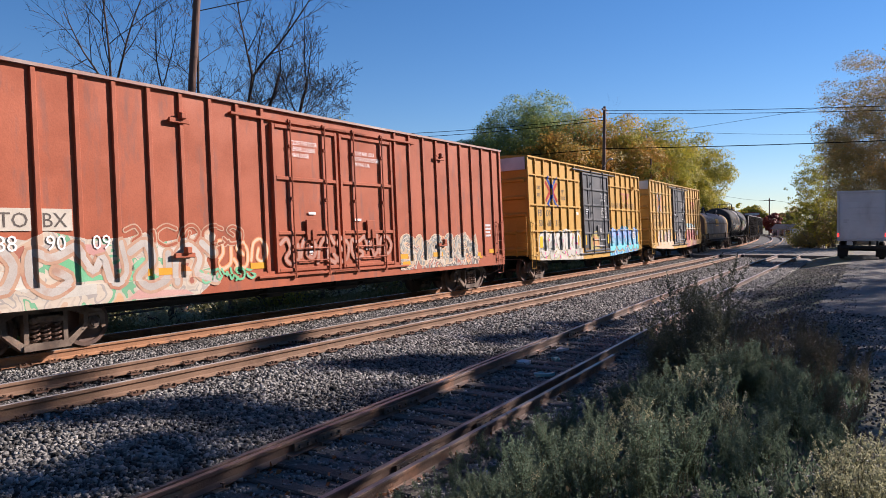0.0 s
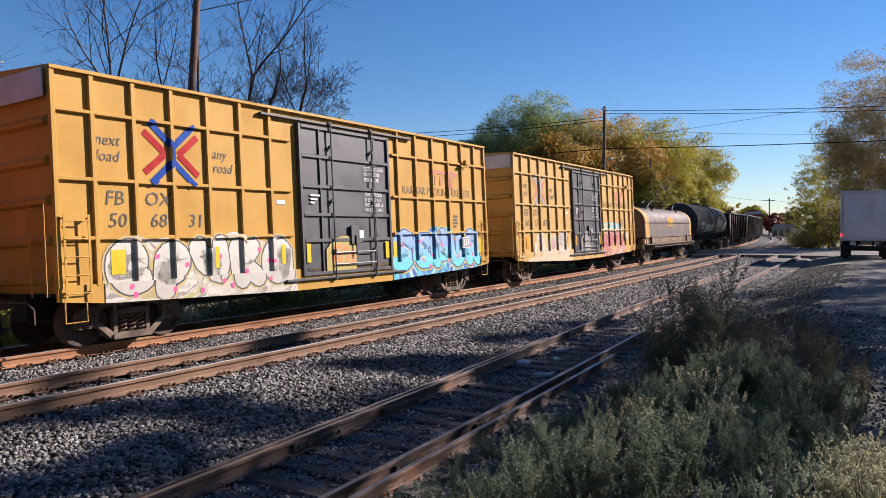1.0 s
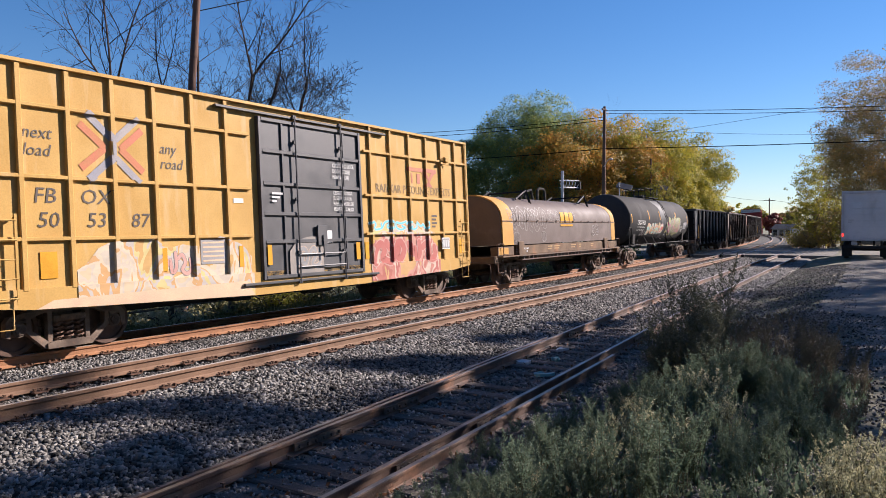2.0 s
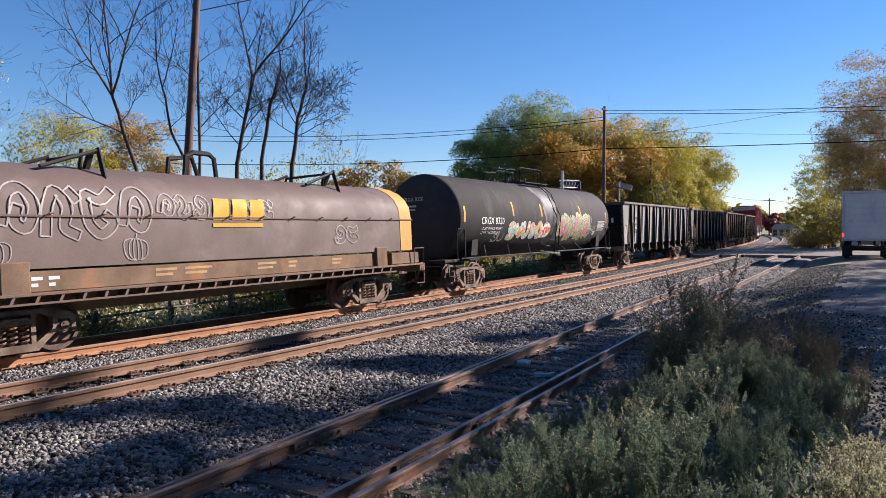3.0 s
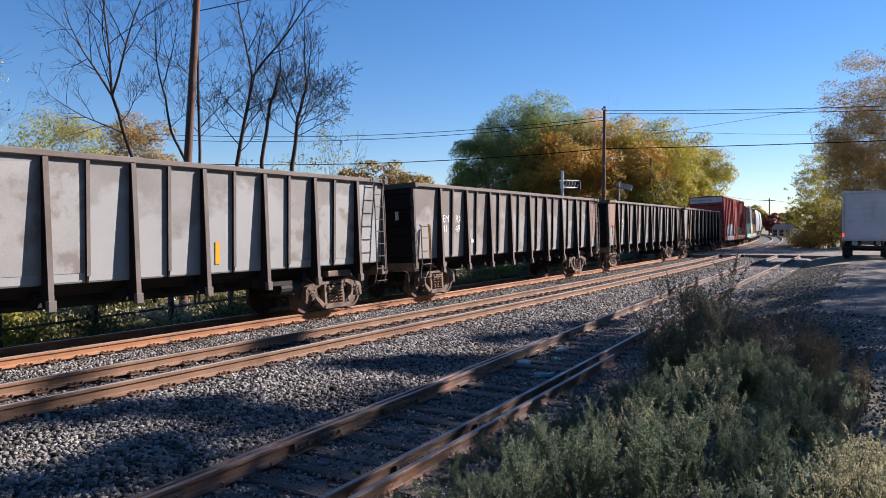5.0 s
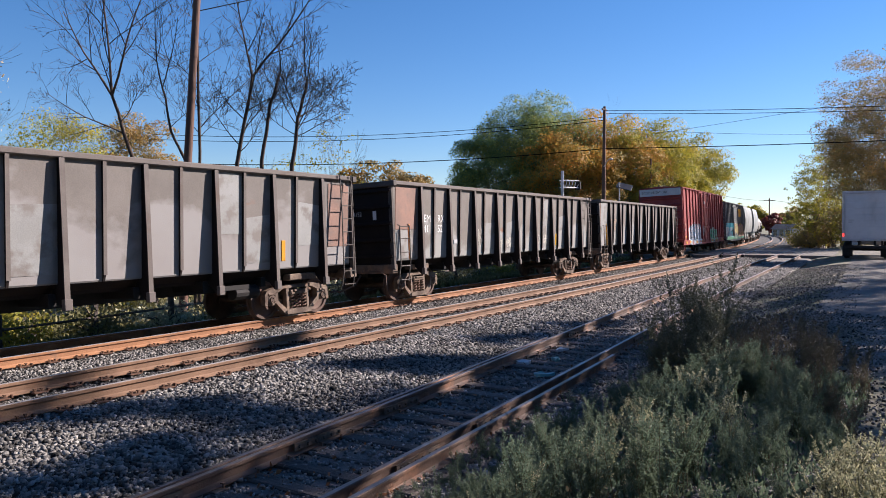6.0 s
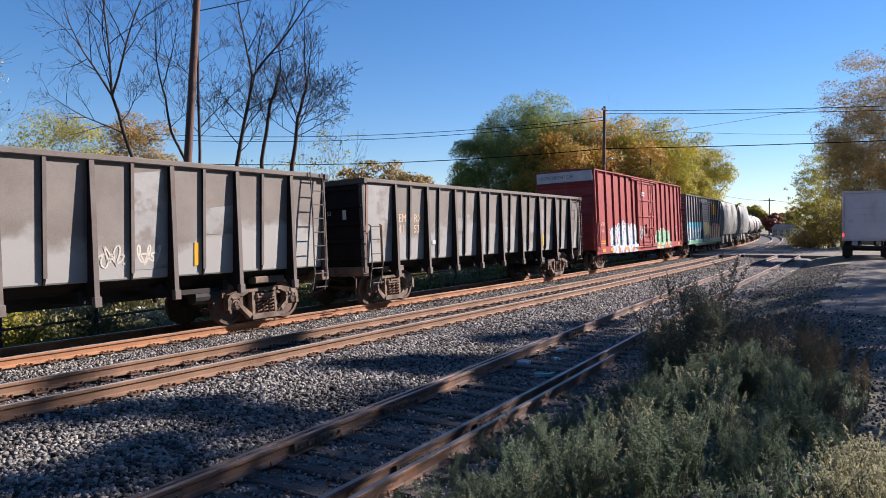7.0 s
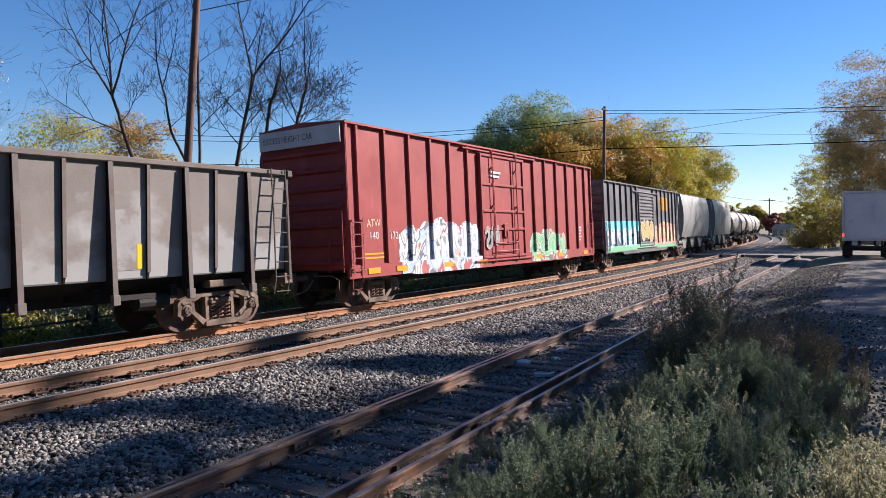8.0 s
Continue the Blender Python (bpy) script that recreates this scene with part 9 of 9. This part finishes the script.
def house(at, w, d, h, roof, name="house", label="grey clapboard house behind garden trees", wall="siding_grey"):
    t = thing(name, label, "house", "houses", at=at)
    body = Shape().box((0, 0, h / 2 - .2), (w, d, h + .4))
    part("wall", body, M[wall], t)
    part("roof", Shape().prism([(-d / 2 - .4, h), (d / 2 + .4, h), (0, h + roof)], "x", -w / 2 - .3, w / 2 + .3), M["shingle"], t, "dark shingle roof")
    for x in (-w / 3, 0, w / 3):
        for y, k in ((-d / 2, -1), (d / 2, 1)):
            win = part("window", Shape().box((x, y + k * .03, h * .58), (1.0, .06, 1.3), bevel=.01), M["pane"], t, "dark glass window")
            fr = Shape()
            for dx in (-.55, .55):
                fr.box((x + dx, y + k * .05, h * .58), (.1, .1, 1.5))
            for dz in (-.7, 0, .7):
                fr.box((x, y + k * .05, h * .58 + dz), (1.1, .1, .08))
            part("window_frame", fr, M["white"], win, "white window frame")


def truck():
    t = thing("box_truck", "white box truck seen from behind, waiting on the lot", "truck")
    w, h = 2.58, 4.06
    body = Shape().box((3.7, 0, 1.12 + (h - 1.12) / 2), (7.4, w, h - 1.12), bevel=.04)
    part("cargo_box", body, M["truck_white"], t, "scuffed white cargo box")
    door = part("rear_door", Shape().box((.0, 0, 2.5), (.02, w - .3, 2.5)), M["truck_white"], t, "roll-up door of level slats")
    for i in range(7):
        part("door_slat", Shape().box((-.016, 0, 1.42 + i * .36), (.03, w - .34, .335), bevel=.012), M["truck_white"], door)
    fr = Shape()
    for y in (-1, 1):
        fr.box((-.03, y * (w / 2 - .075), 2.6), (.08, .13, 2.85), bevel=.012)
    fr.box((-.03, 0, h - .08), (.08, w, .15), bevel=.015).box((-.03, 0, 1.16), (.1, w, .12), bevel=.015)
    part("door_frame", fr, M["panel_grey"], t, "grey metal door frame")
    part("bumper", Shape().box((-.1, 0, .72), (.16, 2.3, .16), bevel=.02).box((.1, -.8, .95), (.1, .12, .5)).box((.1, .8, .95), (.1, .12, .5)), M["black"], t, "black steel bumper")
    part("chassis", Shape().box((3.6, -.42, .95), (7.2, .12, .26)).box((3.6, .42, .95), (7.2, .12, .26)).box((2.6, 0, .6), (.4, 1.8, .3)), M["black"], t)
    for k, y in (("tail_light", 1), ("tail_light", -1)):
        part(k, Shape().box((-.07, y * (w / 2 - .08), 1.45), (.05, .10, .2), bevel=.015), M["glow_red"], t, "glowing red tail light")
    part("cab", Shape().box((8.5, 0, 1.7), (2.0, 2.3, 2.0), bevel=.15), M["truck_white"], t)
    for x in (1.5, 2.7, 8.2):
        for y in (-1, 1):
            wl = part("wheel", Shape().lathe([(.05, -.14), (.28, -.14), (.30, -.11), (.48, -.15), (.52, -.10), (.52, .10), (.48, .15), (.30, .11), (.28, .14), (.05, .14)], "y", 24), M["black"], t, "black tyre", smooth=40, at=(x, y * 1.05, .52))
            part("rim", Shape().lathe([(.02, -.10), (.27, -.125), (.27, .125), (.02, .10)], "y", 16), M["panel_grey"], wl)
    for y in (-1, 1):
        part("mud_flap", Shape().box((.75, y * 1.0, .5), (.03, .55, .7)), M["black"], t, "black rubber mud flap")
    bars(t, 0, 0, 0, [.3, .2], .07, .05, M["panel_grey"]).matrix_basis = pose(-.035, .95, 2.3, 0, 0, -90)
    part("number_plate", Shape().box((-.12, .6, .95), (.02, .32, .16)), M["panel_grey"], t)
    rows = []
    for i in range(17):
        tt = i * .5
        go = -0.55 * math.exp(-tt / 1.0)
        rows.append((tt, pose(50.2 + go * 1.0, 2.16 + go * -.42, ground_z(50.5, 2.2) + .025, 0, 0, 2.0)))
    SWAY.append((t, rows))


M["truck_white"] = material("truck_white", (0.62, 0.62, 0.63), (0.52, 0.52, 0.53), .8, .5, bump=.05, stain=(0.42, 0.42, 0.42), stain_scale=1.2, stain_stretch=(1, 1, .4))

trees()
shrubs()
weeds()
poles()
signals()
house(pose(46, 72, -.8, 0, 0, 20), 11, 8, 5.0, 3.0)
house(pose(176, 22.9, -.5, 0, 0, 70), 4.2, 3.6, 2.0, 1.1, "shed", "low pale shed beside the end of the line", wall="siding_grey")
house(pose(205, 38, -.5, 0, 0, 10), 10, 8, 3.4, 2.6, label="low pale house at the end of the line", wall="siding_grey")
truck()
litter()
stones()


# ---------------------------------------------------------------- what moves
def car_pose(s, spread):
    """Stands a car on the canted track with its trucks on the line."""
    a, b = beside(s - spread, 0), beside(s + spread, 0)
    mid, d = (a + b) / 2, b - a
    m = Matrix.Translation((mid.x, mid.y, cant_z(0))) @ Matrix.Rotation(math.atan2(d.y, d.x), 4, "Z") @ Matrix.Rotation(-CANT, 4, "X")
    return m


def motions():
    for car, centre, spread in TRAIN:
        walk(car, [(t * 0.2, car_pose(centre - SPEED * t * 0.2, spread)) for t in range(41)])
    for wheel in WHEELS:
        at = wheel.matrix_basis.translation.copy()
        turn = SPEED / 0.46 / FPS
        walk(wheel, [(i / FPS, Matrix.Translation(at) @ Matrix.Rotation(-turn * i, 4, "Y")) for i in range(0, 241)])
    for thing_, rows in SWAY:
        walk(thing_, rows)


motions()
